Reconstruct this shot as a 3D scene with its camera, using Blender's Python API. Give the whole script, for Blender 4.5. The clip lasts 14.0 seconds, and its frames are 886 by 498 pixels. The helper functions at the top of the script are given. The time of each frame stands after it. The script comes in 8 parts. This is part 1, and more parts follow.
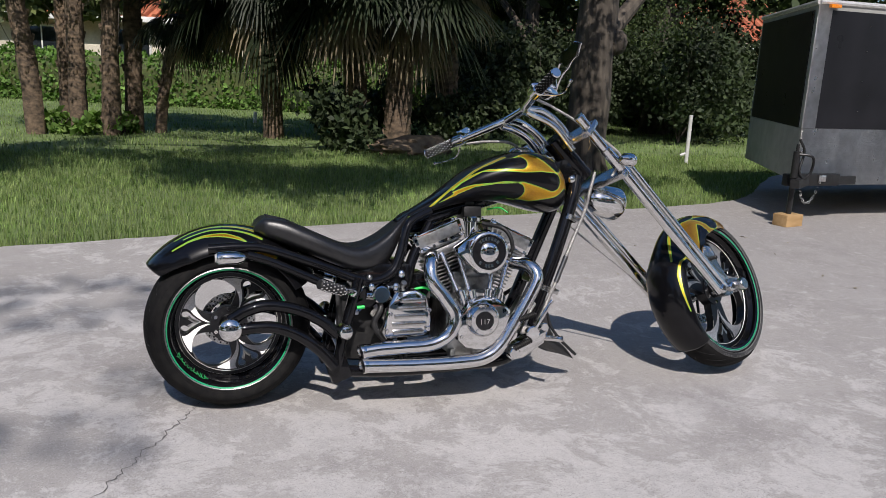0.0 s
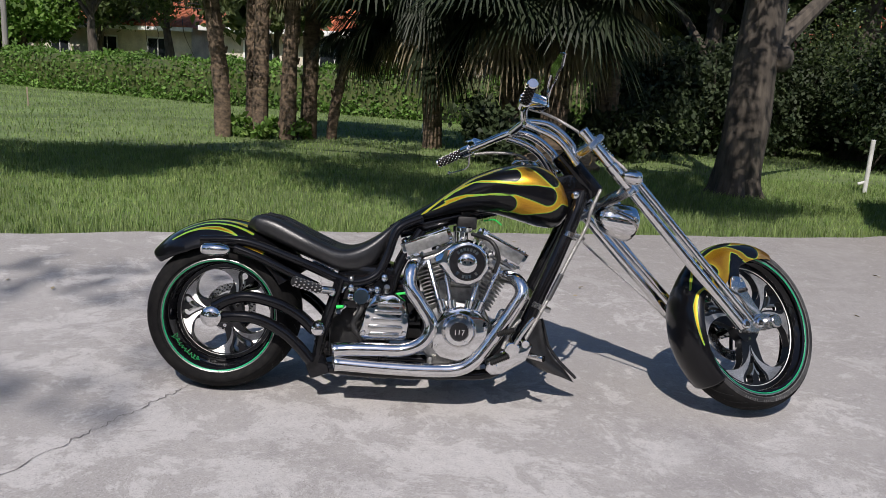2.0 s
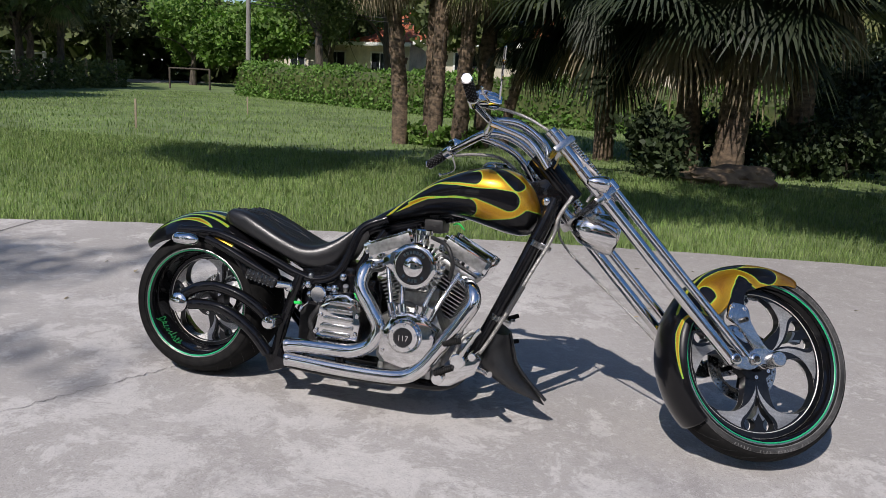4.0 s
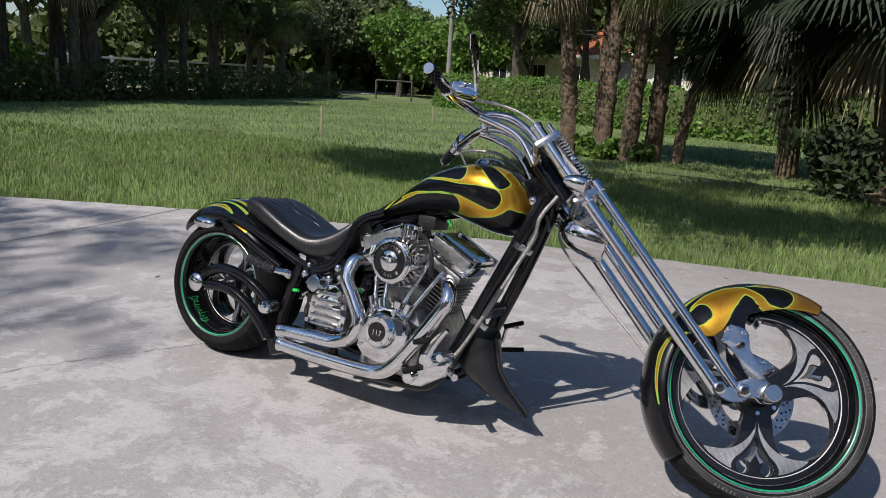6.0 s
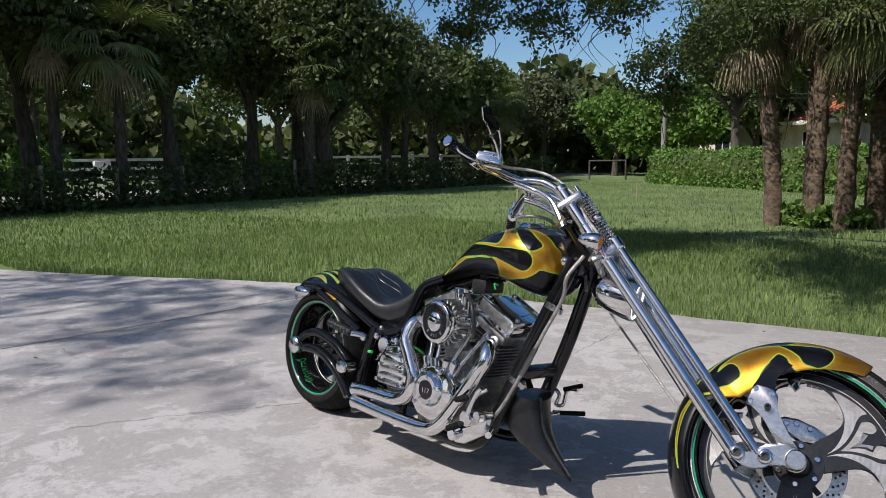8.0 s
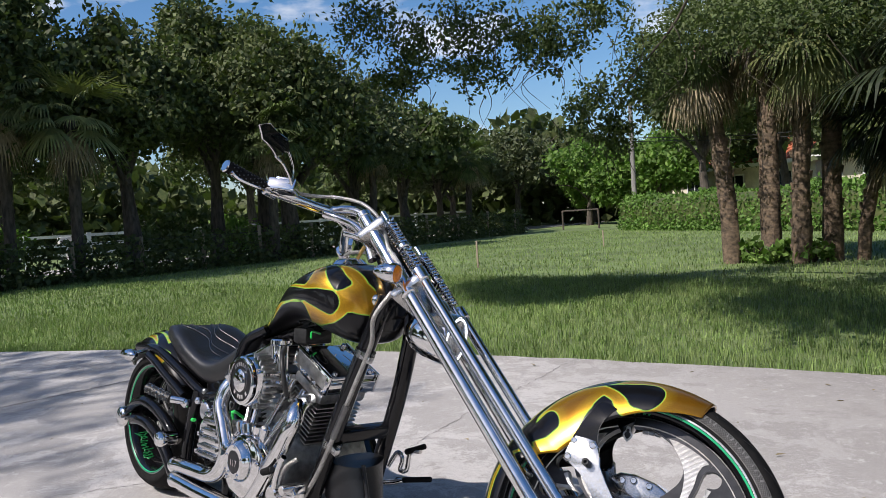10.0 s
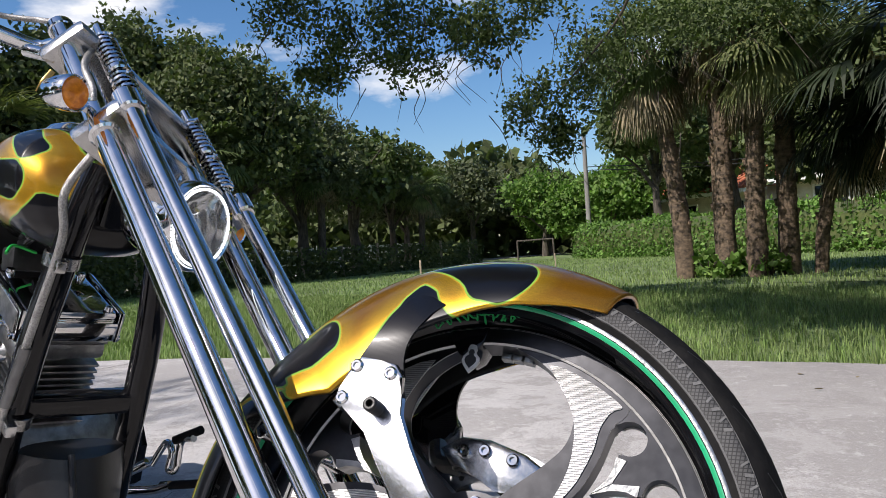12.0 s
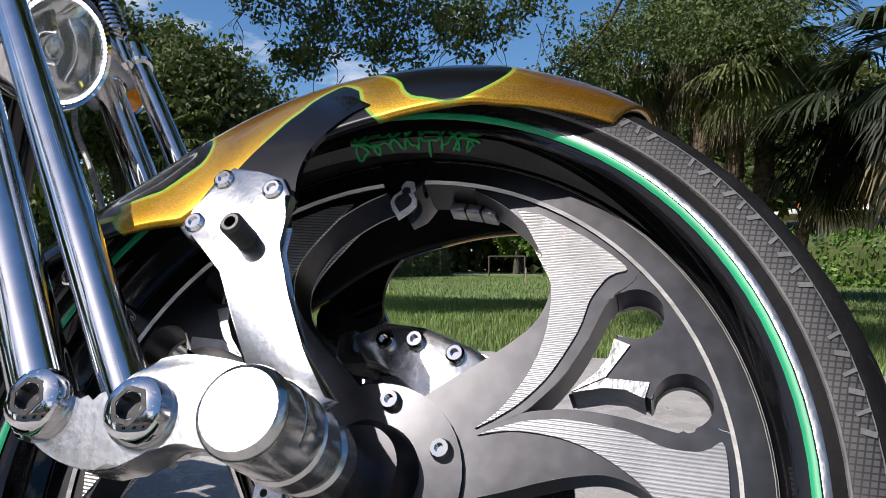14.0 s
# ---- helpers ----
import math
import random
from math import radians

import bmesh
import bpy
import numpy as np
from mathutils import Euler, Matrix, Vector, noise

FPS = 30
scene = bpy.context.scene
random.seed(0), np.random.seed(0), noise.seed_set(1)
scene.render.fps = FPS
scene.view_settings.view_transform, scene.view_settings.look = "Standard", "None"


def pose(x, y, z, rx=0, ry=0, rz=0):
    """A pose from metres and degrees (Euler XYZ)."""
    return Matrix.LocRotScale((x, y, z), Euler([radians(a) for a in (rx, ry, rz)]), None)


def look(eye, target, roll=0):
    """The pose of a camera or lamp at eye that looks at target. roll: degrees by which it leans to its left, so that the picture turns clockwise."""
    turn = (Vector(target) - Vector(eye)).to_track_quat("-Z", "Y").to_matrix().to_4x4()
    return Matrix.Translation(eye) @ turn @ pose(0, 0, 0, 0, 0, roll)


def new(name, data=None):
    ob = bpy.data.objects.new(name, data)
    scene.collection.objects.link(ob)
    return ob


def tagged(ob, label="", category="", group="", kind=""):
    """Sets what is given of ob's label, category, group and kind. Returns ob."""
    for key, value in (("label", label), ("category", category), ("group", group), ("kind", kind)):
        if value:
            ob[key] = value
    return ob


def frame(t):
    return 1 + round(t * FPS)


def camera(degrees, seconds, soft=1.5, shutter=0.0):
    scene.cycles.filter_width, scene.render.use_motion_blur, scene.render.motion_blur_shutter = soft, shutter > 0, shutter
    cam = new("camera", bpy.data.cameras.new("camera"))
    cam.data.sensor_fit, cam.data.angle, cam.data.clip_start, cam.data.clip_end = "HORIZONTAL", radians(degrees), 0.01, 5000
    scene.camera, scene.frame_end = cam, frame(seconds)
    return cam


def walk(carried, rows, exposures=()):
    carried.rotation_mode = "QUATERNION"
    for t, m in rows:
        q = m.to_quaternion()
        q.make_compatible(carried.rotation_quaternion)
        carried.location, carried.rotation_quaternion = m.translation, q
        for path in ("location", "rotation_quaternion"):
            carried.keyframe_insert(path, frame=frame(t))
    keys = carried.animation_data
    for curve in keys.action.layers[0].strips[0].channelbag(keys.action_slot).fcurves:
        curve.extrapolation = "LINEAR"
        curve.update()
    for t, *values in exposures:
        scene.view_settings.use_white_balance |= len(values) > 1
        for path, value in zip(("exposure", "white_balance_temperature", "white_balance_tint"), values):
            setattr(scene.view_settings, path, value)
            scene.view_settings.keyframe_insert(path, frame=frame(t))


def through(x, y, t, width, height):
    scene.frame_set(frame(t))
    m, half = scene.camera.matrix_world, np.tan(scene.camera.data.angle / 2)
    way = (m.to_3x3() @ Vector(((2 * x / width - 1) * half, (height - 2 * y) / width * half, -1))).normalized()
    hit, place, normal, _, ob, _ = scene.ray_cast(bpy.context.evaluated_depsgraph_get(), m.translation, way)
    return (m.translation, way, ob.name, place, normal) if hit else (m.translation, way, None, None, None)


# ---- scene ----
cam = camera(60.0, 14.0, soft=0.4)
PATH = [
    (0, (-0.044, -2.558, 1.166), (0.529, -0.697, 0.708), 2.4),
    (0.5, (0.153, -2.583, 1.154), (0.634, -0.697, 0.694), 2.6),
    (1, (0.325, -2.619, 1.169), (0.721, -0.710, 0.723), 2.2),
    (1.5, (0.502, -2.718, 1.192), (0.745, -0.782, 0.755), 2.5),
    (2, (0.663, -2.687, 1.182), (0.748, -0.739, 0.737), 3.3),
    (2.5, (0.864, -2.587, 1.191), (0.797, -0.643, 0.723), 3.6),
    (3, (1.056, -2.547, 1.180), (0.860, -0.610, 0.725), 3.2),
    (3.2, (1.159, -2.555, 1.178), (0.897, -0.625, 0.726), 3.1),
    (5.3, (1.974, -2.322, 1.176), (1.224, -0.522, 0.731), 3.2),
    (5.5, (2.028, -2.303, 1.180), (1.222, -0.528, 0.732), 3.2),
    (6, (2.179, -2.168, 1.145), (1.222, -0.467, 0.708), 3.2),
    (6.5, (2.306, -2.016, 1.132), (1.257, -0.373, 0.684), 3.0),
    (7, (2.452, -1.920, 1.106), (1.242, -0.386, 0.677), 1.7),
    (7.5, (2.598, -1.904, 1.114), (1.229, -0.486, 0.778), 0.1),
    (7.7, (2.664, -1.917, 1.118), (1.253, -0.529, 0.828), -0.1),
    (9.8, (2.893, -1.373, 1.028), (1.433, -0.010, 0.923), -3.8),
    (10, (2.866, -1.277, 0.998), (1.439, 0.122, 0.912), -3.8),
    (10.5, (2.827, -1.041, 0.933), (1.403, 0.362, 0.873), -4.1),
    (11, (2.713, -0.870, 0.865), (1.285, 0.530, 0.822), -4.3),
    (11.5, (2.620, -0.699, 0.763), (1.244, 0.753, 0.767), -4.4),
    (12, (2.509, -0.492, 0.613), (1.160, 0.985, 0.619), -4.0),
    (12.5, (2.414, -0.344, 0.495), (1.081, 1.146, 0.516), -2.7),
    (13, (2.344, -0.265, 0.450), (1.030, 1.241, 0.509), -1.8),
    (13.5, (2.330, -0.254, 0.441), (1.049, 1.277, 0.557), -0.9),
    (14, (2.337, -0.257, 0.437), (1.044, 1.268, 0.479), 0.1),
]
walk(cam, [(t, look(eye, target, roll)) for t, eye, target, roll in PATH], [(0.0, -0.12, 6500, 13), (7.5, -0.07, 6500, 13), (10.0, 0.20, 6500, 13), (12.5, 0.22, 6500, 13), (14.0, 0.19, 6500, 13)])

# ---- world, sun ----
SUN_DIR = Vector((0.18, 0.87, -1.0)).normalized()          # the way the light travels
SUN_ELEV = math.asin(-SUN_DIR.z)
SUN_AZ = math.atan2(-SUN_DIR.x, -SUN_DIR.y)                 # from +y towards +x
world = bpy.data.worlds.new("sky_world")
scene.world = world
world.use_nodes = True
wn, wl = world.node_tree.nodes, world.node_tree.links
wn.clear()
w_out, w_bg, w_sky = wn.new("ShaderNodeOutputWorld"), wn.new("ShaderNodeBackground"), wn.new("ShaderNodeTexSky")
w_sky.sky_type, w_sky.sun_disc, w_sky.sun_elevation, w_sky.sun_rotation = "NISHITA", False, SUN_ELEV, SUN_AZ
w_sky.air_density, w_sky.dust_density, w_sky.ozone_density = 1.0, 0.9, 3.5
w_tc, w_map, w_noise, w_ramp = wn.new("ShaderNodeTexCoord"), wn.new("ShaderNodeMapping"), wn.new("ShaderNodeTexNoise"), wn.new("ShaderNodeValToRGB")
w_map.inputs["Scale"].default_value = (3.0, 3.0, 8.0)
w_map.inputs["Location"].default_value = (0.35, 0.2, 0.1)
w_noise.inputs["Scale"].default_value, w_noise.inputs["Detail"].default_value, w_noise.inputs["Roughness"].default_value = 1.2, 9.0, 0.55
w_ramp.color_ramp.elements[0].position, w_ramp.color_ramp.elements[1].position = 0.58, 0.70
w_mix = wn.new("ShaderNodeMix")
w_mix.data_type = "RGBA"
w_mix.inputs["B"].default_value = (10.5, 10.8, 11.2, 1)
wl.new(w_tc.outputs["Generated"], w_map.inputs["Vector"])
wl.new(w_map.outputs["Vector"], w_noise.inputs["Vector"])
w_sep, w_low, w_add = wn.new("ShaderNodeSeparateXYZ"), wn.new("ShaderNodeMapRange"), wn.new("ShaderNodeMath")   # more cloud low down
w_low.inputs["From Min"].default_value, w_low.inputs["From Max"].default_value = 0.0, 0.7
w_low.inputs["To Min"].default_value, w_low.inputs["To Max"].default_value = 0.055, -0.05
wl.new(w_tc.outputs["Generated"], w_sep.inputs["Vector"])
wl.new(w_sep.outputs["Z"], w_low.inputs["Value"])
w_side, w_sum = wn.new("ShaderNodeMapRange"), wn.new("ShaderNodeMath")      # and extra unseen cloud to the south, added to whiten the chrome's reflections
w_side.inputs["From Min"].default_value, w_side.inputs["From Max"].default_value = -0.7, 0.3
w_side.inputs["To Min"].default_value, w_side.inputs["To Max"].default_value = 0.12, 0.0
wl.new(w_sep.outputs["Y"], w_side.inputs["Value"])
wl.new(w_low.outputs["Result"], w_sum.inputs[0])
wl.new(w_side.outputs["Result"], w_sum.inputs[1])
wl.new(w_sum.outputs["Value"], w_add.inputs[0])
wl.new(w_noise.outputs["Fac"], w_add.inputs[1])
wl.new(w_add.outputs["Value"], w_ramp.inputs["Fac"])
wl.new(w_ramp.outputs["Color"], w_mix.inputs["Factor"])
w_hue = wn.new("ShaderNodeHueSaturation")
w_hue.inputs["Saturation"].default_value, w_hue.inputs["Value"].default_value = 1.22, 1.45
wl.new(w_sky.outputs["Color"], w_hue.inputs["Color"])
wl.new(w_hue.outputs["Color"], w_mix.inputs["A"])
wl.new(w_mix.outputs["Result"], w_bg.inputs["Color"])
w_bg.inputs["Strength"].default_value = 0.080
wl.new(w_bg.outputs["Background"], w_out.inputs["Surface"])

sun = new("sun", bpy.data.lights.new("sun", "SUN"))
sun.data.energy, sun.data.angle, sun.data.color = 5.0, radians(0.53), (1.0, 0.945, 0.885)
sun.matrix_world = look((0, 0, 20), Vector((0, 0, 20)) + SUN_DIR)

# ---- materials ----
def mat(name, c1, c2=None, rough=0.5, metal=0.0, scale=20.0, bump=0.0, bscale=None, coat=0.0, rvar=0.08, rand=0.0, island=0.0, big=0.25, spec=0.5, emit=None, trans=0.0, alpha=1.0, stretch=(1, 1, 1)):
    m = bpy.data.materials.new(name)
    m.use_nodes = True
    n, l = m.node_tree.nodes, m.node_tree.links
    b = n["Principled BSDF"]
    c2 = c2 or tuple(min(1, x * 0.75) for x in c1)
    tc, mp = n.new("ShaderNodeTexCoord"), n.new("ShaderNodeMapping")
    mp.inputs["Scale"].default_value = stretch
    l.new(tc.outputs["Object"], mp.inputs["Vector"])
    fine, coarse = n.new("ShaderNodeTexNoise"), n.new("ShaderNodeTexNoise")
    for t, s in ((fine, scale), (coarse, scale * 0.12)):
        t.inputs["Scale"].default_value, t.inputs["Detail"].default_value = s, 8
        l.new(mp.outputs["Vector"], t.inputs["Vector"])
    mix = n.new("ShaderNodeMix")
    mix.data_type = "RGBA"
    mix.inputs["A"].default_value, mix.inputs["B"].default_value = (*c1, 1), (*c2, 1)
    ramp = n.new("ShaderNodeMapRange")
    ramp.inputs["From Min"].default_value, ramp.inputs["From Max"].default_value = 0.35, 0.65
    l.new(fine.outputs["Fac"], ramp.inputs["Value"])
    l.new(ramp.outputs["Result"], mix.inputs["Factor"])
    hsv = n.new("ShaderNodeHueSaturation")
    l.new(mix.outputs["Result"], hsv.inputs["Color"])
    val = n.new("ShaderNodeMapRange")
    val.inputs["From Min"].default_value, val.inputs["From Max"].default_value = 0.3, 0.7
    val.inputs["To Min"].default_value, val.inputs["To Max"].default_value = 1 - big, 1 + big
    l.new(coarse.outputs["Fac"], val.inputs["Value"])
    last = val.outputs["Result"]
    for amount, node, sock in ((rand, "ShaderNodeObjectInfo", "Random"), (island, "ShaderNodeNewGeometry", "Random Per Island")):
        if amount:
            o, r, k = n.new(node), n.new("ShaderNodeMapRange"), n.new("ShaderNodeMath")
            r.inputs["To Min"].default_value, r.inputs["To Max"].default_value = 1 - amount, 1 + amount
            k.operation = "MULTIPLY"
            l.new(o.outputs[sock], r.inputs["Value"])
            l.new(r.outputs["Result"], k.inputs[0])
            l.new(last, k.inputs[1])
            last = k.outputs["Value"]
    l.new(last, hsv.inputs["Value"])
    l.new(hsv.outputs["Color"], b.inputs["Base Color"])
    rr = n.new("ShaderNodeMapRange")
    rr.inputs["To Min"].default_value, rr.inputs["To Max"].default_value = max(0.0, rough - rvar), min(1.0, rough + rvar)
    l.new(fine.outputs["Fac"], rr.inputs["Value"])
    l.new(rr.outputs["Result"], b.inputs["Roughness"])
    b.inputs["Metallic"].default_value = metal
    b.inputs["Coat Weight"].default_value, b.inputs["Coat Roughness"].default_value, b.inputs["Coat IOR"].default_value = coat, 0.02, 1.40
    b.inputs["Specular IOR Level"].default_value = spec
    b.inputs["Transmission Weight"].default_value = trans
    if emit:
        b.inputs["Emission Color"].default_value, b.inputs["Emission Strength"].default_value = (*emit[:3], 1), emit[3]
    if bump:
        bt, bn = n.new("ShaderNodeTexNoise"), n.new("ShaderNodeBump")
        bt.inputs["Scale"].default_value, bt.inputs["Detail"].default_value = bscale or scale * 3, 6
        l.new(mp.outputs["Vector"], bt.inputs["Vector"])
        bn.inputs["Strength"].default_value, bn.inputs["Distance"].default_value = bump, 0.01
        l.new(bt.outputs["Fac"], bn.inputs["Height"])
        l.new(bn.outputs["Normal"], b.inputs["Normal"])
    return m


def leaf_mat(name, c1, c2, island=0.35, through=0.25, rough=0.72):
    """Leaves: two greens, varied leaf by leaf, with light passing through."""
    m = mat(name, c1, c2, rough=rough, scale=6, island=island, big=0.3)
    n, l = m.node_tree.nodes, m.node_tree.links
    b, out = n["Principled BSDF"], n["Material Output"]
    tr, mx = n.new("ShaderNodeBsdfTranslucent"), n.new("ShaderNodeMixShader")
    tr.inputs["Color"].default_value = (c1[0] * 1.5, c1[1] * 1.6, c1[2] * 0.8, 1)
    mx.inputs["Fac"].default_value = through
    l.new(b.outputs["BSDF"], mx.inputs[1])
    l.new(tr.outputs["BSDF"], mx.inputs[2])
    l.new(mx.outputs["Shader"], out.inputs["Surface"])
    return m


def flame_mat(name):
    """Candy gold flames with green pinstripes over gloss black: the stored distance to the flame's edge picks the paint."""
    m = bpy.data.materials.new(name)
    m.use_nodes = True
    n, l = m.node_tree.nodes, m.node_tree.links
    b = n["Principled BSDF"]
    at = n.new("ShaderNodeAttribute")
    at.attribute_name = "paint_edge"
    flakes, tc = n.new("ShaderNodeTexNoise"), n.new("ShaderNodeTexCoord")
    flakes.inputs["Scale"].default_value, flakes.inputs["Detail"].default_value = 900, 2
    l.new(tc.outputs["Object"], flakes.inputs["Vector"])
    ramp = n.new("ShaderNodeMapRange")                # deep inside the flame: orange gold, at the rim: yellow
    ramp.inputs["From Min"].default_value, ramp.inputs["From Max"].default_value = -0.030, -0.002
    l.new(at.outputs["Fac"], ramp.inputs["Value"])
    gold = n.new("ShaderNodeMix")
    gold.data_type = "RGBA"
    gold.inputs["A"].default_value, gold.inputs["B"].default_value = (0.40, 0.185, 0.018, 1), (0.62, 0.37, 0.03, 1)
    l.new(ramp.outputs["Result"], gold.inputs["Factor"])
    spark = n.new("ShaderNodeMix")
    spark.data_type, spark.blend_type = "RGBA", "MULTIPLY"
    sr = n.new("ShaderNodeValToRGB")
    sr.color_ramp.elements[0].color, sr.color_ramp.elements[1].color = (0.72, 0.72, 0.72, 1), (1.25, 1.2, 1.1, 1)
    sr.color_ramp.elements[0].position, sr.color_ramp.elements[1].position = 0.35, 0.65
    l.new(flakes.outputs["Fac"], sr.inputs["Fac"])
    spark.inputs["Factor"].default_value = 1.0
    l.new(gold.outputs["Result"], spark.inputs["A"])
    l.new(sr.outputs["Color"], spark.inputs["B"])

    def step(edge, width):
        s = n.new("ShaderNodeMapRange")
        s.inputs["From Min"].default_value, s.inputs["From Max"].default_value = edge - width, edge + width
        l.new(at.outputs["Fac"], s.inputs["Value"])
        return s.outputs["Result"]
    stripe, dark = n.new("ShaderNodeMix"), n.new("ShaderNodeMix")
    stripe.data_type = dark.data_type = "RGBA"
    stripe.inputs["B"].default_value, dark.inputs["B"].default_value = (0.20, 0.38, 0.05, 1), (0.004, 0.004, 0.005, 1)
    l.new(spark.outputs["Result"], stripe.inputs["A"])
    l.new(step(-0.0010, 0.0005), stripe.inputs["Factor"])
    l.new(stripe.outputs["Result"], dark.inputs["A"])
    l.new(step(0.0014, 0.0005), dark.inputs["Factor"])
    l.new(dark.outputs["Result"], b.inputs["Base Color"])
    metal = n.new("ShaderNodeMapRange")
    metal.inputs["From Min"].default_value, metal.inputs["From Max"].default_value = -0.003, 0.0
    metal.inputs["To Min"].default_value, metal.inputs["To Max"].default_value = 0.78, 0.0
    l.new(at.outputs["Fac"], metal.inputs["Value"])
    l.new(metal.outputs["Result"], b.inputs["Metallic"])
    b.inputs["Roughness"].default_value, b.inputs["Specular IOR Level"].default_value = 0.30, 0.12
    b.inputs["Coat Weight"].default_value, b.inputs["Coat Roughness"].default_value, b.inputs["Coat IOR"].default_value = 1.0, 0.015, 1.32
    return m


def ribbed_mat():
    """Machined alloy with fine milled grooves."""
    m = mat("milled_alloy", (0.72, 0.71, 0.70), (0.62, 0.61, 0.60), rough=0.38, metal=0.85, scale=120)
    n, l = m.node_tree.nodes, m.node_tree.links
    b, tc, wv = n["Principled BSDF"], n.new("ShaderNodeTexCoord"), n.new("ShaderNodeTexWave")
    wv.bands_direction = "Z"
    wv.inputs["Scale"].default_value = 130
    l.new(tc.outputs["Object"], wv.inputs["Vector"])
    old = b.inputs["Base Color"].links[0].from_socket
    mx, bn = n.new("ShaderNodeMix"), n.new("ShaderNodeBump")
    mx.data_type, mx.blend_type = "RGBA", "MULTIPLY"
    rp = n.new("ShaderNodeValToRGB")
    # the grooves' shade is put into the colour as darker bands
    rp.color_ramp.elements[0].color, rp.color_ramp.elements[1].color = (0.5, 0.5, 0.5, 1), (1, 1, 1, 1)
    rp.color_ramp.elements[0].position, rp.color_ramp.elements[1].position = 0.1, 0.45
    l.new(wv.outputs["Fac"], rp.inputs["Fac"])
    mx.inputs["Factor"].default_value = 1.0
    l.new(old, mx.inputs["A"])
    l.new(rp.outputs["Color"], mx.inputs["B"])
    l.new(mx.outputs["Result"], b.inputs["Base Color"])
    bn.inputs["Strength"].default_value, bn.inputs["Distance"].default_value = 0.5, 0.001
    l.new(wv.outputs["Fac"], bn.inputs["Height"])
    l.new(bn.outputs["Normal"], b.inputs["Normal"])
    return m


CHROME = mat("chrome", (0.80, 0.79, 0.78), (0.72, 0.71, 0.70), rough=0.05, metal=1.0, rvar=0.03, scale=60, big=0.05)
POLISHED = mat("polished_aluminium", (0.60, 0.595, 0.585), (0.50, 0.495, 0.485), rough=0.22, metal=1.0, rvar=0.05, scale=90, bump=0.03, bscale=160, big=0.08)
CAST = mat("cast_aluminium", (0.50, 0.50, 0.49), (0.30, 0.30, 0.29), rough=0.34, metal=1.0, scale=50, bump=0.1, bscale=200)
RIBBED = ribbed_mat()
ALLOY = mat("brushed_alloy", (0.66, 0.65, 0.63), (0.56, 0.55, 0.53), rough=0.42, metal=0.4, scale=120, bump=0.1, stretch=(1, 1, 9))
BLACK = mat("gloss_black_paint", (0.004, 0.004, 0.005), (0.006, 0.006, 0.007), rough=0.2, coat=1.0, rvar=0.03, spec=0.02, scale=30)
SATIN = mat("satin_black_metal", (0.012, 0.012, 0.013), (0.02, 0.02, 0.02), rough=0.42, spec=0.35, scale=60, bump=0.05)
WHEELBLACK = mat("black_anodised_alloy", (0.050, 0.050, 0.053), (0.060, 0.060, 0.064), rough=0.34, metal=1.0, spec=0.4, scale=80, rvar=0.04)
RUBBER = mat("tyre_rubber", (0.010, 0.010, 0.0105), (0.016, 0.0155, 0.015), rough=0.8, spec=0.06, scale=40, bump=0.15, bscale=220)
DUSTY = mat("dusty_tread_rubber", (0.15, 0.149, 0.147), (0.11, 0.109, 0.108), rough=0.85, scale=60, bump=0.2, bscale=260)
HATCHED = mat("hatched_rubber", (0.060, 0.059, 0.059), (0.044, 0.043, 0.043), rough=0.7, scale=60)
hn, hl_ = HATCHED.node_tree.nodes, HATCHED.node_tree.links
h_tc, h_mp, h_vo, h_mx, h_rp = hn.new("ShaderNodeTexCoord"), hn.new("ShaderNodeMapping"), hn.new("ShaderNodeTexVoronoi"), hn.new("ShaderNodeMix"), hn.new("ShaderNodeValToRGB")
h_mp.inputs["Scale"].default_value = (58, 1, 58)
h_vo.distance = "CHEBYCHEV"
h_vo.inputs["Randomness"].default_value = 0.0
h_mx.data_type, h_mx.blend_type = "RGBA", "MULTIPLY"
h_mx.inputs["Factor"].default_value = 1.0
h_rp.color_ramp.elements[0].color, h_rp.color_ramp.elements[1].color = (1.25, 1.25, 1.25, 1), (0.22, 0.22, 0.22, 1)
h_rp.color_ramp.elements[0].position, h_rp.color_ramp.elements[1].position = 0.31, 0.43
hl_.new(h_tc.outputs["Object"], h_mp.inputs["Vector"])
hl_.new(h_mp.outputs["Vector"], h_vo.inputs["Vector"])
hl_.new(h_vo.outputs["Distance"], h_rp.inputs["Fac"])
hl_.new(hn["Principled BSDF"].inputs["Base Color"].links[0].from_socket, h_mx.inputs["A"])
hl_.new(h_rp.outputs["Color"], h_mx.inputs["B"])
hl_.new(h_mx.outputs["Result"], hn["Principled BSDF"].inputs["Base Color"])
LEATHER = mat("black_leather", (0.008, 0.008, 0.009), (0.013, 0.013, 0.014), rough=0.33, spec=0.7, scale=70, bump=0.10, bscale=420)
GREEN = mat("green_pinstripe", (0.012, 0.33, 0.14), (0.010, 0.26, 0.11), rough=0.3, coat=0.6)
GREENLINE = mat("green_script_paint", (0.02, 0.36, 0.10), rough=0.35)
GREENWIRE = mat("bright_green_cable", (0.02, 0.62, 0.10), rough=0.35)
FLAME = flame_mat("flame_paint")
GLASS = mat("clear_lens", (0.9, 0.92, 0.95), (0.85, 0.88, 0.92), rough=0.03, trans=0.9, rvar=0.01)
AMBER = mat("amber_lens", (0.85, 0.28, 0.02), (0.6, 0.16, 0.01), rough=0.2, scale=120, coat=0.5)
RED = mat("red_lens", (0.45, 0.02, 0.02), rough=0.2, coat=0.5)
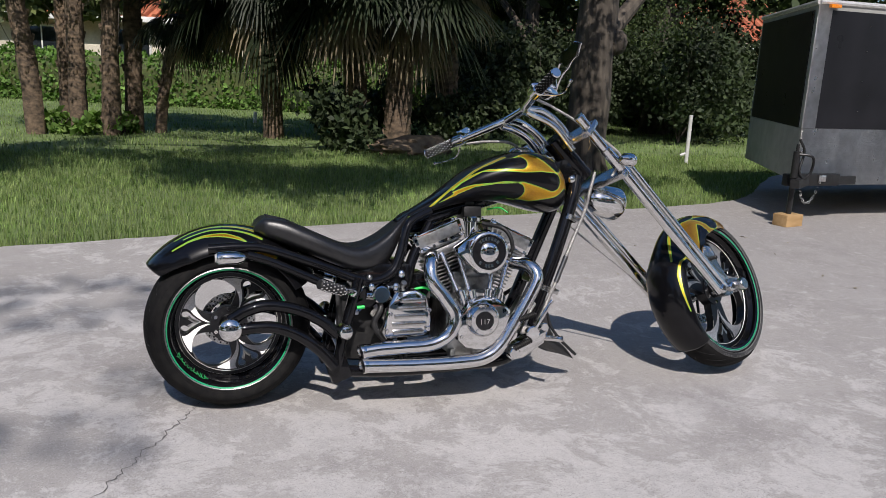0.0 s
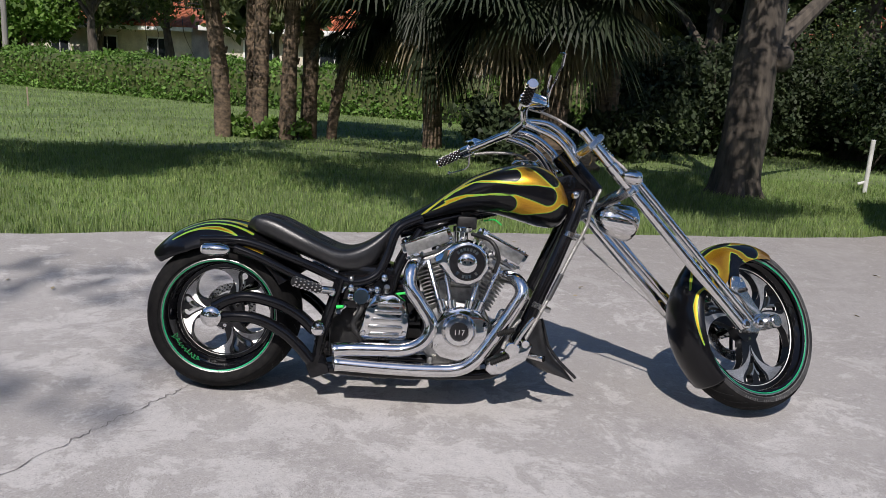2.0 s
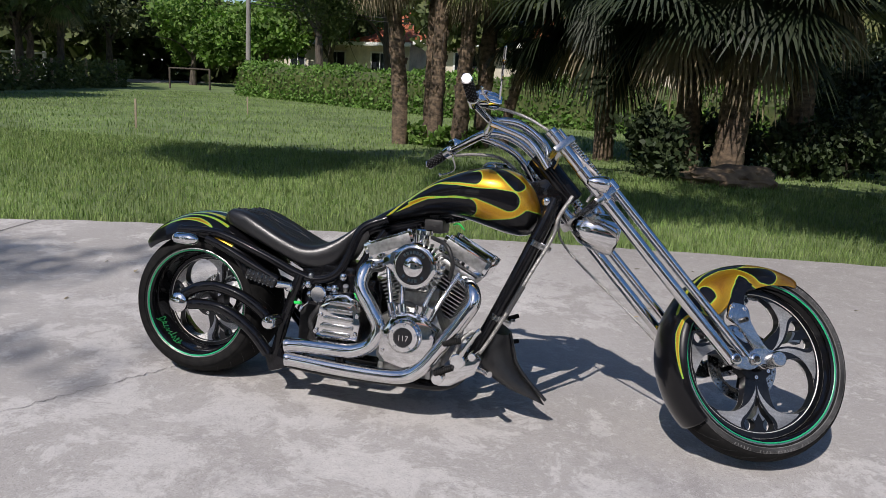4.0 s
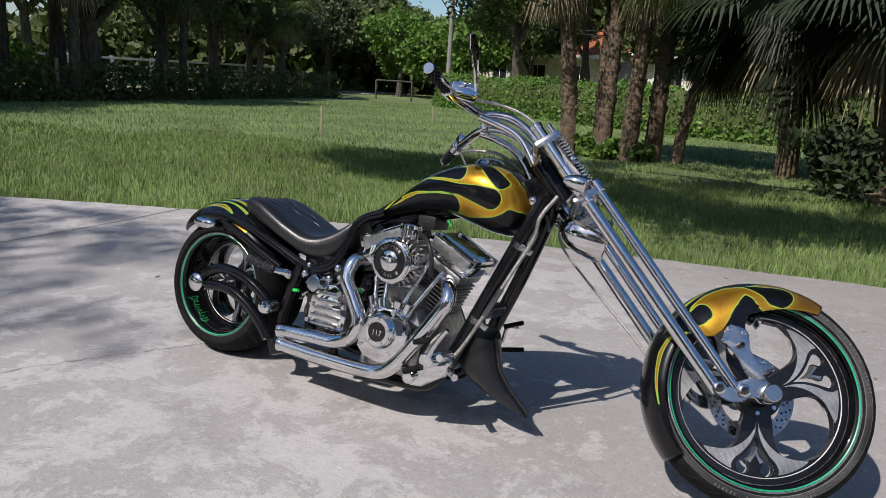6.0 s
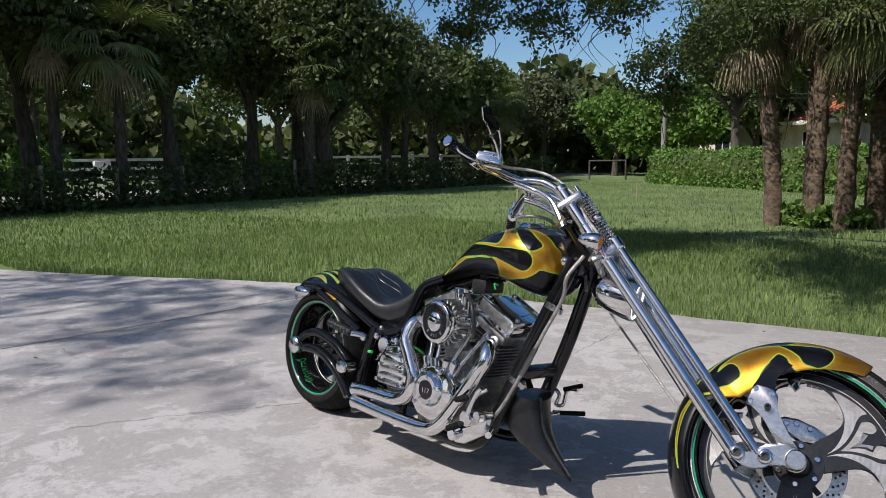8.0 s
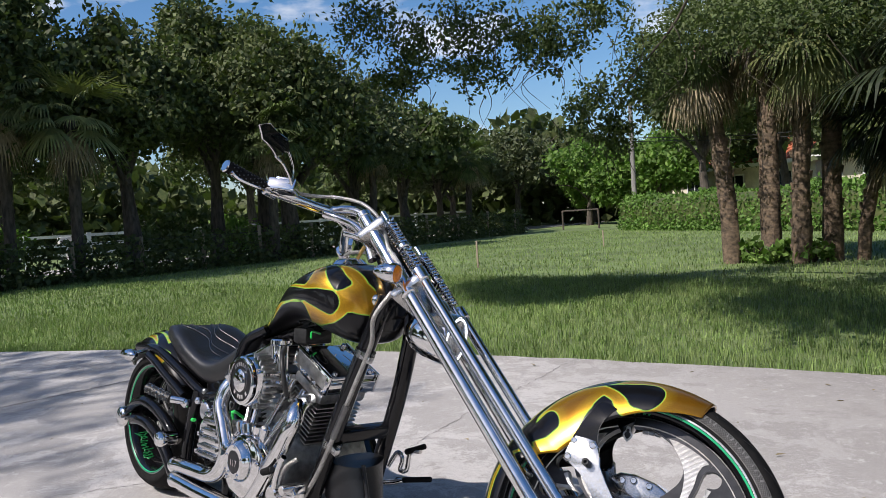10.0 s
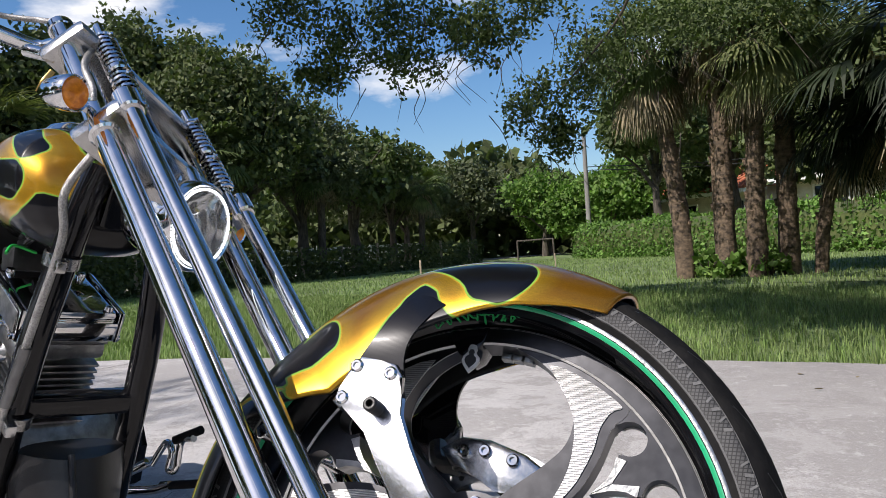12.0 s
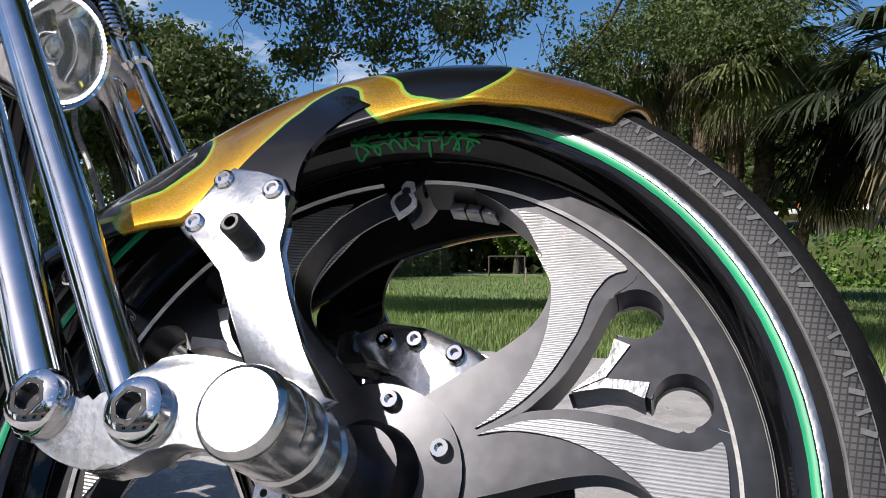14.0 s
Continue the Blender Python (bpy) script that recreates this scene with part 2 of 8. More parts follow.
HALO = mat("led_ring", (0.9, 0.9, 0.9), rough=0.4, emit=(0.92, 0.96, 1.0, 2.2))
BRAID = mat("braided_steel_hose", (0.46, 0.45, 0.43), (0.24, 0.23, 0.22), rough=0.4, metal=0.8, scale=400, bump=0.3)
SPRING = mat("dark_spring_steel", (0.10, 0.10, 0.10), (0.2, 0.2, 0.2), rough=0.3, metal=0.9)
BRASS = mat("brass_strap", (0.44, 0.30, 0.10), (0.34, 0.22, 0.08), rough=0.35, metal=0.9)
ROTOR = mat("brake_rotor_steel", (0.55, 0.55, 0.54), (0.40, 0.40, 0.39), rough=0.25, metal=1.0, scale=90)
MIRROR = mat("mirror_back_black", (0.012, 0.012, 0.013), rough=0.12, coat=1.0)
GRASSGROUND = mat("lawn_soil", (0.100, 0.156, 0.042), (0.150, 0.195, 0.075), rough=0.9, scale=5, bump=0.6, bscale=30, big=0.35)
GRASS = leaf_mat("grass_blade", (0.120, 0.200, 0.046), (0.208, 0.262, 0.094), island=0.6, through=0.2)
OAKLEAF = leaf_mat("oak_leaf", (0.054, 0.087, 0.025), (0.103, 0.132, 0.040), through=0.25)
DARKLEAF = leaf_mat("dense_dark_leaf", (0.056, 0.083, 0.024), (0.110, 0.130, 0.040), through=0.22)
# shade under the palms and behind the oak, put into a darker leaf colour
SHADEDLEAF = leaf_mat("shaded_leaf", (0.021, 0.038, 0.012), (0.042, 0.062, 0.020), through=0.12)
# the oak's shade on these palms, put into a darker frond colour
SHADEDPALM = leaf_mat("shaded_palm_frond", (0.015, 0.026, 0.010), (0.030, 0.042, 0.018), through=0.12, rough=0.6)
BRIGHTLEAF = leaf_mat("bright_leaf", (0.09, 0.19, 0.030), (0.16, 0.24, 0.05), through=0.3)
HEDGELEAF = leaf_mat("hedge_leaf", (0.075, 0.165, 0.022), (0.13, 0.22, 0.045), through=0.25)
PALMLEAF = leaf_mat("palm_frond", (0.067, 0.106, 0.027), (0.123, 0.157, 0.050), through=0.2)
# the palm frond lightened and yellowed: sunlight put into its colour
SUNLITPALM = leaf_mat("sunlit_palm_frond", (0.13, 0.16, 0.055), (0.19, 0.20, 0.07), through=0.25)
DEADPALM = leaf_mat("dead_palm_frond", (0.20, 0.16, 0.095), (0.30, 0.25, 0.16), through=0.15, rough=0.8)
GREYLEAF = leaf_mat("grey_green_leaf", (0.070, 0.092, 0.038), (0.11, 0.125, 0.06), through=0.2)
BARK = mat("oak_bark", (0.110, 0.092, 0.072), (0.042, 0.035, 0.028), rough=0.95, scale=14, bump=1.0, bscale=26, stretch=(1, 1, 0.25))
PALMBARK = mat("palm_trunk", (0.19, 0.135, 0.088), (0.060, 0.045, 0.032), rough=0.95, scale=12, bump=1.0, bscale=22, stretch=(1, 1, 1.5))
WOOD = mat("weathered_wood", (0.34, 0.28, 0.20), (0.22, 0.18, 0.13), rough=0.85, scale=18, bump=0.4, stretch=(1, 1, 0.15))
POLEGREY = mat("silvered_pole_wood", (0.30, 0.29, 0.27), (0.20, 0.19, 0.18), rough=0.9, scale=14, bump=0.4, stretch=(1, 1, 0.12))
LUMBER = mat("cut_lumber", (0.46, 0.30, 0.14), (0.34, 0.21, 0.09), rough=0.8, scale=24, bump=0.3, stretch=(0.2, 1, 1))
WHITEPAINT = mat("white_paint", (0.78, 0.78, 0.76), (0.68, 0.68, 0.65), rough=0.6, scale=10)
STUCCO = mat("cream_stucco", (0.66, 0.61, 0.50), (0.58, 0.53, 0.43), rough=0.9, scale=12, bump=0.3)
TERRACOTTA = mat("terracotta_tile", (0.46, 0.15, 0.07), (0.34, 0.105, 0.05), rough=0.8, scale=8, rand=0.25, bump=0.3)
WINDOWGLASS = mat("dark_window_glass", (0.02, 0.025, 0.03), rough=0.05, rvar=0.02)
ROADMAT = mat("pale_road", (0.38, 0.36, 0.33), (0.30, 0.29, 0.27), rough=0.9, scale=6)
ROCK = mat("brown_rock", (0.21, 0.155, 0.095), (0.12, 0.085, 0.055), rough=0.9, scale=9, bump=0.8)
DARKPANEL = mat("black_trailer_skin", (0.008, 0.008, 0.010), (0.013, 0.013, 0.016), rough=0.3, scale=3, spec=0.2, big=0.4)
GREYSKIN = mat("pale_trailer_skin", (0.36, 0.36, 0.34), (0.30, 0.30, 0.28), rough=0.6, scale=8)
PVC = mat("white_pipe", (0.66, 0.66, 0.64), (0.55, 0.55, 0.52), rough=0.5, scale=20)


def plate_mat():
    """Diamond tread plate: raised bars on bright aluminium."""
    m = mat("diamond_plate", (0.62, 0.62, 0.61), (0.44, 0.44, 0.43), rough=0.3, metal=0.95, scale=12, big=0.2)
    n, l = m.node_tree.nodes, m.node_tree.links
    tc, mp, v, bn = n.new("ShaderNodeTexCoord"), n.new("ShaderNodeMapping"), n.new("ShaderNodeTexVoronoi"), n.new("ShaderNodeBump")
    mp.inputs["Scale"].default_value = (34, 34, 34)
    l.new(tc.outputs["Object"], mp.inputs["Vector"])
    l.new(mp.outputs["Vector"], v.inputs["Vector"])
    v.inputs["Randomness"].default_value = 0.15
    bn.inputs["Strength"].default_value, bn.inputs["Distance"].default_value = 1.0, 0.03
    bn.invert = True
    l.new(v.outputs["Distance"], bn.inputs["Height"])
    l.new(bn.outputs["Normal"], n["Principled BSDF"].inputs["Normal"])
    return m


def concrete_mat():
    """Old driveway concrete: grey, with pale worn patches, stains and fine aggregate."""
    m = bpy.data.materials.new("worn_concrete")
    m.use_nodes = True
    n, l = m.node_tree.nodes, m.node_tree.links
    b, tc = n["Principled BSDF"], n.new("ShaderNodeTexCoord")

    def noisy(scale, detail=8, rough=0.6, dist=0.0, off=0.0):
        t, mp = n.new("ShaderNodeTexNoise"), n.new("ShaderNodeMapping")
        mp.inputs["Location"].default_value = (off, off * 0.7, 0)
        t.inputs["Scale"].default_value, t.inputs["Detail"].default_value, t.inputs["Roughness"].default_value, t.inputs["Distortion"].default_value = scale, detail, rough, dist
        l.new(tc.outputs["Object"], mp.inputs["Vector"])
        l.new(mp.outputs["Vector"], t.inputs["Vector"])
        return t.outputs["Fac"]

    def span(fac, a, z):
        r = n.new("ShaderNodeMapRange")
        r.inputs["From Min"].default_value, r.inputs["From Max"].default_value = a, z
        l.new(fac, r.inputs["Value"])
        return r.outputs["Result"]

    def blend(fac, a, col, amount=1.0):
        x, k = n.new("ShaderNodeMix"), n.new("ShaderNodeMath")
        x.data_type = "RGBA"
        k.operation = "MULTIPLY"
        k.inputs[1].default_value = amount
        l.new(fac, k.inputs[0])
        l.new(k.outputs["Value"], x.inputs["Factor"])
        if isinstance(a, tuple):
            x.inputs["A"].default_value = (*a, 1)
        else:
            l.new(a, x.inputs["A"])
        x.inputs["B"].default_value = (*col, 1)
        return x.outputs["Result"]
    col = blend(span(noisy(0.8, 5), 0.35, 0.68), (0.300, 0.285, 0.272), (0.390, 0.372, 0.356))
    region = n.new("ShaderNodeMath")                          # worn patches crowd together in some areas and thin out in others
    region.operation = "MULTIPLY_ADD"
    region.inputs[1].default_value, shift = 0.42, n.new("ShaderNodeMath")
    shift.operation = "ADD"
    shift.inputs[1].default_value = -0.21
    l.new(noisy(0.45, 3, 0.5, 0.0, 7.0), region.inputs[0])
    l.new(noisy(3.6, 15, 0.80, 0.35, 3.0), region.inputs[2])
    l.new(region.outputs["Value"], shift.inputs[0])
    col = blend(span(shift.outputs["Value"], 0.500, 0.526), col, (0.510, 0.492, 0.478), 0.78)   # worn pale patches
    sep, lean_, skew = n.new("ShaderNodeSeparateXYZ"), n.new("ShaderNodeMath"), n.new("ShaderNodeMath")      # darker, browner concrete towards the trailer, with an uneven edge
    lean_.operation = "MULTIPLY_ADD"
    lean_.inputs[1].default_value = 1.6
    l.new(tc.outputs["Object"], sep.inputs["Vector"])
    l.new(noisy(0.9, 6, 0.6, 0.0, 13.0), lean_.inputs[0])
    skew.operation = "MULTIPLY_ADD"
    skew.inputs[1].default_value = 1.2
    l.new(sep.outputs["Y"], skew.inputs[0])
    l.new(sep.outputs["X"], skew.inputs[2])
    l.new(skew.outputs["Value"], lean_.inputs[2])
    col = blend(span(lean_.outputs["Value"], 3.4, 5.4), col, (0.262, 0.245, 0.230), 0.75)
    col = blend(span(noisy(1.1, 9, 0.7, 0.2, 9.0), 0.56, 0.70), col, (0.22, 0.205, 0.20), 0.6)    # damp stains
    col = blend(span(noisy(9, 12, 0.82, 0.3, 5.0), 0.57, 0.62), col, (0.24, 0.228, 0.224), 0.45)
    col = blend(span(noisy(16, 12, 0.82, 0.4, 11.0), 0.570, 0.592), col, (0.54, 0.522, 0.508), 0.6)      # flaked spots
    col = blend(span(noisy(28, 6, 0.7, 0.0, 1.0), 0.45, 0.75), col, (0.30, 0.288, 0.285), 0.5)
    col = blend(span(noisy(190, 4, 0.8), 0.54, 0.64), col, (0.15, 0.14, 0.135), 0.7)
    col = blend(span(noisy(240, 3, 0.7, 0.0, 4.0), 0.58, 0.64), col, (0.62, 0.60, 0.59), 0.5)
    col = blend(span(noisy(60, 8, 0.8, 0.0, 2.0), 0.56, 0.62), col, (0.60, 0.585, 0.575), 0.35)
    l.new(col, b.inputs["Base Color"])
    b.inputs["Roughness"].default_value = 0.88
    bn = n.new("ShaderNodeBump")
    bn.inputs["Strength"].default_value, bn.inputs["Distance"].default_value = 0.35, 0.006
    l.new(noisy(110, 10, 0.85), bn.inputs["Height"])
    l.new(bn.outputs["Normal"], b.inputs["Normal"])
    return m


PLATE, CONCRETE = plate_mat(), concrete_mat()
CRACKMAT = mat("crack_dirt", (0.12, 0.113, 0.106), (0.18, 0.17, 0.16), rough=0.95, scale=40)


# ---- building helpers ----
def thing(name, label, category, group="", m=None, kind=""):
    ob = tagged(new(name), label, category, group, kind)
    if m is not None:
        ob.matrix_basis = m
    return ob


def finish(bm, name, material, smooth=True, sharp=35):
    me = bpy.data.meshes.new(name)
    bmesh.ops.recalc_face_normals(bm, faces=bm.faces)
    if smooth:
        for f in bm.faces:
            f.smooth = True
        for e in bm.edges:
            if len(e.link_faces) == 2 and e.calc_face_angle(0) > radians(sharp):
                e.smooth = False
    bm.to_mesh(me)
    bm.free()
    for m in (material if isinstance(material, (list, tuple)) else (material,)):
        me.materials.append(m)
    return me


def part(name, bm, material, parent=None, label="", smooth=True, sharp=35, xf=None):
    if xf is not None:
        bm.transform(xf)
    ob = new(name, finish(bm, name, material, smooth, sharp))
    if parent is not None:
        ob.parent = parent
    if label:
        ob["label"] = label
    return ob


def fast_mesh(name, verts, faces, material, smooth=False):
    """A mesh from arrays: verts (n, 3) and faces (m, k)."""
    verts, faces = np.asarray(verts, np.float32), np.asarray(faces, np.int32)
    me = bpy.data.meshes.new(name)
    k = faces.shape[1]
    me.vertices.add(len(verts))
    me.vertices.foreach_set("co", verts.ravel())
    me.loops.add(faces.size)
    me.loops.foreach_set("vertex_index", faces.ravel())
    me.polygons.add(len(faces))
    me.polygons.foreach_set("loop_start", np.arange(0, faces.size, k, dtype=np.int32))
    me.polygons.foreach_set("loop_total", np.full(len(faces), k, np.int32))
    if smooth:
        me.polygons.foreach_set("use_smooth", np.ones(len(faces), bool))
    me.materials.append(material)
    me.update(calc_edges=True)
    me.validate()
    return me


def smooth_path(pts, steps=8):
    """Catmull-Rom through the points."""
    p = [Vector(q) for q in pts]
    if len(p) < 3:
        return p
    p = [2 * p[0] - p[1]] + p + [2 * p[-1] - p[-2]]
    out = []
    for i in range(1, len(p) - 2):
        for s in range(steps):
            t = s / steps
            a, b, c, d = p[i - 1], p[i], p[i + 1], p[i + 2]
            out.append(0.5 * ((2 * b) + (c - a) * t + (2 * a - 5 * b + 4 * c - d) * t * t + (3 * b - a - 3 * c + d) * t ** 3))
    return out + [p[-2]]


def tube(bm, pts, r, seg=12, r2=None, curved=True, steps=8, cap=True, flat=1.0):
    path = smooth_path(pts, steps) if curved else [Vector(q) for q in pts]
    n = len(path)
    rings, side = [], None
    for i, q in enumerate(path):
        t = (path[min(i + 1, n - 1)] - path[max(i - 1, 0)]).normalized()
        if side is None:
            side = t.orthogonal().normalized()
        side = (side - t * side.dot(t)).normalized()
        up = t.cross(side)
        rad = r(i / max(1, n - 1)) if callable(r) else (r if r2 is None else r + (r2 - r) * i / max(1, n - 1))
        rings.append([bm.verts.new(q + (side * math.cos(a) + up * math.sin(a) * flat) * rad) for a in (2 * math.pi * k / seg for k in range(seg))])
    for a, b in zip(rings, rings[1:]):
        for k in range(seg):
            bm.faces.new((a[k], a[(k + 1) % seg], b[(k + 1) % seg], b[k]))
    if cap:
        bm.faces.new(rings[0][::-1])
        bm.faces.new(rings[-1])
    return bm


def lathe(bm, profile, origin=(0, 0, 0), axis=(0, 0, 1), seg=24, close=False, arc=(0, 360)):
    """Turn a profile of (along, radius) about the axis through origin."""
    ax = Vector(axis).normalized()
    s = ax.orthogonal().normalized()
    if abs(ax.y) > 0.99:
        s = Vector((1, 0, 0))
    u = ax.cross(s)
    full = arc == (0, 360)
    count = seg if full else seg + 1
    rings = []
    for along, rad in profile:
        base = Vector(origin) + ax * along
        if rad < 1e-6:
            rings.append([bm.verts.new(base)])
        else:
            rings.append([bm.verts.new(base + (s * math.cos(a) + u * math.sin(a)) * rad) for a in (radians(arc[0] + (arc[1] - arc[0]) * k / seg) for k in range(count))])
    pairs = list(zip(rings, rings[1:])) + ([(rings[-1], rings[0])] if close else [])
    for a, b in pairs:
        for k in range(seg):
            j = (k + 1) % count
            if len(a) == 1 and len(b) == 1:
                continue
            if len(a) == 1:
                bm.faces.new((a[0], b[j], b[k]))
            elif len(b) == 1:
                bm.faces.new((a[k], a[j], b[0]))
            else:
                bm.faces.new((a[k], a[j], b[j], b[k]))
    return bm


def rod(bm, a, b, r, seg=14, bevel=0.15):
    """A cylinder from a to b with softened ends."""
    a, b = Vector(a), Vector(b)
    h, c = (b - a).length, min(r * bevel, 0.004)
    return lathe(bm, [(0, 0), (0, r - c), (c, r), (h - c, r), (h, r - c), (h, 0)], a, b - a, seg)


def ball(bm, c, r, seg=16, stretch=(1, 1, 1)):
    bmesh.ops.create_uvsphere(bm, u_segments=seg, v_segments=seg // 2, radius=r, matrix=Matrix.Translation(c) @ Matrix.Diagonal((*stretch, 1)))
    return bm


def box(bm, c, size, rot=None, bevel=0.004):
    got = bmesh.ops.create_cube(bm, size=1.0)["verts"]
    bmesh.ops.scale(bm, vec=size, verts=got)
    if bevel:
        edges = list({e for v in got for e in v.link_edges})
        res = bmesh.ops.bevel(bm, geom=edges, offset=min(bevel, min(size) * 0.45), segments=2, profile=0.6, affect="EDGES")
        got = list({v for f in res["faces"] for v in f.verts} | {v for v in got if v.is_valid})
    m = Matrix.Translation(c) @ (rot.to_4x4() if rot is not None else Matrix.Identity(4))
    bmesh.ops.transform(bm, matrix=m, verts=got)
    return bm


def plate(bm, outline, y0, y1, bevel=0.003, edge_slot=-1):
    """An upright plate: an outline in x and z, between y0 and y1."""
    a = [bm.verts.new((x, y0, z)) for x, z in outline]
    b = [bm.verts.new((x, y1, z)) for x, z in outline]
    n = len(a)
    f1, f2 = bm.faces.new(a), bm.faces.new(b[::-1])
    for i in range(n):
        bm.faces.new((a[i], b[i], b[(i + 1) % n], a[(i + 1) % n]))
    if bevel:
        bmesh.ops.bevel(bm, geom=list(f1.edges) + list(f2.edges), offset=bevel, segments=1 if edge_slot > 0 else 2, profile=0.5, affect="EDGES", material=edge_slot)
    return bm


def stroke_outline(pts, steps=6):
    """The outline of a tapering stroke: points of (x, z, half width)."""
    p = smooth_path(pts, steps)
    left, right = [], []
    for i, q in enumerate(p):
        t = p[min(i + 1, len(p) - 1)] - p[max(i - 1, 0)]
        nrm = Vector((-t.y, t.x, 0)).normalized()
        left.append((q.x + nrm.x * q.z, q.y + nrm.y * q.z))
        right.append((q.x - nrm.x * q.z, q.y - nrm.y * q.z))
    return left + right[::-1]


def stroke_distance(px, pz, strokes):
    """Signed distance to a union of tapering strokes."""
    best = np.full(np.shape(px), 9.0)
    for s in strokes:
        for (x0, z0, r0), (x1, z1, r1) in zip(s, s[1:]):
            dx, dz = x1 - x0, z1 - z0
            t = np.clip(((px - x0) * dx + (pz - z0) * dz) / (dx * dx + dz * dz), 0, 1)
            best = np.minimum(best, np.hypot(px - x0 - t * dx, pz - z0 - t * dz) - (r0 + (r1 - r0) * t))
    return best


def new_bm():
    return bmesh.new()

# ---- ground, driveway ----
def setting(name, bm, material, label, category="ground", smooth=False):
    ob = new(name, finish(bm, name, material, smooth))
    return tagged(ob, label, category, kind="structure")


EDGE = [(-60.0, -16.0), (-20.0, -5.6), (-9.0, -1.0), (-5.5, 0.60), (-4.0, 1.40), (-3.0, 1.92), (-2.0, 2.32), (-1.0, 2.62), (0.2, 2.90), (1.2, 3.12), (2.6, 3.36), (3.8, 3.54), (4.9, 3.86), (5.6, 4.4), (6.3, 5.1), (7.5, 5.9), (12.0, 7.2), (40.0, 10.0)]
bm = new_bm()
s = 600.0
for x0, x1 in ((-s, s),):
    vs = [bm.verts.new(v) for v in ((-s, -s, -0.045), (s, -s, -0.045), (s, s, -0.045), (-s, s, -0.045))]
    bm.faces.new(vs)
setting("ground", bm, GRASSGROUND, "wide green lawn reaching to the trees", "lawn")
bm = new_bm()
edge = [(p.x, p.y) for p in smooth_path([(x, y, 0) for x, y in EDGE], 6)]
random.seed(3)
edge = [(x + random.uniform(-0.012, 0.012), y + random.uniform(-0.02, 0.02)) for x, y in edge]
def slab_z(x, y):
    """The settled slab: a little higher under the rear wheel, falling away ahead and to the far side."""
    d = math.hypot((x - 0.9) / 2.6, (y + 0.1) / 1.9)
    return (0.020 - 0.026 * x - 0.026 * y) * (1 - min(1.0, max(0.0, d - 0.35) / 0.65) ** 2 * (3 - 2 * min(1.0, max(0.0, d - 0.35) / 0.65)))


outline = edge + [(40, -30), (-60, -30)]
topv = [bm.verts.new((x, y, 0.0)) for x, y in outline]
botv = [bm.verts.new((x, y, -0.12)) for x, y in outline]
for i in range(len(outline)):
    j = (i + 1) % len(outline)
    bm.faces.new((topv[i], botv[i], botv[j], topv[j]))
NX, NY = 44, 32                                             # finer mesh where the slab has settled, a plain sheet round it
grid = [[bm.verts.new((-1.75 + 5.3 * i / NX, -2.05 + 3.9 * j / NY, slab_z(-1.75 + 5.3 * i / NX, -2.05 + 3.9 * j / NY))) for j in range(NY + 1)] for i in range(NX + 1)]
for i in range(NX):
    for j in range(NY):
        bm.faces.new((grid[i][j], grid[i + 1][j], grid[i + 1][j + 1], grid[i][j + 1]))
rim = [grid[i][0] for i in range(NX + 1)] + [grid[NX][j] for j in range(1, NY + 1)] + [grid[i][NY] for i in range(NX - 1, -1, -1)] + [grid[0][j] for j in range(NY - 1, 0, -1)]
ring_edges = [bm.edges.get((a, b)) for a, b in zip(rim, rim[1:] + rim[:1])] + [bm.edges.get((a, b)) for a, b in zip(topv, topv[1:] + topv[:1])]
bmesh.ops.triangle_fill(bm, use_beauty=False, edges=ring_edges)
setting("driveway", bm, CONCRETE, "worn grey concrete driveway with pale patches", "driveway")


def groove(name, pts, w, material, label, jitter=0.0, seed=1):
    random.seed(seed)
    path = smooth_path([(x, y, 0) for x, y in pts], 14)
    bm = new_bm()
    prev = None
    for i, p in enumerate(path):
        t = (path[min(i + 1, len(path) - 1)] - path[max(i - 1, 0)]).normalized()
        nrm = Vector((-t.y, t.x, 0))
        p = p + nrm * random.uniform(-jitter, jitter)
        k = w * random.uniform(0.35, 1.2) if jitter else w
        up_z = Vector((0, 0, slab_z(p.x, p.y) + 0.0025))
        cur = (bm.verts.new(p + nrm * k + up_z), bm.verts.new(p - nrm * k + up_z))
        if prev:
            bm.faces.new((prev[0], prev[1], cur[1], cur[0]))
        prev = cur
    setting(name, bm, material, label, "crack" if jitter else "joint")


JOINTS = [[(-2.2, -6.0), (-2.45, 0.4), (-2.62, 2.05)]]
CRACKS = [[(-0.55, -0.95), (-0.34, -0.53), (-0.26, -0.36), (-0.15, -0.12), (-0.09, 0.02)], [(-0.11, 2.68), (0.03, 2.15), (0.14, 1.64), (0.24, 1.24), (0.36, 0.86), (0.5, 0.5)]]
for k, row in enumerate(JOINTS):
    groove("driveway_joint", row, 0.006, CRACKMAT, "narrow dark joint in the concrete")
for k, row in enumerate(CRACKS):
    groove("driveway_crack", row, 0.0019, CRACKMAT, "jagged hairline crack in the concrete", 0.012, 5 + k)

# ---- grass: blades, thick near the driveway and thinning out behind ----
rng = np.random.default_rng(11)
EX, EY = np.array([x for x, _ in edge]), np.array([y for _, y in edge])


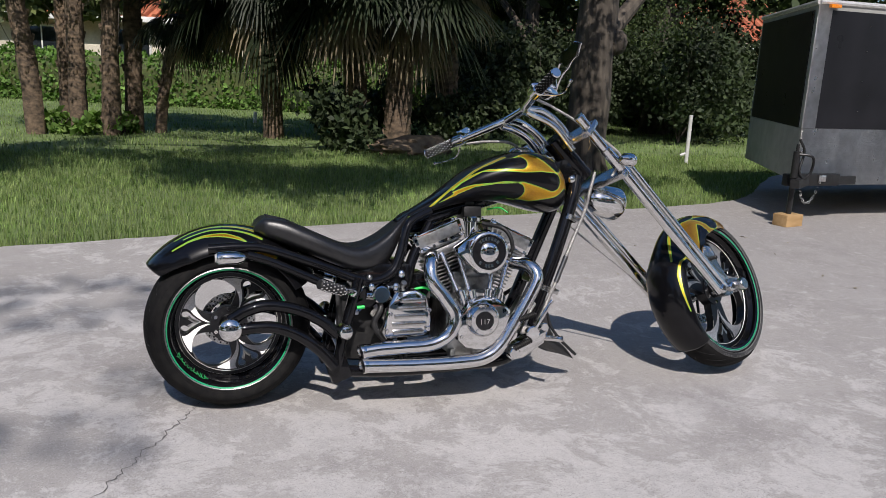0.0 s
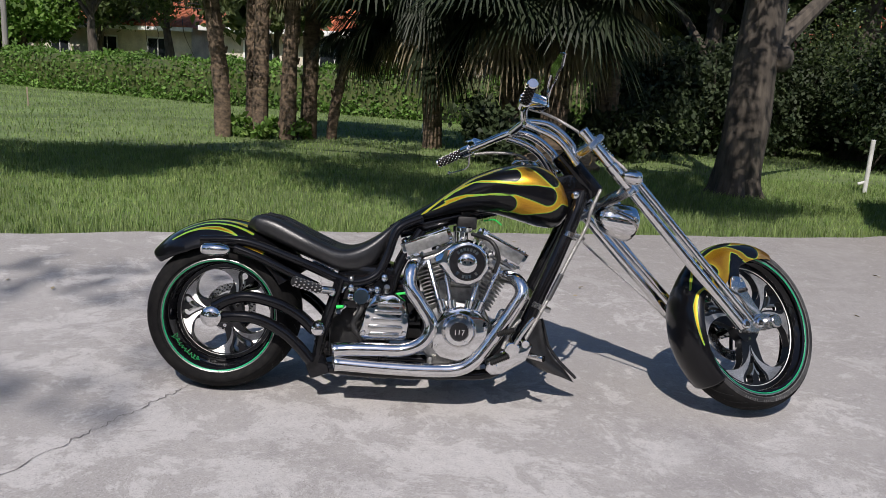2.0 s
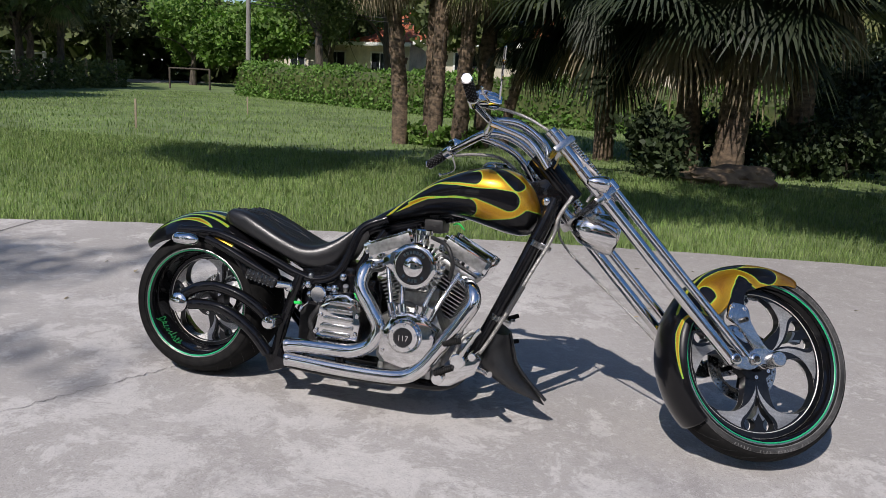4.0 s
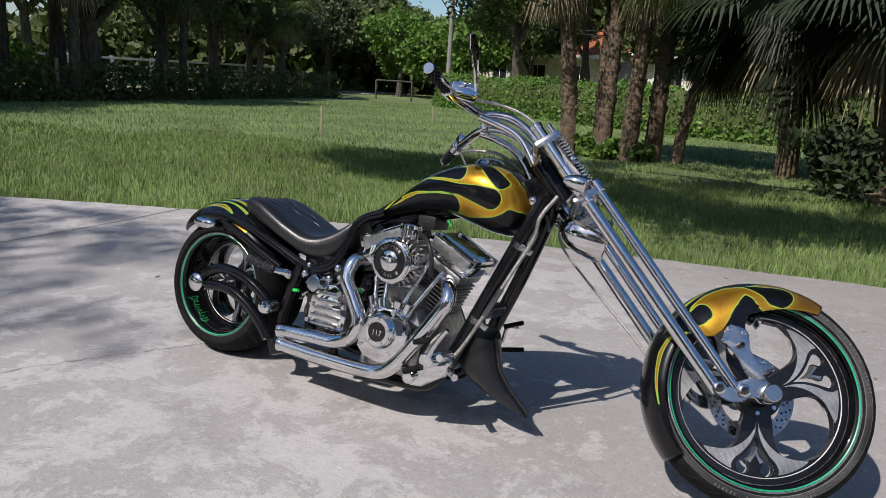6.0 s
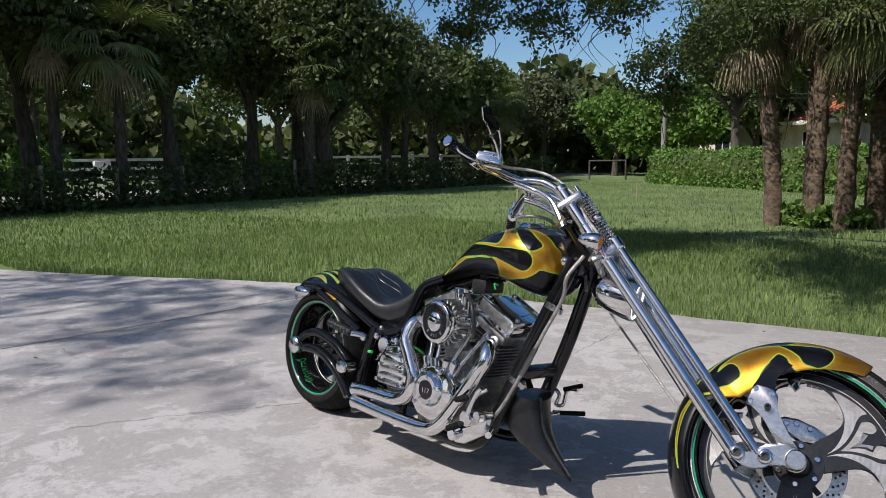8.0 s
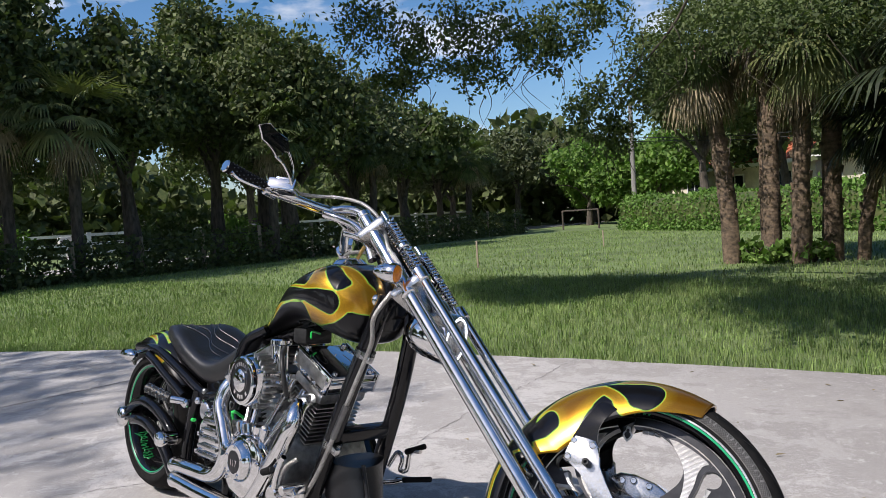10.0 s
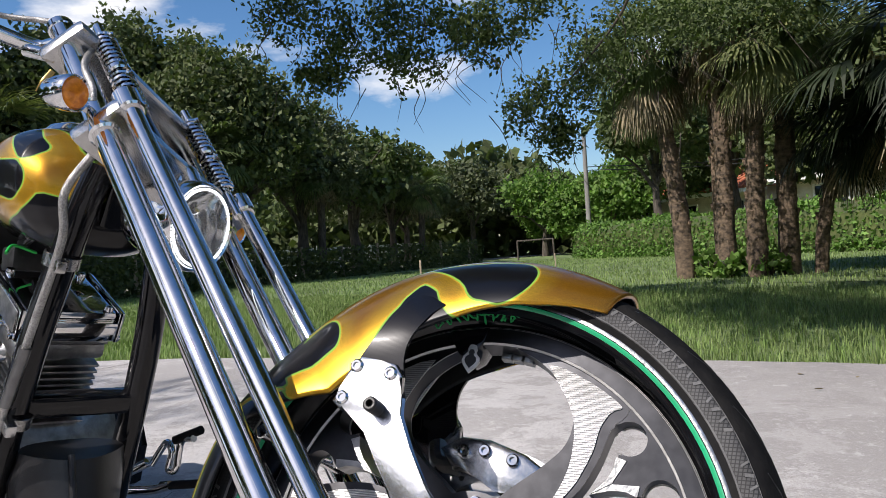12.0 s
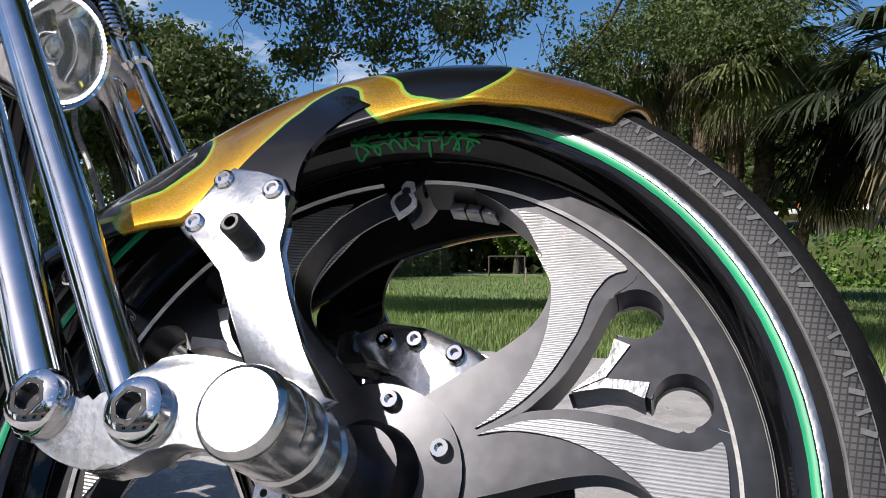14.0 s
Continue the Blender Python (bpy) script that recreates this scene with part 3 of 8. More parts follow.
def blades(count, x0, x1, y0, y1, h0, h1, w, power=1.0):
    x = rng.uniform(x0, x1, count)
    y = y0 + (y1 - y0) * rng.random(count) ** power
    keep = y > np.interp(x, EX, EY) + rng.uniform(-0.03, 0.05, count)
    x, y = x[keep], y[keep]
    n = len(x)
    patch = 0.75 + 0.5 * np.sin(x * 2.1 + np.sin(y * 1.7) * 2) * np.sin(y * 1.3 + x * 0.6)
    fringe = np.interp(y - np.interp(x, EX, EY), [0.0, 0.5], [1.5, 1.0])      # longer at the uncut edge of the concrete
    h = fringe * rng.uniform(h0, h1, n) * rng.uniform(0.7, 1.1, n) * (0.8 + 0.25 * patch) * np.where(rng.random(n) < 0.03, 1.5, 1.0)
    a, lean = rng.uniform(0, 2 * np.pi, n), rng.uniform(0.05, 0.55, n)
    wd = w * rng.uniform(0.7, 1.4, n)
    d = np.stack([np.cos(a), np.sin(a), np.zeros(n)], 1)
    side = np.stack([-np.sin(a + 0.7), np.cos(a + 0.7), np.zeros(n)], 1) * wd[:, None]
    base = np.stack([x, y, np.full(n, -0.045)], 1)
    mid = base + d * (h * lean * 0.35)[:, None] + np.array([0, 0, 1]) * (h * 0.62)[:, None]
    tip = base + d * (h * lean)[:, None] + np.array([0, 0, 1]) * (h * (1.02 - 0.3 * lean))[:, None]
    v = np.stack([base - side, base + side, mid + side * 0.7, mid - side * 0.7, tip], 1).reshape(-1, 3)
    k = np.arange(n)[:, None] * 5
    quads = np.concatenate([k + 0, k + 1, k + 2, k + 3], 1)
    tris = np.concatenate([k + 3, k + 2, k + 4, k + 4], 1)
    return v, np.concatenate([quads, tris[:, :4]])


def grass(name, *args, **kw):
    v, f = blades(*args, **kw)
    n = len(v) // 5
    q, t = f[:n], f[n:, :3]
    me = bpy.data.meshes.new(name)
    me.vertices.add(len(v))
    me.vertices.foreach_set("co", v.astype(np.float32).ravel())
    loops = np.concatenate([q.ravel(), t.ravel()]).astype(np.int32)
    me.loops.add(len(loops))
    me.loops.foreach_set("vertex_index", loops)
    me.polygons.add(2 * n)
    me.polygons.foreach_set("loop_start", np.concatenate([np.arange(n) * 4, 4 * n + np.arange(n) * 3]).astype(np.int32))
    me.polygons.foreach_set("loop_total", np.concatenate([np.full(n, 4), np.full(n, 3)]).astype(np.int32))
    me.materials.append(GRASS)
    me.update(calc_edges=True)
    return tagged(new(name, me), "thick green lawn grass beside the driveway", "grass", kind="stuff")


grass("grass", 200000, -8.5, 8.5, 0.4, 8.0, 0.045, 0.09, 0.0026, power=1.25)
grass("grass_side", 26000, -17, -8.5, -2.0, 6.0, 0.045, 0.09, 0.0055)
grass("grass_far", 84000, -17, 11, 5.0, 26, 0.04, 0.08, 0.0055, power=1.25)


# ---- plants ----
def leaf_cards(centres, size, rngl, droop=0.0, aspect=0.5):
    """Pointed leaves, one four-cornered blade each, at the given places."""
    n = len(centres)
    d = rngl.normal(size=(n, 3))
    d[:, 2] -= droop
    d /= np.linalg.norm(d, axis=1)[:, None]
    up = rngl.normal(size=(n, 3))
    side = np.cross(d, up)
    side /= np.linalg.norm(side, axis=1)[:, None] + 1e-9
    ln = size * rngl.uniform(0.6, 1.3, n)[:, None]
    nrm = np.cross(side, d)
    v = np.stack([centres, centres + d * ln * 0.45 + side * ln * aspect * 0.5 + nrm * ln * 0.08, centres + d * ln, centres + d * ln * 0.45 - side * ln * aspect * 0.5 + nrm * ln * 0.08], 1).reshape(-1, 3)
    f = (np.arange(n)[:, None] * 4 + np.arange(4)[None]).astype(np.int32)
    return v, f


def clumps(rngl, blobs, per, hollow=0.55):
    """Places for leaves: blobs of (x, y, z, rx, ry, rz), filled by small twigs so that the outline is uneven."""
    out = []
    for x, y, z, rx, ry, rz in blobs:
        tw = max(6, per // 14)
        d = rngl.normal(size=(tw, 3))
        d /= np.linalg.norm(d, axis=1)[:, None]
        c = d * (hollow + (1.08 - hollow) * rngl.random((tw, 1)) ** 0.7) * np.array([rx, ry, rz]) + np.array([x, y, z])
        pick = rngl.integers(0, tw, per)
        out.append(c[pick] + rngl.normal(size=(per, 3)) * 0.13 * (rx + ry + rz) / 3)
    return np.concatenate(out)


def crown_blobs(rngl, c, r, h, n, small=0.42):
    """Random blobs that make a broad crown about c."""
    out = []
    for _ in range(n):
        d = rngl.normal(size=3)
        d /= np.linalg.norm(d)
        d[2] = abs(d[2]) * 0.9 - 0.25
        k = rngl.uniform(0.35, 0.85)
        q = rngl.uniform(0.75, 1.25) * small
        out.append((c[0] + d[0] * r * k, c[1] + d[1] * r * k, c[2] + d[2] * h * k, r * q, r * q, h * q * 0.8))
    return out


def limb(bm, pts, r0, r1, seg=10):
    tube(bm, pts, lambda f: r0 + (r1 - r0) * f ** 0.8, seg, steps=5)


def tree(name, x, y, height, spread, trunk_r, leaf, leaf_size, count, seed, label, base=0.35, blobs=None, nblob=16, bark=BARK, group="", z0=-0.04, hfrac=0.5):
    t = thing(name, label, "tree", group, pose(x, y, z0))
    r = np.random.default_rng(seed)
    bm = new_bm()
    top = height * 0.72
    wob = lambda: r.uniform(-0.12, 0.12) * spread * 0.4
    limb(bm, [(0, 0, -0.1), (wob() * 0.3, wob() * 0.3, height * 0.15), (wob(), wob(), height * 0.35), (wob(), wob(), top)], trunk_r * 1.25, trunk_r * 0.3, 12)
    for k in range(7):
        a = 2 * math.pi * (k / 7) + r.uniform(-0.3, 0.3)
        z = height * r.uniform(max(0.3, base), 0.62)
        e = Vector((math.cos(a), math.sin(a), 0)) * spread * r.uniform(0.5, 0.85)
        limb(bm, [(0, 0, z * 0.8), (e.x * 0.4, e.y * 0.4, z + height * 0.08), (e.x, e.y, z + height * r.uniform(0.12, 0.3))], trunk_r * 0.45, trunk_r * 0.08, 7)
    part("trunk", bm, bark, t)
    bl = blobs or crown_blobs(r, (0, 0, height * (1 - hfrac / 2)), spread, height * hfrac * 0.62, nblob)
    fine = (2.0 if -21.5 < x < -17 and y < 17 else 1.1) if leaf_size > 0.3 else 1.0                     # smaller and more leaves on the big crowns
    c = clumps(r, bl, int(count * 2.1 * fine) // len(bl), 0.35)
    v, f = leaf_cards(c, leaf_size / fine ** 0.9, r, 0.25, 0.55)
    core = clumps(r, [(p[0], p[1], p[2], p[3] * 0.6, p[4] * 0.6, p[5] * 0.6) for p in bl], int(count * (0.9 if fine > 1.5 else 0.3)) // len(bl), 0.0)
    v2, f2 = leaf_cards(core, leaf_size * (0.65 if fine > 1.5 else 1.1), r, 0.25, 0.7)  # the dense inside of the crown
    v, f = np.concatenate([v, v2]), np.concatenate([f, f2 + len(v)])
    ob = new("crown", fast_mesh("crown", v, f, leaf))
    ob.parent = t
    return t


def frond(r, base, direction, length, droop, fan, nleaf=26, dead=False):
    """A fan palm frond: a stalk and its narrow, bending leaflets, as strips."""
    v, f = [], []
    d = Vector(direction).normalized()
    pts = []
    p, dd = Vector(base), d.copy()
    for k in range(5):
        pts.append(p.copy())
        dd = (dd + Vector((0, 0, -droop * 0.10))).normalized()
        p = p + dd * length * 0.11
    side = dd.cross(Vector((0, 0, 1)))
    side = side.normalized() if side.length > 1e-3 else Vector((1, 0, 0))
    for a, b in zip(pts, pts[1:]):
        i = len(v)
        v += [a - side * 0.012, a + side * 0.012, b + side * 0.010, b - side * 0.010]
        f.append((i, i + 1, i + 2, i + 3))
    hub, up = pts[-1], side.cross(dd)
    for k in range(nleaf):
        a = radians(-fan / 2 + fan * k / (nleaf - 1))
        ld = (dd * math.cos(a) + side * math.sin(a) + up * (0.10 + 0.12 * math.cos(a * 2) * r.uniform(0.5, 1.2))).normalized()
        ln = length * (0.62 + 0.14 * math.cos(a)) * r.uniform(0.82, 1.05)
        w = ld.cross(up).normalized() * (0.020 if not dead else 0.013) * length / 1.2
        q, prev = hub.copy(), None
        for s in range(4):
            k_ = (0.5, 1.0, 0.8, 0.06)[s]
            cur = (q - w * k_, q + w * k_)
            if prev:
                i = len(v)
                v += [prev[0], prev[1], cur[1], cur[0]]
                f.append((i, i + 1, i + 2, i + 3))
            prev = cur
            ld = (ld + Vector((0, 0, -droop * (0.16 + 0.22 * s)))).normalized()
            q = q + ld * ln / 3
    return v, f


def palm(name, x, y, height, trunk_r, seed, label, length=1.35, nfrond=26, lean=(0, 0), boots=False, dead=10, leaf=None, bark=None, group="palms on the lawn", low=-0.55, droop=0.8):
    t = thing(name, label, "palm tree", group, pose(x, y, -0.05))
    r = np.random.default_rng(seed)
    bm = new_bm()
    top = Vector((lean[0], lean[1], height))
    path = [(0, 0, -0.05), (lean[0] * 0.15, lean[1] * 0.15, height * 0.3), (lean[0] * 0.55, lean[1] * 0.55, height * 0.68), top]
    limb(bm, path, trunk_r * 1.12, trunk_r * 0.92, 14)
    for v in bm.verts:
        v.co += Vector((r.normal(), r.normal(), 0)) * trunk_r * 0.05
    trunk = part("trunk", bm, bark or PALMBARK, t)
    bm = new_bm()                                           # old leaf bases, crossing up the trunk
    n = int(height * (16 if boots else 11))
    for k in range(n):
        f = (k + 0.5) / n if boots else 0.25 + 0.75 * (k + 0.5) / n
        c = smooth_path(path, 8)
        q = c[min(len(c) - 1, int(f * (len(c) - 1)))]
        a = k * 2.4 + r.uniform(-0.2, 0.2)
        o = Vector((math.cos(a), math.sin(a), 0))
        tube(bm, [q + o * trunk_r * 0.85, q + o * trunk_r * 1.18 + Vector((0, 0, 0.10))], 0.045, 6, r2=0.022, curved=False, flat=0.5)
    tagged(part("leaf_base", bm, bark or PALMBARK, t), kind="stuff")
    V, F = [], []
    DV, DF = [], []
    for k in range(nfrond + dead):
        is_dead = k >= nfrond
        a = k * 2.39996 + r.uniform(-0.45, 0.45)
        e = r.uniform(-1.25, -0.75) if is_dead else (1.2 + (low - 1.2) * ((k + 0.5) / nfrond) ** 0.8 + r.uniform(-0.35, 0.3))
        d = (math.cos(a) * math.cos(e), math.sin(a) * math.cos(e), math.sin(e))
        v, f = frond(r, top, d, length * r.uniform(0.62, 1.12) * (0.95 if is_dead else 1), 1.3 if is_dead else droop * r.uniform(0.6, 1.5), 110 if is_dead else r.uniform(105, 220), 16 if is_dead else 24, is_dead)
        TV, TF = (DV, DF) if is_dead else (V, F)
        o = len(TV)
        TV += [tuple(p) for p in v]
        TF += [tuple(o + i for i in q) for q in f]
    ob = new("crown", fast_mesh("crown", V, F, leaf or PALMLEAF))
    ob.parent = t
    if DV:
        ob = new("dead_fronds", fast_mesh("dead_fronds", DV, DF, DEADPALM))
        ob.parent = t
        ob["label"] = "hanging dry fronds"
    return t


def shrub(name, x, y, r_, h, leaf, size, count, seed, label, group="", category="shrub"):
    t = thing(name, label, category, group, pose(x, y, -0.04))
    r = np.random.default_rng(seed)
    bm = new_bm()
    for k in range(6):
        a = k * 1.05
        limb(bm, [(0, 0, 0), (math.cos(a) * r_ * 0.3, math.sin(a) * r_ * 0.3, h * 0.4), (math.cos(a) * r_ * 0.6, math.sin(a) * r_ * 0.6, h * 0.75)], 0.02, 0.006, 5)
    part("stem", bm, BARK, t)
    bl = [(r.uniform(-0.5, 0.5) * r_, r.uniform(-0.5, 0.5) * r_, h * r.uniform(0.3, 0.7), r_ * 0.55, r_ * 0.55, h * 0.36) for _ in range(9)]
    v, f = leaf_cards(clumps(r, bl, count // 9, 0.3), size, r, 0.1, 0.6)
    ob = new("foliage", fast_mesh("foliage", v, f, leaf))
    ob.parent = t
    return t


# the palm group with old boots on its trunks, and the drooping pair by the oak
PALMS = [
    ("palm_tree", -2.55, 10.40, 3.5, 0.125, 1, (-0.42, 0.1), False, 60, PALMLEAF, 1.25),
    ("palm_tree", -2.16, 10.85, 3.9, 0.115, 2, (0.0, 0.2), False, 56, SHADEDPALM, 1.3),
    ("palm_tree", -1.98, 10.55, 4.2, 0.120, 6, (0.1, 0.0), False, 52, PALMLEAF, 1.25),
    ("palm_tree", -1.50, 10.40, 3.2, 0.125, 3, (0.16, 0.0), True, 40, SUNLITPALM, 1.15),
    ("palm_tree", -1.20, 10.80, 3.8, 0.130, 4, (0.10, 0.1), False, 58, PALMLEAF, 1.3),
    ("palm_tree", -0.82, 10.9, 1.9, 0.085, 5, (0.40, 0.0), False, 8, SHADEDPALM, 0.95),
]
for nm, x, y, h, tr, sd, ln, boots, dead, lf, length in PALMS:
    palm(nm, x, y, h, tr, sd, "rough-trunked fan palm with hanging dry fronds on the lawn", length, 32, ln, boots, dead, lf, low=-0.70, droop=1.0)
palm("palm_tree", 2.20, 9.60, 2.75, 0.17, 8, "dark fan palm with long drooping fronds beside the oak", 1.75, 40, (-0.25, -0.1), False, 12, SHADEDPALM, low=-0.75, droop=0.5)
palm("palm_tree", 2.75, 9.25, 2.75, 0.20, 9, "stout fan palm with a diamond-patterned trunk and drooping fronds", 1.7, 40, (0.15, 0.0), True, 16, SHADEDPALM, low=-0.8, droop=0.6)
palm("palm_tree", 0.95, 10.3, 2.75, 0.15, 10, "broad dark fan palm with long drooping fronds", 1.85, 40, (-0.25, 0), False, 14, SHADEDPALM, low=-0.85, droop=1.0)
palm("palm_tree", 5.4, 14.8, 3.0, 0.17, 12, "fan palm with sunlit drooping fronds near the hedge", 1.5, 26, (0, 0), True, 8, SUNLITPALM, low=-0.8)
palm("palm_tree", 3.75, 9.9, 3.3, 0.18, 13, "dark fan palm behind the oak", 1.7, 36, (-0.1, 0), False, 14, SHADEDPALM, low=-0.8)
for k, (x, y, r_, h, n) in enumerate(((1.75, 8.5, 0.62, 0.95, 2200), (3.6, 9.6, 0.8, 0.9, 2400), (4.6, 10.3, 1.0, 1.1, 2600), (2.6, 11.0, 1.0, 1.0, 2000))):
    shrub("shrub", x, y, r_, h, SHADEDLEAF, 0.11, n, 40 + k, "dark broad-leaved shrub under the palms", "shrubs under the palms")
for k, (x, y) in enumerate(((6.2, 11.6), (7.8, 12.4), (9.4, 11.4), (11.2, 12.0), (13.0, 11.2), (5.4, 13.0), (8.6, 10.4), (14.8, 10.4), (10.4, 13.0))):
    shrub("shrub", x, y, 1.25, 2.3, SHADEDLEAF, 0.11, 6500, 80 + k, "tall dark shrub in the shade behind the oak", "shrubs behind the oak")
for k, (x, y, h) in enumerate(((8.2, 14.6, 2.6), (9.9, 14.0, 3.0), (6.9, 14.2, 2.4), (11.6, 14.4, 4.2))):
    shrub("shrub", x, y, 1.3, h, SHADEDLEAF, 0.12, 6000, 95 + k, "tall dark leafy shrub screening the house", "shrubs behind the oak")
for k, (x, y) in enumerate(((-1.85, 10.35), (-1.35, 10.5), (-2.25, 10.45))):
    shrub("groundcover_plant", x, y, 0.25, 0.32, BRIGHTLEAF, 0.13, 260, 60 + k, "low green plant at the foot of the palms", "plants at the palms' foot", "plant")
bm = new_bm()
bmesh.ops.create_icosphere(bm, subdivisions=4, radius=1.0)
for v in bm.verts:
    k = noise.fractal(v.co * 1.6, 0.8, 2.2, 5)
    v.co = Vector((v.co.x * 0.62, v.co.y * 0.4, v.co.z * 0.2)) * (1 + 0.28 * k)
tagged(part("rock", bm, ROCK), "low brown rock on the grass under the palms", "rock").matrix_basis = pose(2.75, 8.15, 0.02, 0, 0, 15)

# the oak with its wide low canopy
oak = thing("oak_tree", "large live oak with grey bark and overhanging leafy branches", "tree", m=pose(4.55, 6.40, -0.05))
bm = new_bm()
limb(bm, [(0, 0, -0.08), (0.0, 0, 0.25), (0.02, 0.0, 1.2), (0.06, 0.02, 2.2), (0.1, 0.05, 3.4)], 0.305, 0.225, 20)
for k in range(7):
    a = k * 0.9
    limb(bm, [(math.cos(a) * 0.20, math.sin(a) * 0.20, 0.30), (math.cos(a) * 0.28, math.sin(a) * 0.28, 0.06), (math.cos(a) * 0.40, math.sin(a) * 0.40, -0.06)], 0.08, 0.04, 10)
for v in bm.verts:
    v.co += v.co.normalized() * 0.02 * noise.noise(v.co * 6) + Vector((v.co.x, v.co.y, 0)) * 0.10 * noise.noise(Vector((v.co.x * 4, v.co.y * 4, v.co.z * 1.5)))
ball(bm, (0.27, -0.10, 1.62), 0.15, 12, (1, 0.8, 1.1))
part("trunk", bm, BARK, oak)
for pts, r0 in (([(0.05, 0.0, 2.3), (-1.2, -0.6, 3.1), (-3.0, -1.0, 3.9), (-5.2, -1.2, 4.3), (-7.2, -1.0, 4.2)], 0.15),
                ([(0.1, 0.05, 3.0), (-0.8, 1.2, 4.1), (-2.2, 2.6, 4.9), (-4.4, 3.6, 4.9)], 0.13),
                ([(0.2, -0.05, 1.75), (1.3, 0.5, 2.7), (2.8, 1.4, 3.6)], 0.12),
                ([(0.1, 0.05, 3.2), (0.4, 1.5, 4.6), (0.6, 3.0, 5.4)], 0.12),
                ([(-2.0, -0.8, 3.5), (-4.0, -2.6, 4.3), (-6.4, -3.6, 4.4), (-8.6, -3.4, 4.4)], 0.09),
                ([(-4.6, -1.1, 4.25), (-5.4, 0.2, 3.9), (-6.2, 0.9, 3.2), (-7.0, 0.7, 2.4)], 0.035)):
    bm = new_bm()
    limb(bm, pts, r0, r0 * 0.25, 10)
    part("limb", bm, BARK, oak)
r = np.random.default_rng(77)
OAK_BLOBS = [
    (-8.7, -1.8, 3.35, 0.5, 0.5, 0.35), (-8.35, -1.3, 3.05, 0.5, 0.5, 0.35), (-7.8, -1.05, 2.75, 0.45, 0.45, 0.32), (-7.95, -1.0, 3.3, 0.55, 0.5, 0.35), (-7.35, -0.7, 3.1, 0.5, 0.5, 0.35),
    (-6.9, -0.65, 2.85, 0.4, 0.4, 0.3), (-6.75, -0.1, 3.25, 0.5, 0.5, 0.35), (-8.8, -1.3, 2.75, 0.35, 0.35, 0.25), (-7.2, 0.45, 2.3, 0.4, 0.4, 0.35), (-7.1, 0.8, 1.9, 0.35, 0.35, 0.3),
    (-6.7, 0.75, 2.45, 0.5, 0.5, 0.35), (-6.55, 1.1, 2.9, 0.55, 0.55, 0.4), (-6.15, 1.45, 3.2, 0.6, 0.6, 0.4), (-5.35, 1.3, 3.0, 0.55, 0.55, 0.4), (-4.55, 1.05, 2.9, 0.55, 0.55, 0.4),
    (-6.6, 3.0, 3.9, 0.8, 0.8, 0.6), (-5.9, 3.6, 4.4, 0.9, 0.9, 0.6), (-5.2, 2.8, 3.8, 0.8, 0.8, 0.6), (-7.3, 2.4, 3.2, 0.6, 0.6, 0.5), (-4.6, 3.4, 4.3, 0.9, 0.9, 0.6), (-6.0, 2.2, 3.4, 0.6, 0.6, 0.45),
    (-4.4, 3.6, 5.0, 1.2, 1.1, 0.8), (-2.6, 2.6, 5.2, 1.1, 1.1, 0.7), (-1.2, 1.2, 5.0, 1.2, 1.2, 0.8), (0.4, 2.4, 5.4, 1.3, 1.3, 0.9), (2.8, 1.4, 3.7, 1.0, 1.0, 0.7), (1.6, 0.6, 4.4, 1.2, 1.1, 0.8),
    (3.6, 2.2, 3.0, 1.0, 1.0, 0.8), (2.4, 2.6, 2.2, 0.9, 0.9, 0.7),
]
canopy = []                                                 # the boughs that shade the middle of the lawn
for u, v, w in r.random((46, 3)):
    sx = 4.6 - 9.4 * u
    sy = float(np.interp(sx, [-5, -4, -0.7, 1.3, 4], [6.2, 5.9, 4.9, 4.7, 4.9]))
    canopy.append((sx - 0.77 - 4.55, sy + (8.0 - sy) * v - 3.74 - 6.40, 4.3 + 0.5 * w, 0.85, 0.75, 0.45))
for u, v, w in r.random((8, 3)):                            # unseen high boughs, added to shade the drooping palms
    canopy.append((-4.4 + 4.8 * u, -0.6 + 2.6 * v, 5.9 + 0.8 * w, 0.8, 0.7, 0.4))
c = np.concatenate([clumps(r, OAK_BLOBS[:15], 1150, 0.1), clumps(r, OAK_BLOBS[15:], 1500, 0.15)])
v, f = leaf_cards(c, 0.064, r, 0.15, 0.5)
v2, f2 = leaf_cards(clumps(r, canopy, 1300, 0.1), 0.115, r, 0.15, 0.45)
v, f = np.concatenate([v, v2]), np.concatenate([f, f2 + len(v)])
ob = new("crown", fast_mesh("crown", v, f, OAKLEAF))
ob.parent = oak
bm = new_bm()                                               # bare hanging twigs
for k in range(60):
    b = OAK_BLOBS[int(r.integers(0, 15 if k % 3 else len(OAK_BLOBS)))]
    p = Vector((b[0] + r.normal() * 0.4, b[1] + r.normal() * 0.4, b[2] - b[5] * 0.6))
    tube(bm, [p, p + Vector((r.normal() * 0.1, r.normal() * 0.1, -0.22)), p + Vector((r.normal() * 0.18, r.normal() * 0.18, -0.5))], 0.006, 4, r2=0.002, steps=3)
tagged(part("twig", bm, BARK, oak), kind="stuff")

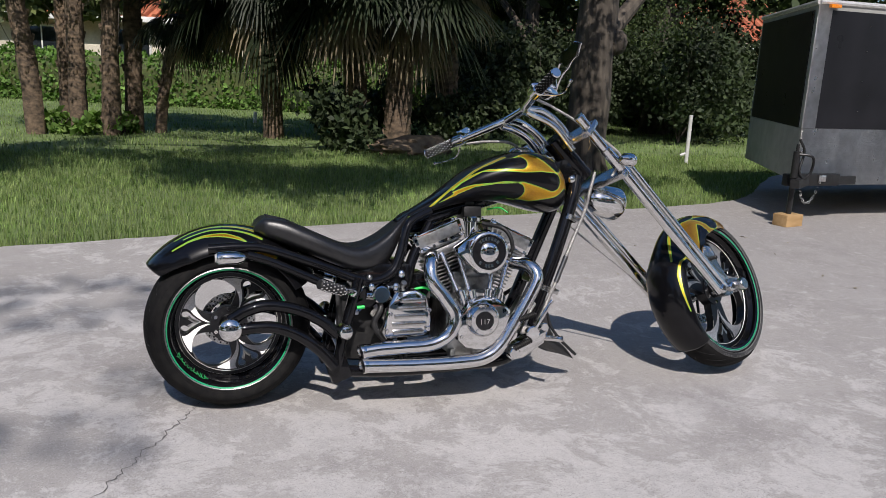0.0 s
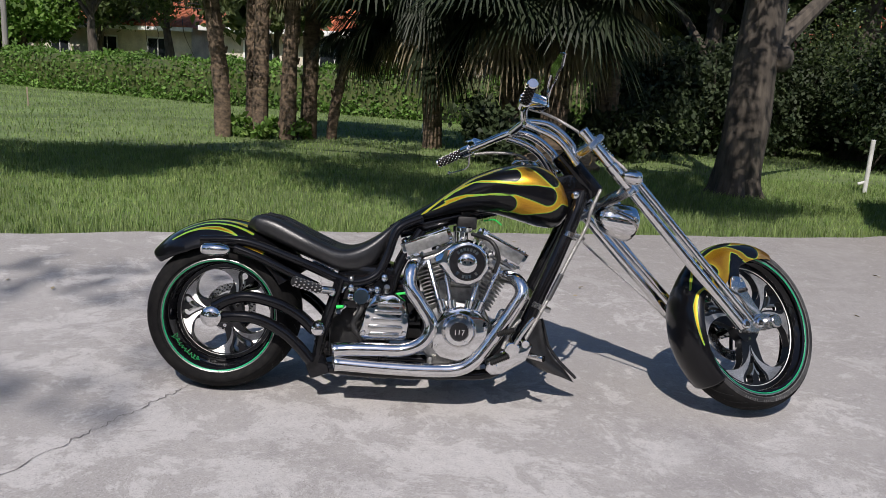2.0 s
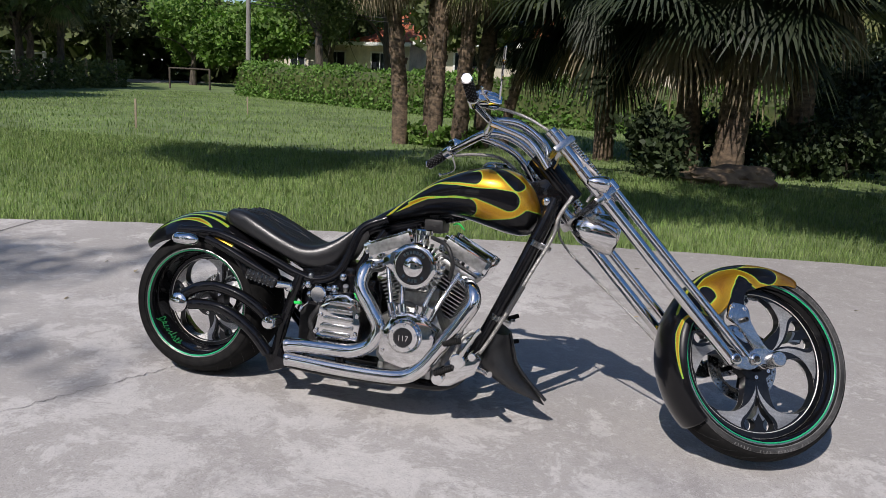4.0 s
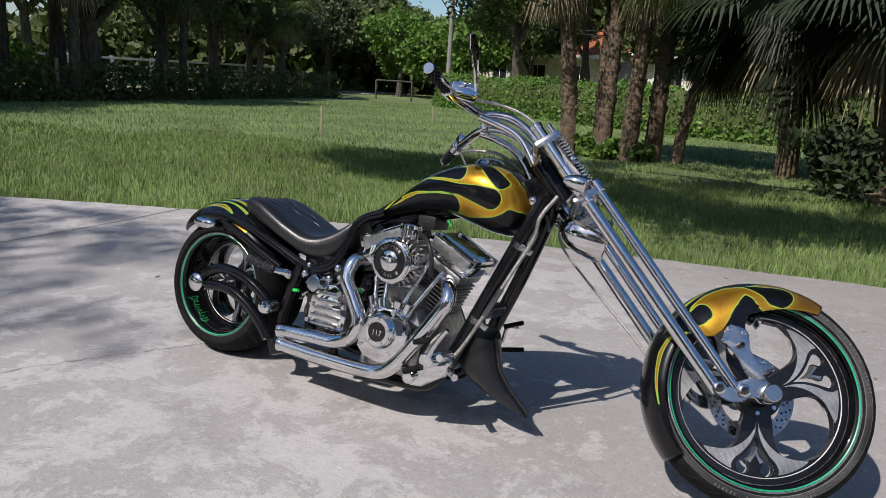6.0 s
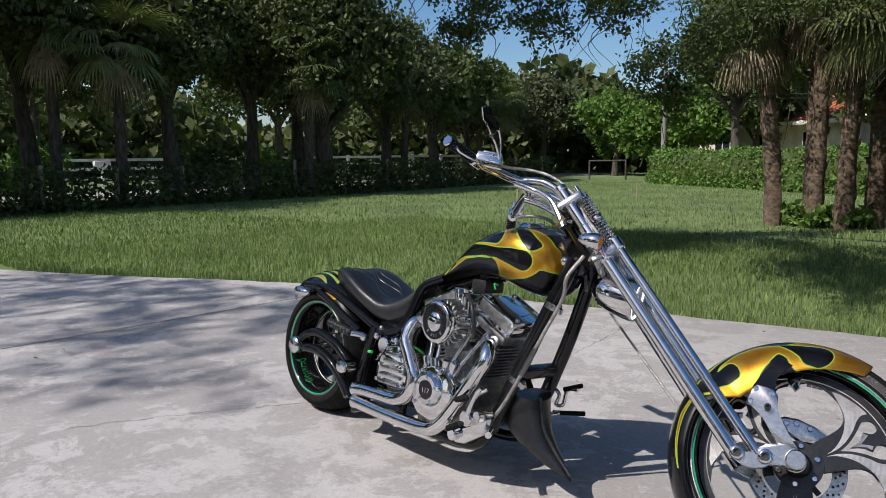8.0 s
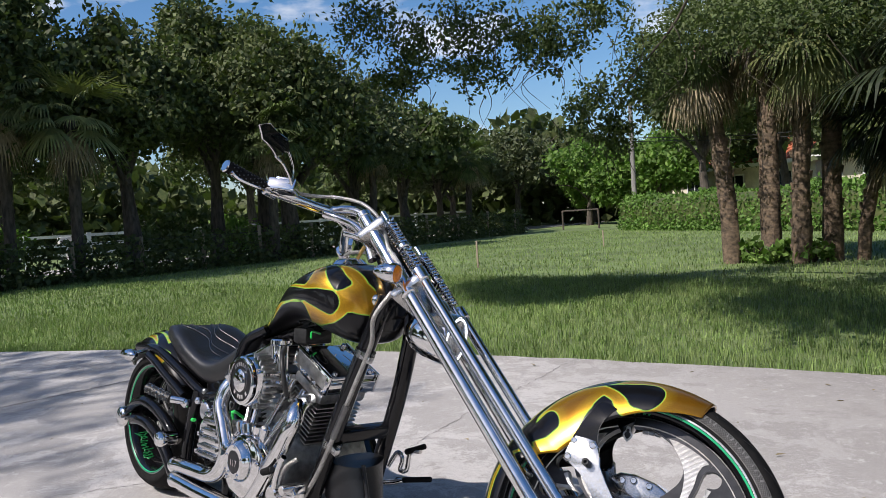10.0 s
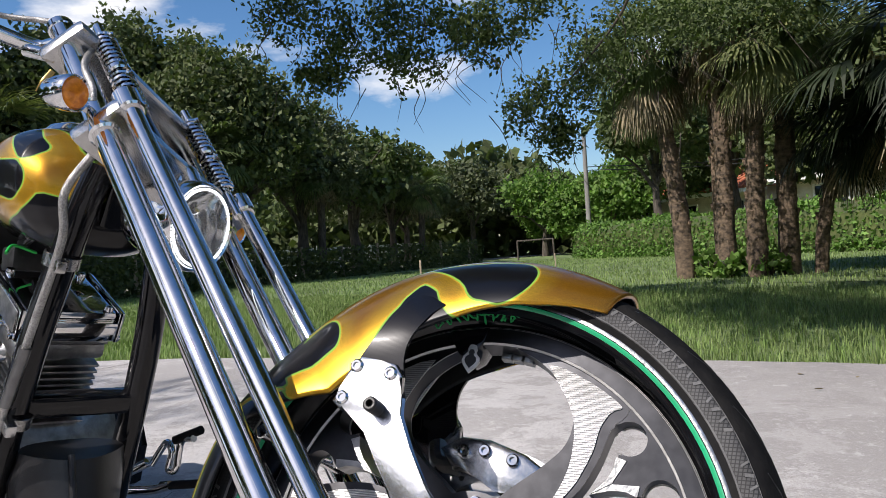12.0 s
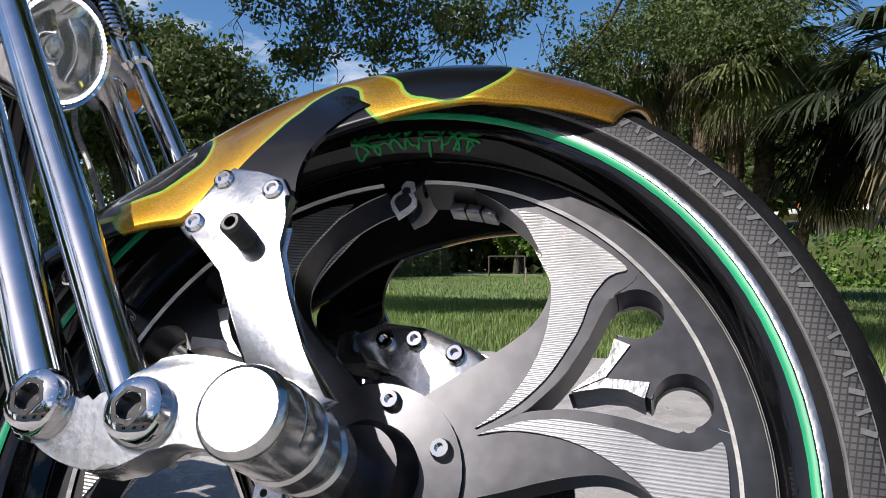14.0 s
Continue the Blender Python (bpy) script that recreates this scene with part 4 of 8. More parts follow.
# ---- hedge, fences, road ----
HEDGE = [(-13.8, 25.8), (-9.8, 23.4), (-6.4, 21.4), (-3.0, 19.6), (0.5, 18.2), (3.4, 17.0), (7.0, 15.8), (12.0, 14.6), (20.0, 13.0)]
hedge = thing("hedge", "long clipped bright green hedge at the back of the lawn", "hedge")
r = np.random.default_rng(5)
hp = smooth_path([(x, y, 0) for x, y in HEDGE], 10)
hx, hy = np.array([p.x for p in hp]), np.array([p.y for p in hp])
arc = np.r_[0, np.cumsum(np.hypot(np.diff(hx), np.diff(hy)))]
n = 42000
u = r.uniform(0, arc[-1], n)
px, py = np.interp(u, arc, hx), np.interp(u, arc, hy)
a, k = r.uniform(-0.1, math.pi + 0.1, n), r.uniform(0.82, 1.0, n)
off, zz_ = np.cos(a) * k, np.abs(np.sin(a)) ** 0.5 * k
top_h = 1.28 + 0.07 * np.sin(u * 1.3) + 0.06 * np.sin(u * 3.7 + 1)
c = np.stack([px + off * 0.30, py + off * 0.62, -0.04 + top_h * zz_ * np.where(np.abs(off) > 0.8, r.random(n), 1.0) + r.normal(0, 0.035, n)], 1)
v, f = leaf_cards(c, 0.13, r, 0.05, 0.6)
ob = new("foliage", fast_mesh("foliage", v, f, HEDGELEAF))
ob.parent = hedge
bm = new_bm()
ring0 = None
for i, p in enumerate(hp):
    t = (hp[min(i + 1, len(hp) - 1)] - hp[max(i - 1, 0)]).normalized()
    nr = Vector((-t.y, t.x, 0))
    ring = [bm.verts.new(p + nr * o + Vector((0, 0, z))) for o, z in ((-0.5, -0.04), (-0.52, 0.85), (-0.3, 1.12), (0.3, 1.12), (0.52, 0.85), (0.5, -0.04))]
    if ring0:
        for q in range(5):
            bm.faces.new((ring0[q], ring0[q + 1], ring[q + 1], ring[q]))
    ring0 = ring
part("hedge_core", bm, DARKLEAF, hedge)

FENCE = [(-15.5, 0.0), (-16.2, 4.6), (-17.0, 9.5), (-17.9, 15.0), (-19.0, 20.5), (-20.0, 26.5)]
fence = thing("wire_fence", "weathered wooden post fence with wire and creeper", "fence")
fp = smooth_path([(x, y, 0) for x, y in FENCE], 8)
for i, p in enumerate(fp[::3]):
    bm = rod(new_bm(), (p.x, p.y, -0.1), (p.x + random.uniform(-0.04, 0.04), p.y, 1.02 + random.uniform(-0.05, 0.08)), 0.055, 9)
    part("post", bm, WOOD, fence)
for z in (0.3, 0.6, 0.9):
    bm = tube(new_bm(), [(p.x, p.y, z) for p in fp], 0.008, 5, curved=False)
    part("wire", bm, SATIN, fence)
r = np.random.default_rng(9)
n = 15000
u = r.random(n) * (len(fp) - 1)
i0 = u.astype(int)
fr = (u - i0)[:, None]
P = np.array([tuple(p) for p in fp])
c = P[i0] * (1 - fr) + P[np.minimum(i0 + 1, len(fp) - 1)] * fr
den = 0.5 + 0.5 * np.sin(c[:, 1] * 2.1) * np.sin(c[:, 1] * 0.8 + 1)
c[:, 2] = r.random(n) ** (1.4 + den) * 1.0
c[:, 0] += r.normal(0, 0.18, n)
v, f = leaf_cards(c, 0.15, r, 0.0, 0.6)
ob = new("creeper", fast_mesh("creeper", v, f, DARKLEAF))
ob.parent = fence
# cross-bar fence piece at the far corner by the pole
gate = thing("wooden_fence_end", "weathered wooden rail between two posts in the corner", "fence")
for x, y in ((-19.0, 28.2), (-17.2, 28.5)):
    part("post", rod(new_bm(), (x, y, -0.1), (x, y, 0.85), 0.045, 9), BARK, gate)
part("rail", rod(new_bm(), (-19.0, 28.2, 0.84), (-17.2, 28.5, 0.84), 0.035, 8), BARK, gate)
bm = new_bm()
vs = [bm.verts.new(q) for q in ((-21.0, -40, -0.02), (-25.0, -40, -0.02), (-28.5, 60, -0.02), (-24.5, 60, -0.02))]
bm.faces.new(vs)
setting("road", bm, ROADMAT, "pale road beyond the fence", "road")
wf = thing("white_rail_fence", "white painted three-rail fence beyond the road", "fence")
for k in range(14):
    y = 3.0 + k * 2.4
    x = -28.5 - k * 0.18
    bm = new_bm()
    box(bm, (x, y, 0.62), (0.14, 0.14, 1.32), None, 0.01)
    part("post", bm, WHITEPAINT, wf)
for z in (0.45, 0.82, 1.18):
    bm = new_bm()
    a, b = Vector((-28.5, 2.9, z)), Vector((-28.5 - 13 * 0.18, 3.0 + 13 * 2.4 + 0.1, z))
    tube(bm, [a, b], 0.08, 4, curved=False)
    part("rail", bm, WHITEPAINT, wf)
mb = thing("mailbox", "white mailbox on a post by the road", "mailbox", m=pose(-26.8, 8.6, 0))
part("post", rod(new_bm(), (0, 0, -0.05), (0, 0, 0.95), 0.05, 8), WHITEPAINT, mb)
bm = new_bm()
box(bm, (0, 0, 1.02), (0.25, 0.6, 0.26), None, 0.06)
part("box", bm, WHITEPAINT, mb)

# ---- trees round the lawn ----
TREES = [
    (-19.6, 4.2, 9.5, 3.0, 0.26, "dark", 6000, 0.14), (-19.8, 10.9, 8.8, 2.4, 0.26, "dark", 6500, 0.14), (-20.6, 14.2, 7.8, 2.8, 0.26, "dark", 6000, 0.14), (-18.4, -3.0, 9.5, 3.2, 0.26, "dark", 5500, 0.12),
    (-18.2, 1.0, 9.5, 3.4, 0.30, "dark", 5200, 0.22), (-18.6, 7.6, 7.4, 2.6, 0.28, "dark", 5200, 0.25), (-18.2, 12.6, 7.6, 3.0, 0.34, "dark", 6000, 0.22), (-20.2, 16.8, 6.6, 2.6, 0.26, "grey", 5200, 0.25),
    (-21.5, 20.5, 6.0, 3.0, 0.28, "oak", 5200, 0.25), (-20.4, 13.0, 8.2, 2.6, 0.3, "oak", 5200, 0.3), (-24.0, 25.0, 5.6, 2.8, 0.22, "grey", 4600, 0.2), (-27.0, 29.0, 6.4, 3.0, 0.22, "grey", 4600, 0.2),
    (-26.5, 34.0, 6.4, 3.0, 0.22, "grey", 4600, 0.2), (-30.0, 38.0, 6.4, 3.4, 0.25, "grey", 4600, 0.2), (-25.0, 39.5, 5.8, 3.2, 0.25, "oak", 4600, 0.15), (-21.5, 34.0, 4.6, 2.4, 0.18, "bright", 4200, 0.05),
    (-18.5, 36.0, 5.0, 2.8, 0.2, "bright", 4200, 0.1), (-15.5, 38.0, 6.4, 3.2, 0.25, "oak", 4600, 0.15), (-10.5, 33.0, 8.2, 3.2, 0.25, "oak", 4800, 0.25), (-5.5, 31.0, 8.8, 3.2, 0.25, "dark", 4600, 0.35),
    (-12.0, 28.5, 7.6, 2.6, 0.24, "oak", 4600, 0.35), (6.5, 13.2, 7.5, 2.8, 0.25, "dark", 5600, 0.2), (9.4, 12.6, 8.0, 3.0, 0.3, "oak", 6000, 0.15), (12.6, 12.0, 8.0, 3.0, 0.3, "dark", 5600, 0.12), (16.0, 10.5, 8.0, 3.2, 0.3, "oak", 5200, 0.12),
    (8.0, 16.8, 8.0, 3.0, 0.3, "dark", 5000, 0.2), (3.5, 21.0, 8.0, 3.0, 0.25, "dark", 4600, 0.4), (11.0, 22.0, 9.0, 3.4, 0.3, "oak", 4600, 0.3), (-33.0, 20.0, 9.5, 4.0, 0.3, "oak", 4200, 0.15), (-33.0, 8.0, 9.5, 4.0, 0.3, "dark", 4200, 0.15),
    (-4.2, 24.6, 5.6, 2.0, 0.16, "dark", 4200, 0.22), (0.6, 23.4, 5.2, 1.9, 0.16, "oak", 4200, 0.25), (4.6, 20.6, 5.4, 2.0, 0.16, "dark", 4200, 0.2), (7.6, 19.4, 6.0, 2.2, 0.18, "dark", 4200, 0.18),
    (-33.0, -2.0, 9.5, 4.0, 0.3, "dark", 4200, 0.15), (-20.0, -6.0, 9.0, 3.6, 0.3, "dark", 4200, 0.2),
]
for k, (x, y, h, sp, tr, kind, n, bs) in enumerate(TREES):
    leaf, size, lab = {"dark": (DARKLEAF, 0.36, "dense dark tree shading the fence"), "oak": (OAKLEAF, 0.32, "broad green tree at the edge of the lawn"),
                       "grey": (GREYLEAF, 0.32, "tall grey-green tree behind the fence"), "bright": (BRIGHTLEAF, 0.32, "bright green sunlit bushy tree")}[kind]
    # trees behind the oak take the leaf colour darkened for shade
    leaf = SHADEDLEAF if kind == "dark" and x > 3 else leaf
    tree("tree", x, y, h, sp, tr, leaf, size, n, 100 + k, lab, base=bs, group="trees round the lawn", nblob=18, hfrac=1 - bs)
# dark oak bark on the trunks puts the trees' shade into their colour
for k, (x, y, h, ln, sd) in enumerate(((-15.4, 5.6, 4.1, 1.9, 21), (-16.2, 4.3, 4.6, 1.9, 22), (-15.7, 11.4, 3.9, 1.8, 23), (-18.0, 17.2, 3.8, 1.8, 24), (-19.5, 24.0, 3.6, 1.8, 25))):
    palm("palm_tree", x - 1.6, y, h, 0.13, sd, "tall fan palm standing at the fence", ln * 0.85, 26, (0.2, 0.0), False, 14, SUNLITPALM if k < 2 else PALMLEAF, BARK, "palms at the fence")

# far woods that close the view all round
r = np.random.default_rng(400)
n = 72000
a = np.radians(r.uniform(20, 235, n))
rad = r.uniform(46, 60, n)
hgt = (5.4 + 1.2 * np.sin(a * 9) + 1.0 * np.sin(a * 23 + 1)) * r.random(n) ** 0.85
c = np.stack([rad * np.cos(a), rad * np.sin(a), hgt - 0.2], 1)
v, f = leaf_cards(c, 0.85, r, 0.1, 0.7)
tagged(new("far_woods", fast_mesh("far_woods", v, f, DARKLEAF)), "dark woods far beyond the lawn and road", "woods", kind="stuff")

for k, y in enumerate((1.6, 4.4, 9.8, 12.4)):               # bushes under the trees beyond the fence
    shrub("shrub", -20.6 - 0.5 * (k % 2), y, 1.5, 1.5 + 0.2 * (k % 3), BRIGHTLEAF if k % 2 else OAKLEAF, 0.16, 2600, 500 + k, "rounded green bush under the trees beyond the fence", "bushes beyond the fence")

# utility pole with wires
up_ = thing("utility_pole", "grey wooden utility pole behind the hedge", "pole", m=pose(-15.6, 29.0, 0))
limb_bm = new_bm()
tube(limb_bm, [(0, 0, -0.2), (0.05, 0, 5.6)], 0.12, 12, r2=0.09, curved=False)
part("shaft", limb_bm, POLEGREY, up_)
for z in (2.75, 2.9):
    bm = tube(new_bm(), [(0, 0, z + 1.0), (8, -2.0, z + 0.25), (20, -5.5, z + 0.1), (40, -12, z + 0.8)], 0.018, 5)
    part("wire", bm, SATIN, up_)

# ---- houses behind the hedge ----
def house(name, x, y, rz, w, d, wall_h, roof_h, label):
    t = thing(name, label, "house", "houses behind the hedge", pose(x, y, -0.05, 0, 0, rz))
    bm = new_bm()
    box(bm, (0, d / 2, wall_h / 2), (w, d, wall_h), None, 0.02)
    part("wall", bm, STUCCO, t)
    bm = new_bm()
    o = 0.7
    a = [bm.verts.new(q) for q in ((-w / 2 - o, -o, wall_h), (w / 2 + o, -o, wall_h), (w / 2 + o, d + o, wall_h), (-w / 2 - o, d + o, wall_h))]
    b = [bm.verts.new(q) for q in ((-w / 2 + d * 0.45, d / 2, wall_h + roof_h), (w / 2 - d * 0.45, d / 2, wall_h + roof_h))]
    for fc in ((a[0], a[1], b[1], b[0]), (a[1], a[2], b[1]), (a[2], a[3], b[0], b[1]), (a[3], a[0], b[0]), (a[3], a[2], a[1], a[0])):
        bm.faces.new(fc)
    roof = part("roof", bm, TERRACOTTA, t, smooth=False)
    bm = new_bm()                                           # rounded tile courses down the near slope
    nrow = int((w + 2 * o) / 0.42)
    for k in range(nrow):
        xx = -w / 2 - o + 0.21 + k * 0.42
        f = min(1.0, max(0.05, min(xx + w / 2 + o, w / 2 + o - xx) / (d * 0.45 + o)))
        tube(bm, [(xx, -o - 0.03, wall_h + 0.03), (xx, -o + (d / 2 + o) * f, wall_h + roof_h * f + 0.03)], 0.11, 6, curved=False)
    part("tile_course", bm, TERRACOTTA, roof, smooth=True)
    bm = new_bm()
    box(bm, (0, -o - 0.02, wall_h - 0.09), (w + 2 * o, 0.05, 0.2), None, 0.01)
    part("fascia", bm, WHITEPAINT, t)
    for k in range(int(w // 3.4)):
        xx = -w / 2 + 1.7 + k * 3.4
        bm = new_bm()
        box(bm, (xx, -0.012, 1.55), (1.3, 0.05, 1.2), None, 0.01)
        wdw = part("window", bm, WINDOWGLASS, t)
        bm = new_bm()
        for dx, dz, sx_, sz_ in ((-0.68, 0, 0.09, 1.36), (0.68, 0, 0.09, 1.36), (0, 0.64, 1.36, 0.09), (0, -0.64, 1.36, 0.09), (0, 0, 0.05, 1.2)):
            box(bm, (xx + dx, -0.03, 1.55 + dz), (sx_, 0.05, sz_), None, 0.005)
        part("window_frame", bm, WHITEPAINT, wdw)
    return t


house("house", 0.5, 28.5, -17, 17, 9, 2.6, 1.9, "single-storey cream house with an orange tile roof")
house("house", 21.5, 23.5, -14, 16, 9, 2.6, 2.2, "single-storey cream house with an orange tile roof")
house("house", -17.0, 40.0, -25, 14, 9, 2.7, 2.0, "distant cream house with an orange tile roof")

# ---- trailer ----
trailer = thing("cargo_trailer", "black enclosed trailer with diamond-plate nose on a wood block", "trailer", m=pose(4.74, 2.84, 0))
TL, TR = Vector((math.cos(radians(64)), math.sin(radians(64)), 0)), Vector((math.cos(radians(1)), math.sin(radians(1)), 0))
Z0, Z1 = 0.345, 1.82


def wall_panel(bm, d, a, b, z0, z1, out, thick=0.012):
    """A sheet on the face that runs along d, from a to b, between two heights, standing proud by out."""
    nr = Vector((d.y, -d.x, 0)) if d is TR else Vector((-d.y, d.x, 0))
    p = [d * a + nr * out, d * b + nr * out, d * b + nr * (out - thick), d * a + nr * (out - thick)]
    lo = [bm.verts.new((q.x, q.y, z0)) for q in p]
    hi = [bm.verts.new((q.x, q.y, z1)) for q in p]
    bm.faces.new(lo)
    bm.faces.new(hi[::-1])
    for i in range(4):
        bm.faces.new((lo[i], hi[i], hi[(i + 1) % 4], lo[(i + 1) % 4]))
    return bm


bm = new_bm()
plan = [Vector((0, 0, 0)), TR * 3.4, TR * 3.4 + TL * 1.95, TL * 1.95]
lo, hi = [bm.verts.new((q.x, q.y, Z0)) for q in plan], [bm.verts.new((q.x, q.y, Z1)) for q in plan]
bm.faces.new(lo[::-1])
bm.faces.new(hi)
for i in range(4):
    bm.faces.new((lo[i], lo[(i + 1) % 4], hi[(i + 1) % 4], hi[i]))
part("shell", bm, GREYSKIN, trailer, smooth=False)
part("nose_panel", wall_panel(new_bm(), TL, 0.10, 1.88, 0.80, Z1 - 0.06, 0.006), DARKPANEL, trailer, "gloss black front panel", smooth=False)
part("nose_skirt", wall_panel(new_bm(), TL, 0.02, 1.93, Z0 + 0.01, 0.795, 0.006), GREYSKIN, trailer, "pale lower front panel", smooth=False)
part("side_panel", wall_panel(new_bm(), TR, 0.135, 3.3, 0.80, Z1 - 0.06, 0.006), DARKPANEL, trailer, "gloss black side panel", smooth=False)
part("stone_guard", wall_panel(new_bm(), TR, 0.005, 3.38, Z0 - 0.03, 0.795, 0.008), PLATE, trailer, "diamond-plate stone guard", smooth=False)
part("corner_guard", wall_panel(new_bm(), TR, -0.005, 0.130, 0.80, Z1 - 0.02, 0.009), PLATE, trailer, "diamond-plate corner strip", smooth=False)
bm = new_bm()
for d, ln in ((TL, 1.95), (TR, 3.4)):
    tube(bm, [d * 0 + Vector((0, 0, Z1)), d * ln + Vector((0, 0, Z1))], 0.022, 8, curved=False)
part("roof_trim", bm, ALLOY, trailer, "pale metal roof trim")
bm = new_bm()
box(bm, (0.13, -0.03, Z1 - 0.03), (0.10, 0.035, 0.03), None, 0.006)
part("marker_lamp", bm, AMBER, trailer, "amber marker lamp")
for k in range(3):
    for z in (0.95, 1.2, 1.45, 1.65):
        part("rivet", ball(new_bm(), TR * (0.55 + 0.6 * k) + Vector((0, -0.008, z)), 0.007, 6), POLISHED, trailer)
bm = new_bm()
tube(bm, [(-0.22, -0.26, 0.36), (0.1, -0.03, 0.36), (0.6, -0.02, 0.36)], 0.05, 4, curved=False)
box(bm, (0.12, -0.06, 0.37), (0.55, 0.06, 0.10), None, 0.008)
tongue = part("tongue", bm, SATIN, trailer, "black steel tongue")
bm = rod(new_bm(), (-0.16, -0.17, 0.10), (-0.16, -0.17, 0.52), 0.022, 14)
rod(bm, (-0.16, -0.17, 0.40), (-0.16, -0.17, 0.62), 0.030, 14)
rod(bm, (-0.16, -0.17, 0.62), (-0.16, -0.17, 0.68), 0.014, 10)
part("jack", bm, SATIN, trailer, "jack leg")
bm = new_bm()
box(bm, (0.20, -0.095, 0.385), (0.075, 0.012, 0.055), None, 0.003)
part("data_plate", bm, POLISHED, trailer)
bm = new_bm()
a, b = Vector((-0.14, -0.20, 0.34)), Vector((0.14, -0.12, 0.36))
for k in range(15):                                         # safety chain, link by link
    f = k / 14
    p = a.lerp(b, f) + Vector((0, -0.02, -0.16 * 4 * f * (1 - f)))
    m = Matrix.Translation(p) @ Matrix.Rotation(radians(90 * (k % 2)), 4, "X") @ Matrix.Rotation(f * 2.2 - 1.1, 4, "Y")
    ring = [m @ Vector((0.014 * math.cos(t), 0, 0.009 * math.sin(t))) for t in (2 * math.pi * q / 8 for q in range(9))]
    tube(bm, ring, 0.0035, 5, curved=False, cap=False)
tagged(part("safety_chain", bm, CAST, trailer, "steel safety chain"), kind="stuff")
bm = tube(new_bm(), [(-0.16, -0.19, 0.60), (-0.06, -0.24, 0.58), (-0.02, -0.2, 0.46), (-0.08, -0.2, 0.40), (-0.14, -0.2, 0.46), (-0.10, -0.18, 0.62), (-0.15, -0.17, 0.72)], 0.011, 8)
part("power_cord", bm, SATIN, trailer, "black coiled power cord")
for s in (0.25, 1.7):
    c = TR * 2.2 + TL * s
    bm = lathe(new_bm(), [(-0.10, 0.18), (-0.10, 0.30), (-0.06, 0.33), (0.06, 0.33), (0.10, 0.30), (0.10, 0.18)], (c.x, c.y, 0.33), (-TL.y * 0 + 0.0, 1, 0), 36)
    part("wheel", bm, RUBBER, trailer)
bm = new_bm()
box(bm, (0, 0, 0.05), (0.20, 0.14, 0.10), None, 0.005)
tagged(part("wood_block", bm, LUMBER), "rough cut lumber block under the trailer jack", "wood block").matrix_basis = pose(4.58, 2.67, 0.0, 0, 0, 12)

# ---- small things on the lawn ----
def stake(x, y, h, r_, material, label, tilt=0, name="stake"):
    bm = new_bm()
    box(bm, (0, 0, h / 2 - 0.05), (r_ * 2, r_ * 1.2, h + 0.1), None, 0.004)
    tagged(part(name, bm, material), label, "stake").matrix_basis = pose(x, y, -0.04, tilt, tilt * 0.6, 20)


stake(-7.2, 9.5, 0.52, 0.018, WOOD, "thin pale wooden survey stake in the lawn", 2)
stake(-8.0, 15.0, 0.42, 0.016, WOOD, "thin pale wooden survey stake in the lawn", -2)
stake(0.97, 10.16, 0.38, 0.010, SATIN, "thin dark rod standing in the grass")
stake(0.81, 13.3, 0.22, 0.03, WHITEPAINT, "small white marker peg in the grass", 5)
pipe_ = thing("standpipe", "white plastic standpipe with a tap in the lawn", "pipe", m=pose(6.55, 7.08, -0.04))
part("pipe", rod(new_bm(), (0, 0, -0.05), (0, 0, 0.70), 0.028, 14), PVC, pipe_)
part("tap", rod(new_bm(), (0, 0, 0.16), (-0.09, 0.03, 0.12), 0.02, 10), PVC, pipe_)
# dry leaves scattered on the concrete
r = np.random.default_rng(31)
n = 90
c = np.stack([r.uniform(-4, 5, n), r.uniform(-1.0, 2.9, n), np.full(n, 0.006)], 1)
c = c[(c[:, 1] < np.interp(c[:, 0], EX, EY) - 0.05) & ((c[:, 1] > 0.9) | (c[:, 0] < -0.6) | (c[:, 0] > 2.6))]
v, f = leaf_cards(c, 0.045, r, 0.0, 0.5)
v[:, 2] = np.clip(v[:, 2], 0.003, 0.012)
tagged(new("fallen_leaves", fast_mesh("fallen_leaves", v, f, DEADPALM)), "small dry leaves scattered on the concrete", "leaves", kind="stuff")
# the tree behind the camera whose shade lies across the driveway

SHADE = [(x + 3.2, y + 1.3, 10.4 + 0.25 * math.sin(5 * x), 0.75, r_ * 1.7, 0.3) for y, r_, x0 in ((1.25, 0.26, -0.9), (-0.22, 0.34, -0.75), (0.55, 0.16, -2.6), (0.92, 0.30, -2.0), (0.15, 0.24, -1.9)) for x in (x0, x0 - 0.75, x0 - 1.5, x0 - 2.3, x0 - 3.1)]
tree("tree", -5.1, -10.4, 14.0, 2.5, 0.2, OAKLEAF, 0.10, 2100, 300, "tall unseen leafy tree added behind the driveway whose shade softens the concrete", base=0.6, blobs=SHADE, group="trees round the lawn")

# unseen house and trees added behind the camera, closing the place and filling reflections
house("house", 4.4, -10.5, 180, 15, 8, 2.7, 1.9, "unseen cream house added behind the camera")
for k, (x, y, h) in enumerate(((-12.0, -9.0, 8.0), (13.5, -9.5, 8.5), (-7.5, -14.5, 9.0), (18.0, -3.0, 8.0), (-22.0, -14.0, 9.0))):
    tree("tree", x, y, h, 2.8, 0.28, OAKLEAF, 0.34, 3600, 320 + k, "unseen leafy tree added behind the driveway", base=0.2, group="trees round the lawn", hfrac=0.8)
for k in range(8):
    tree("tree", -15.0 + 4.4 * k + (k % 3) * 0.6, -15.5 - (k % 2) * 1.6, 9.5 + (k % 3), 3.0, 0.3, DARKLEAF, 0.34, 1300, 340 + k, "unseen tall tree added behind the house to block low sky", base=0.12, group="trees round the lawn", hfrac=0.88)

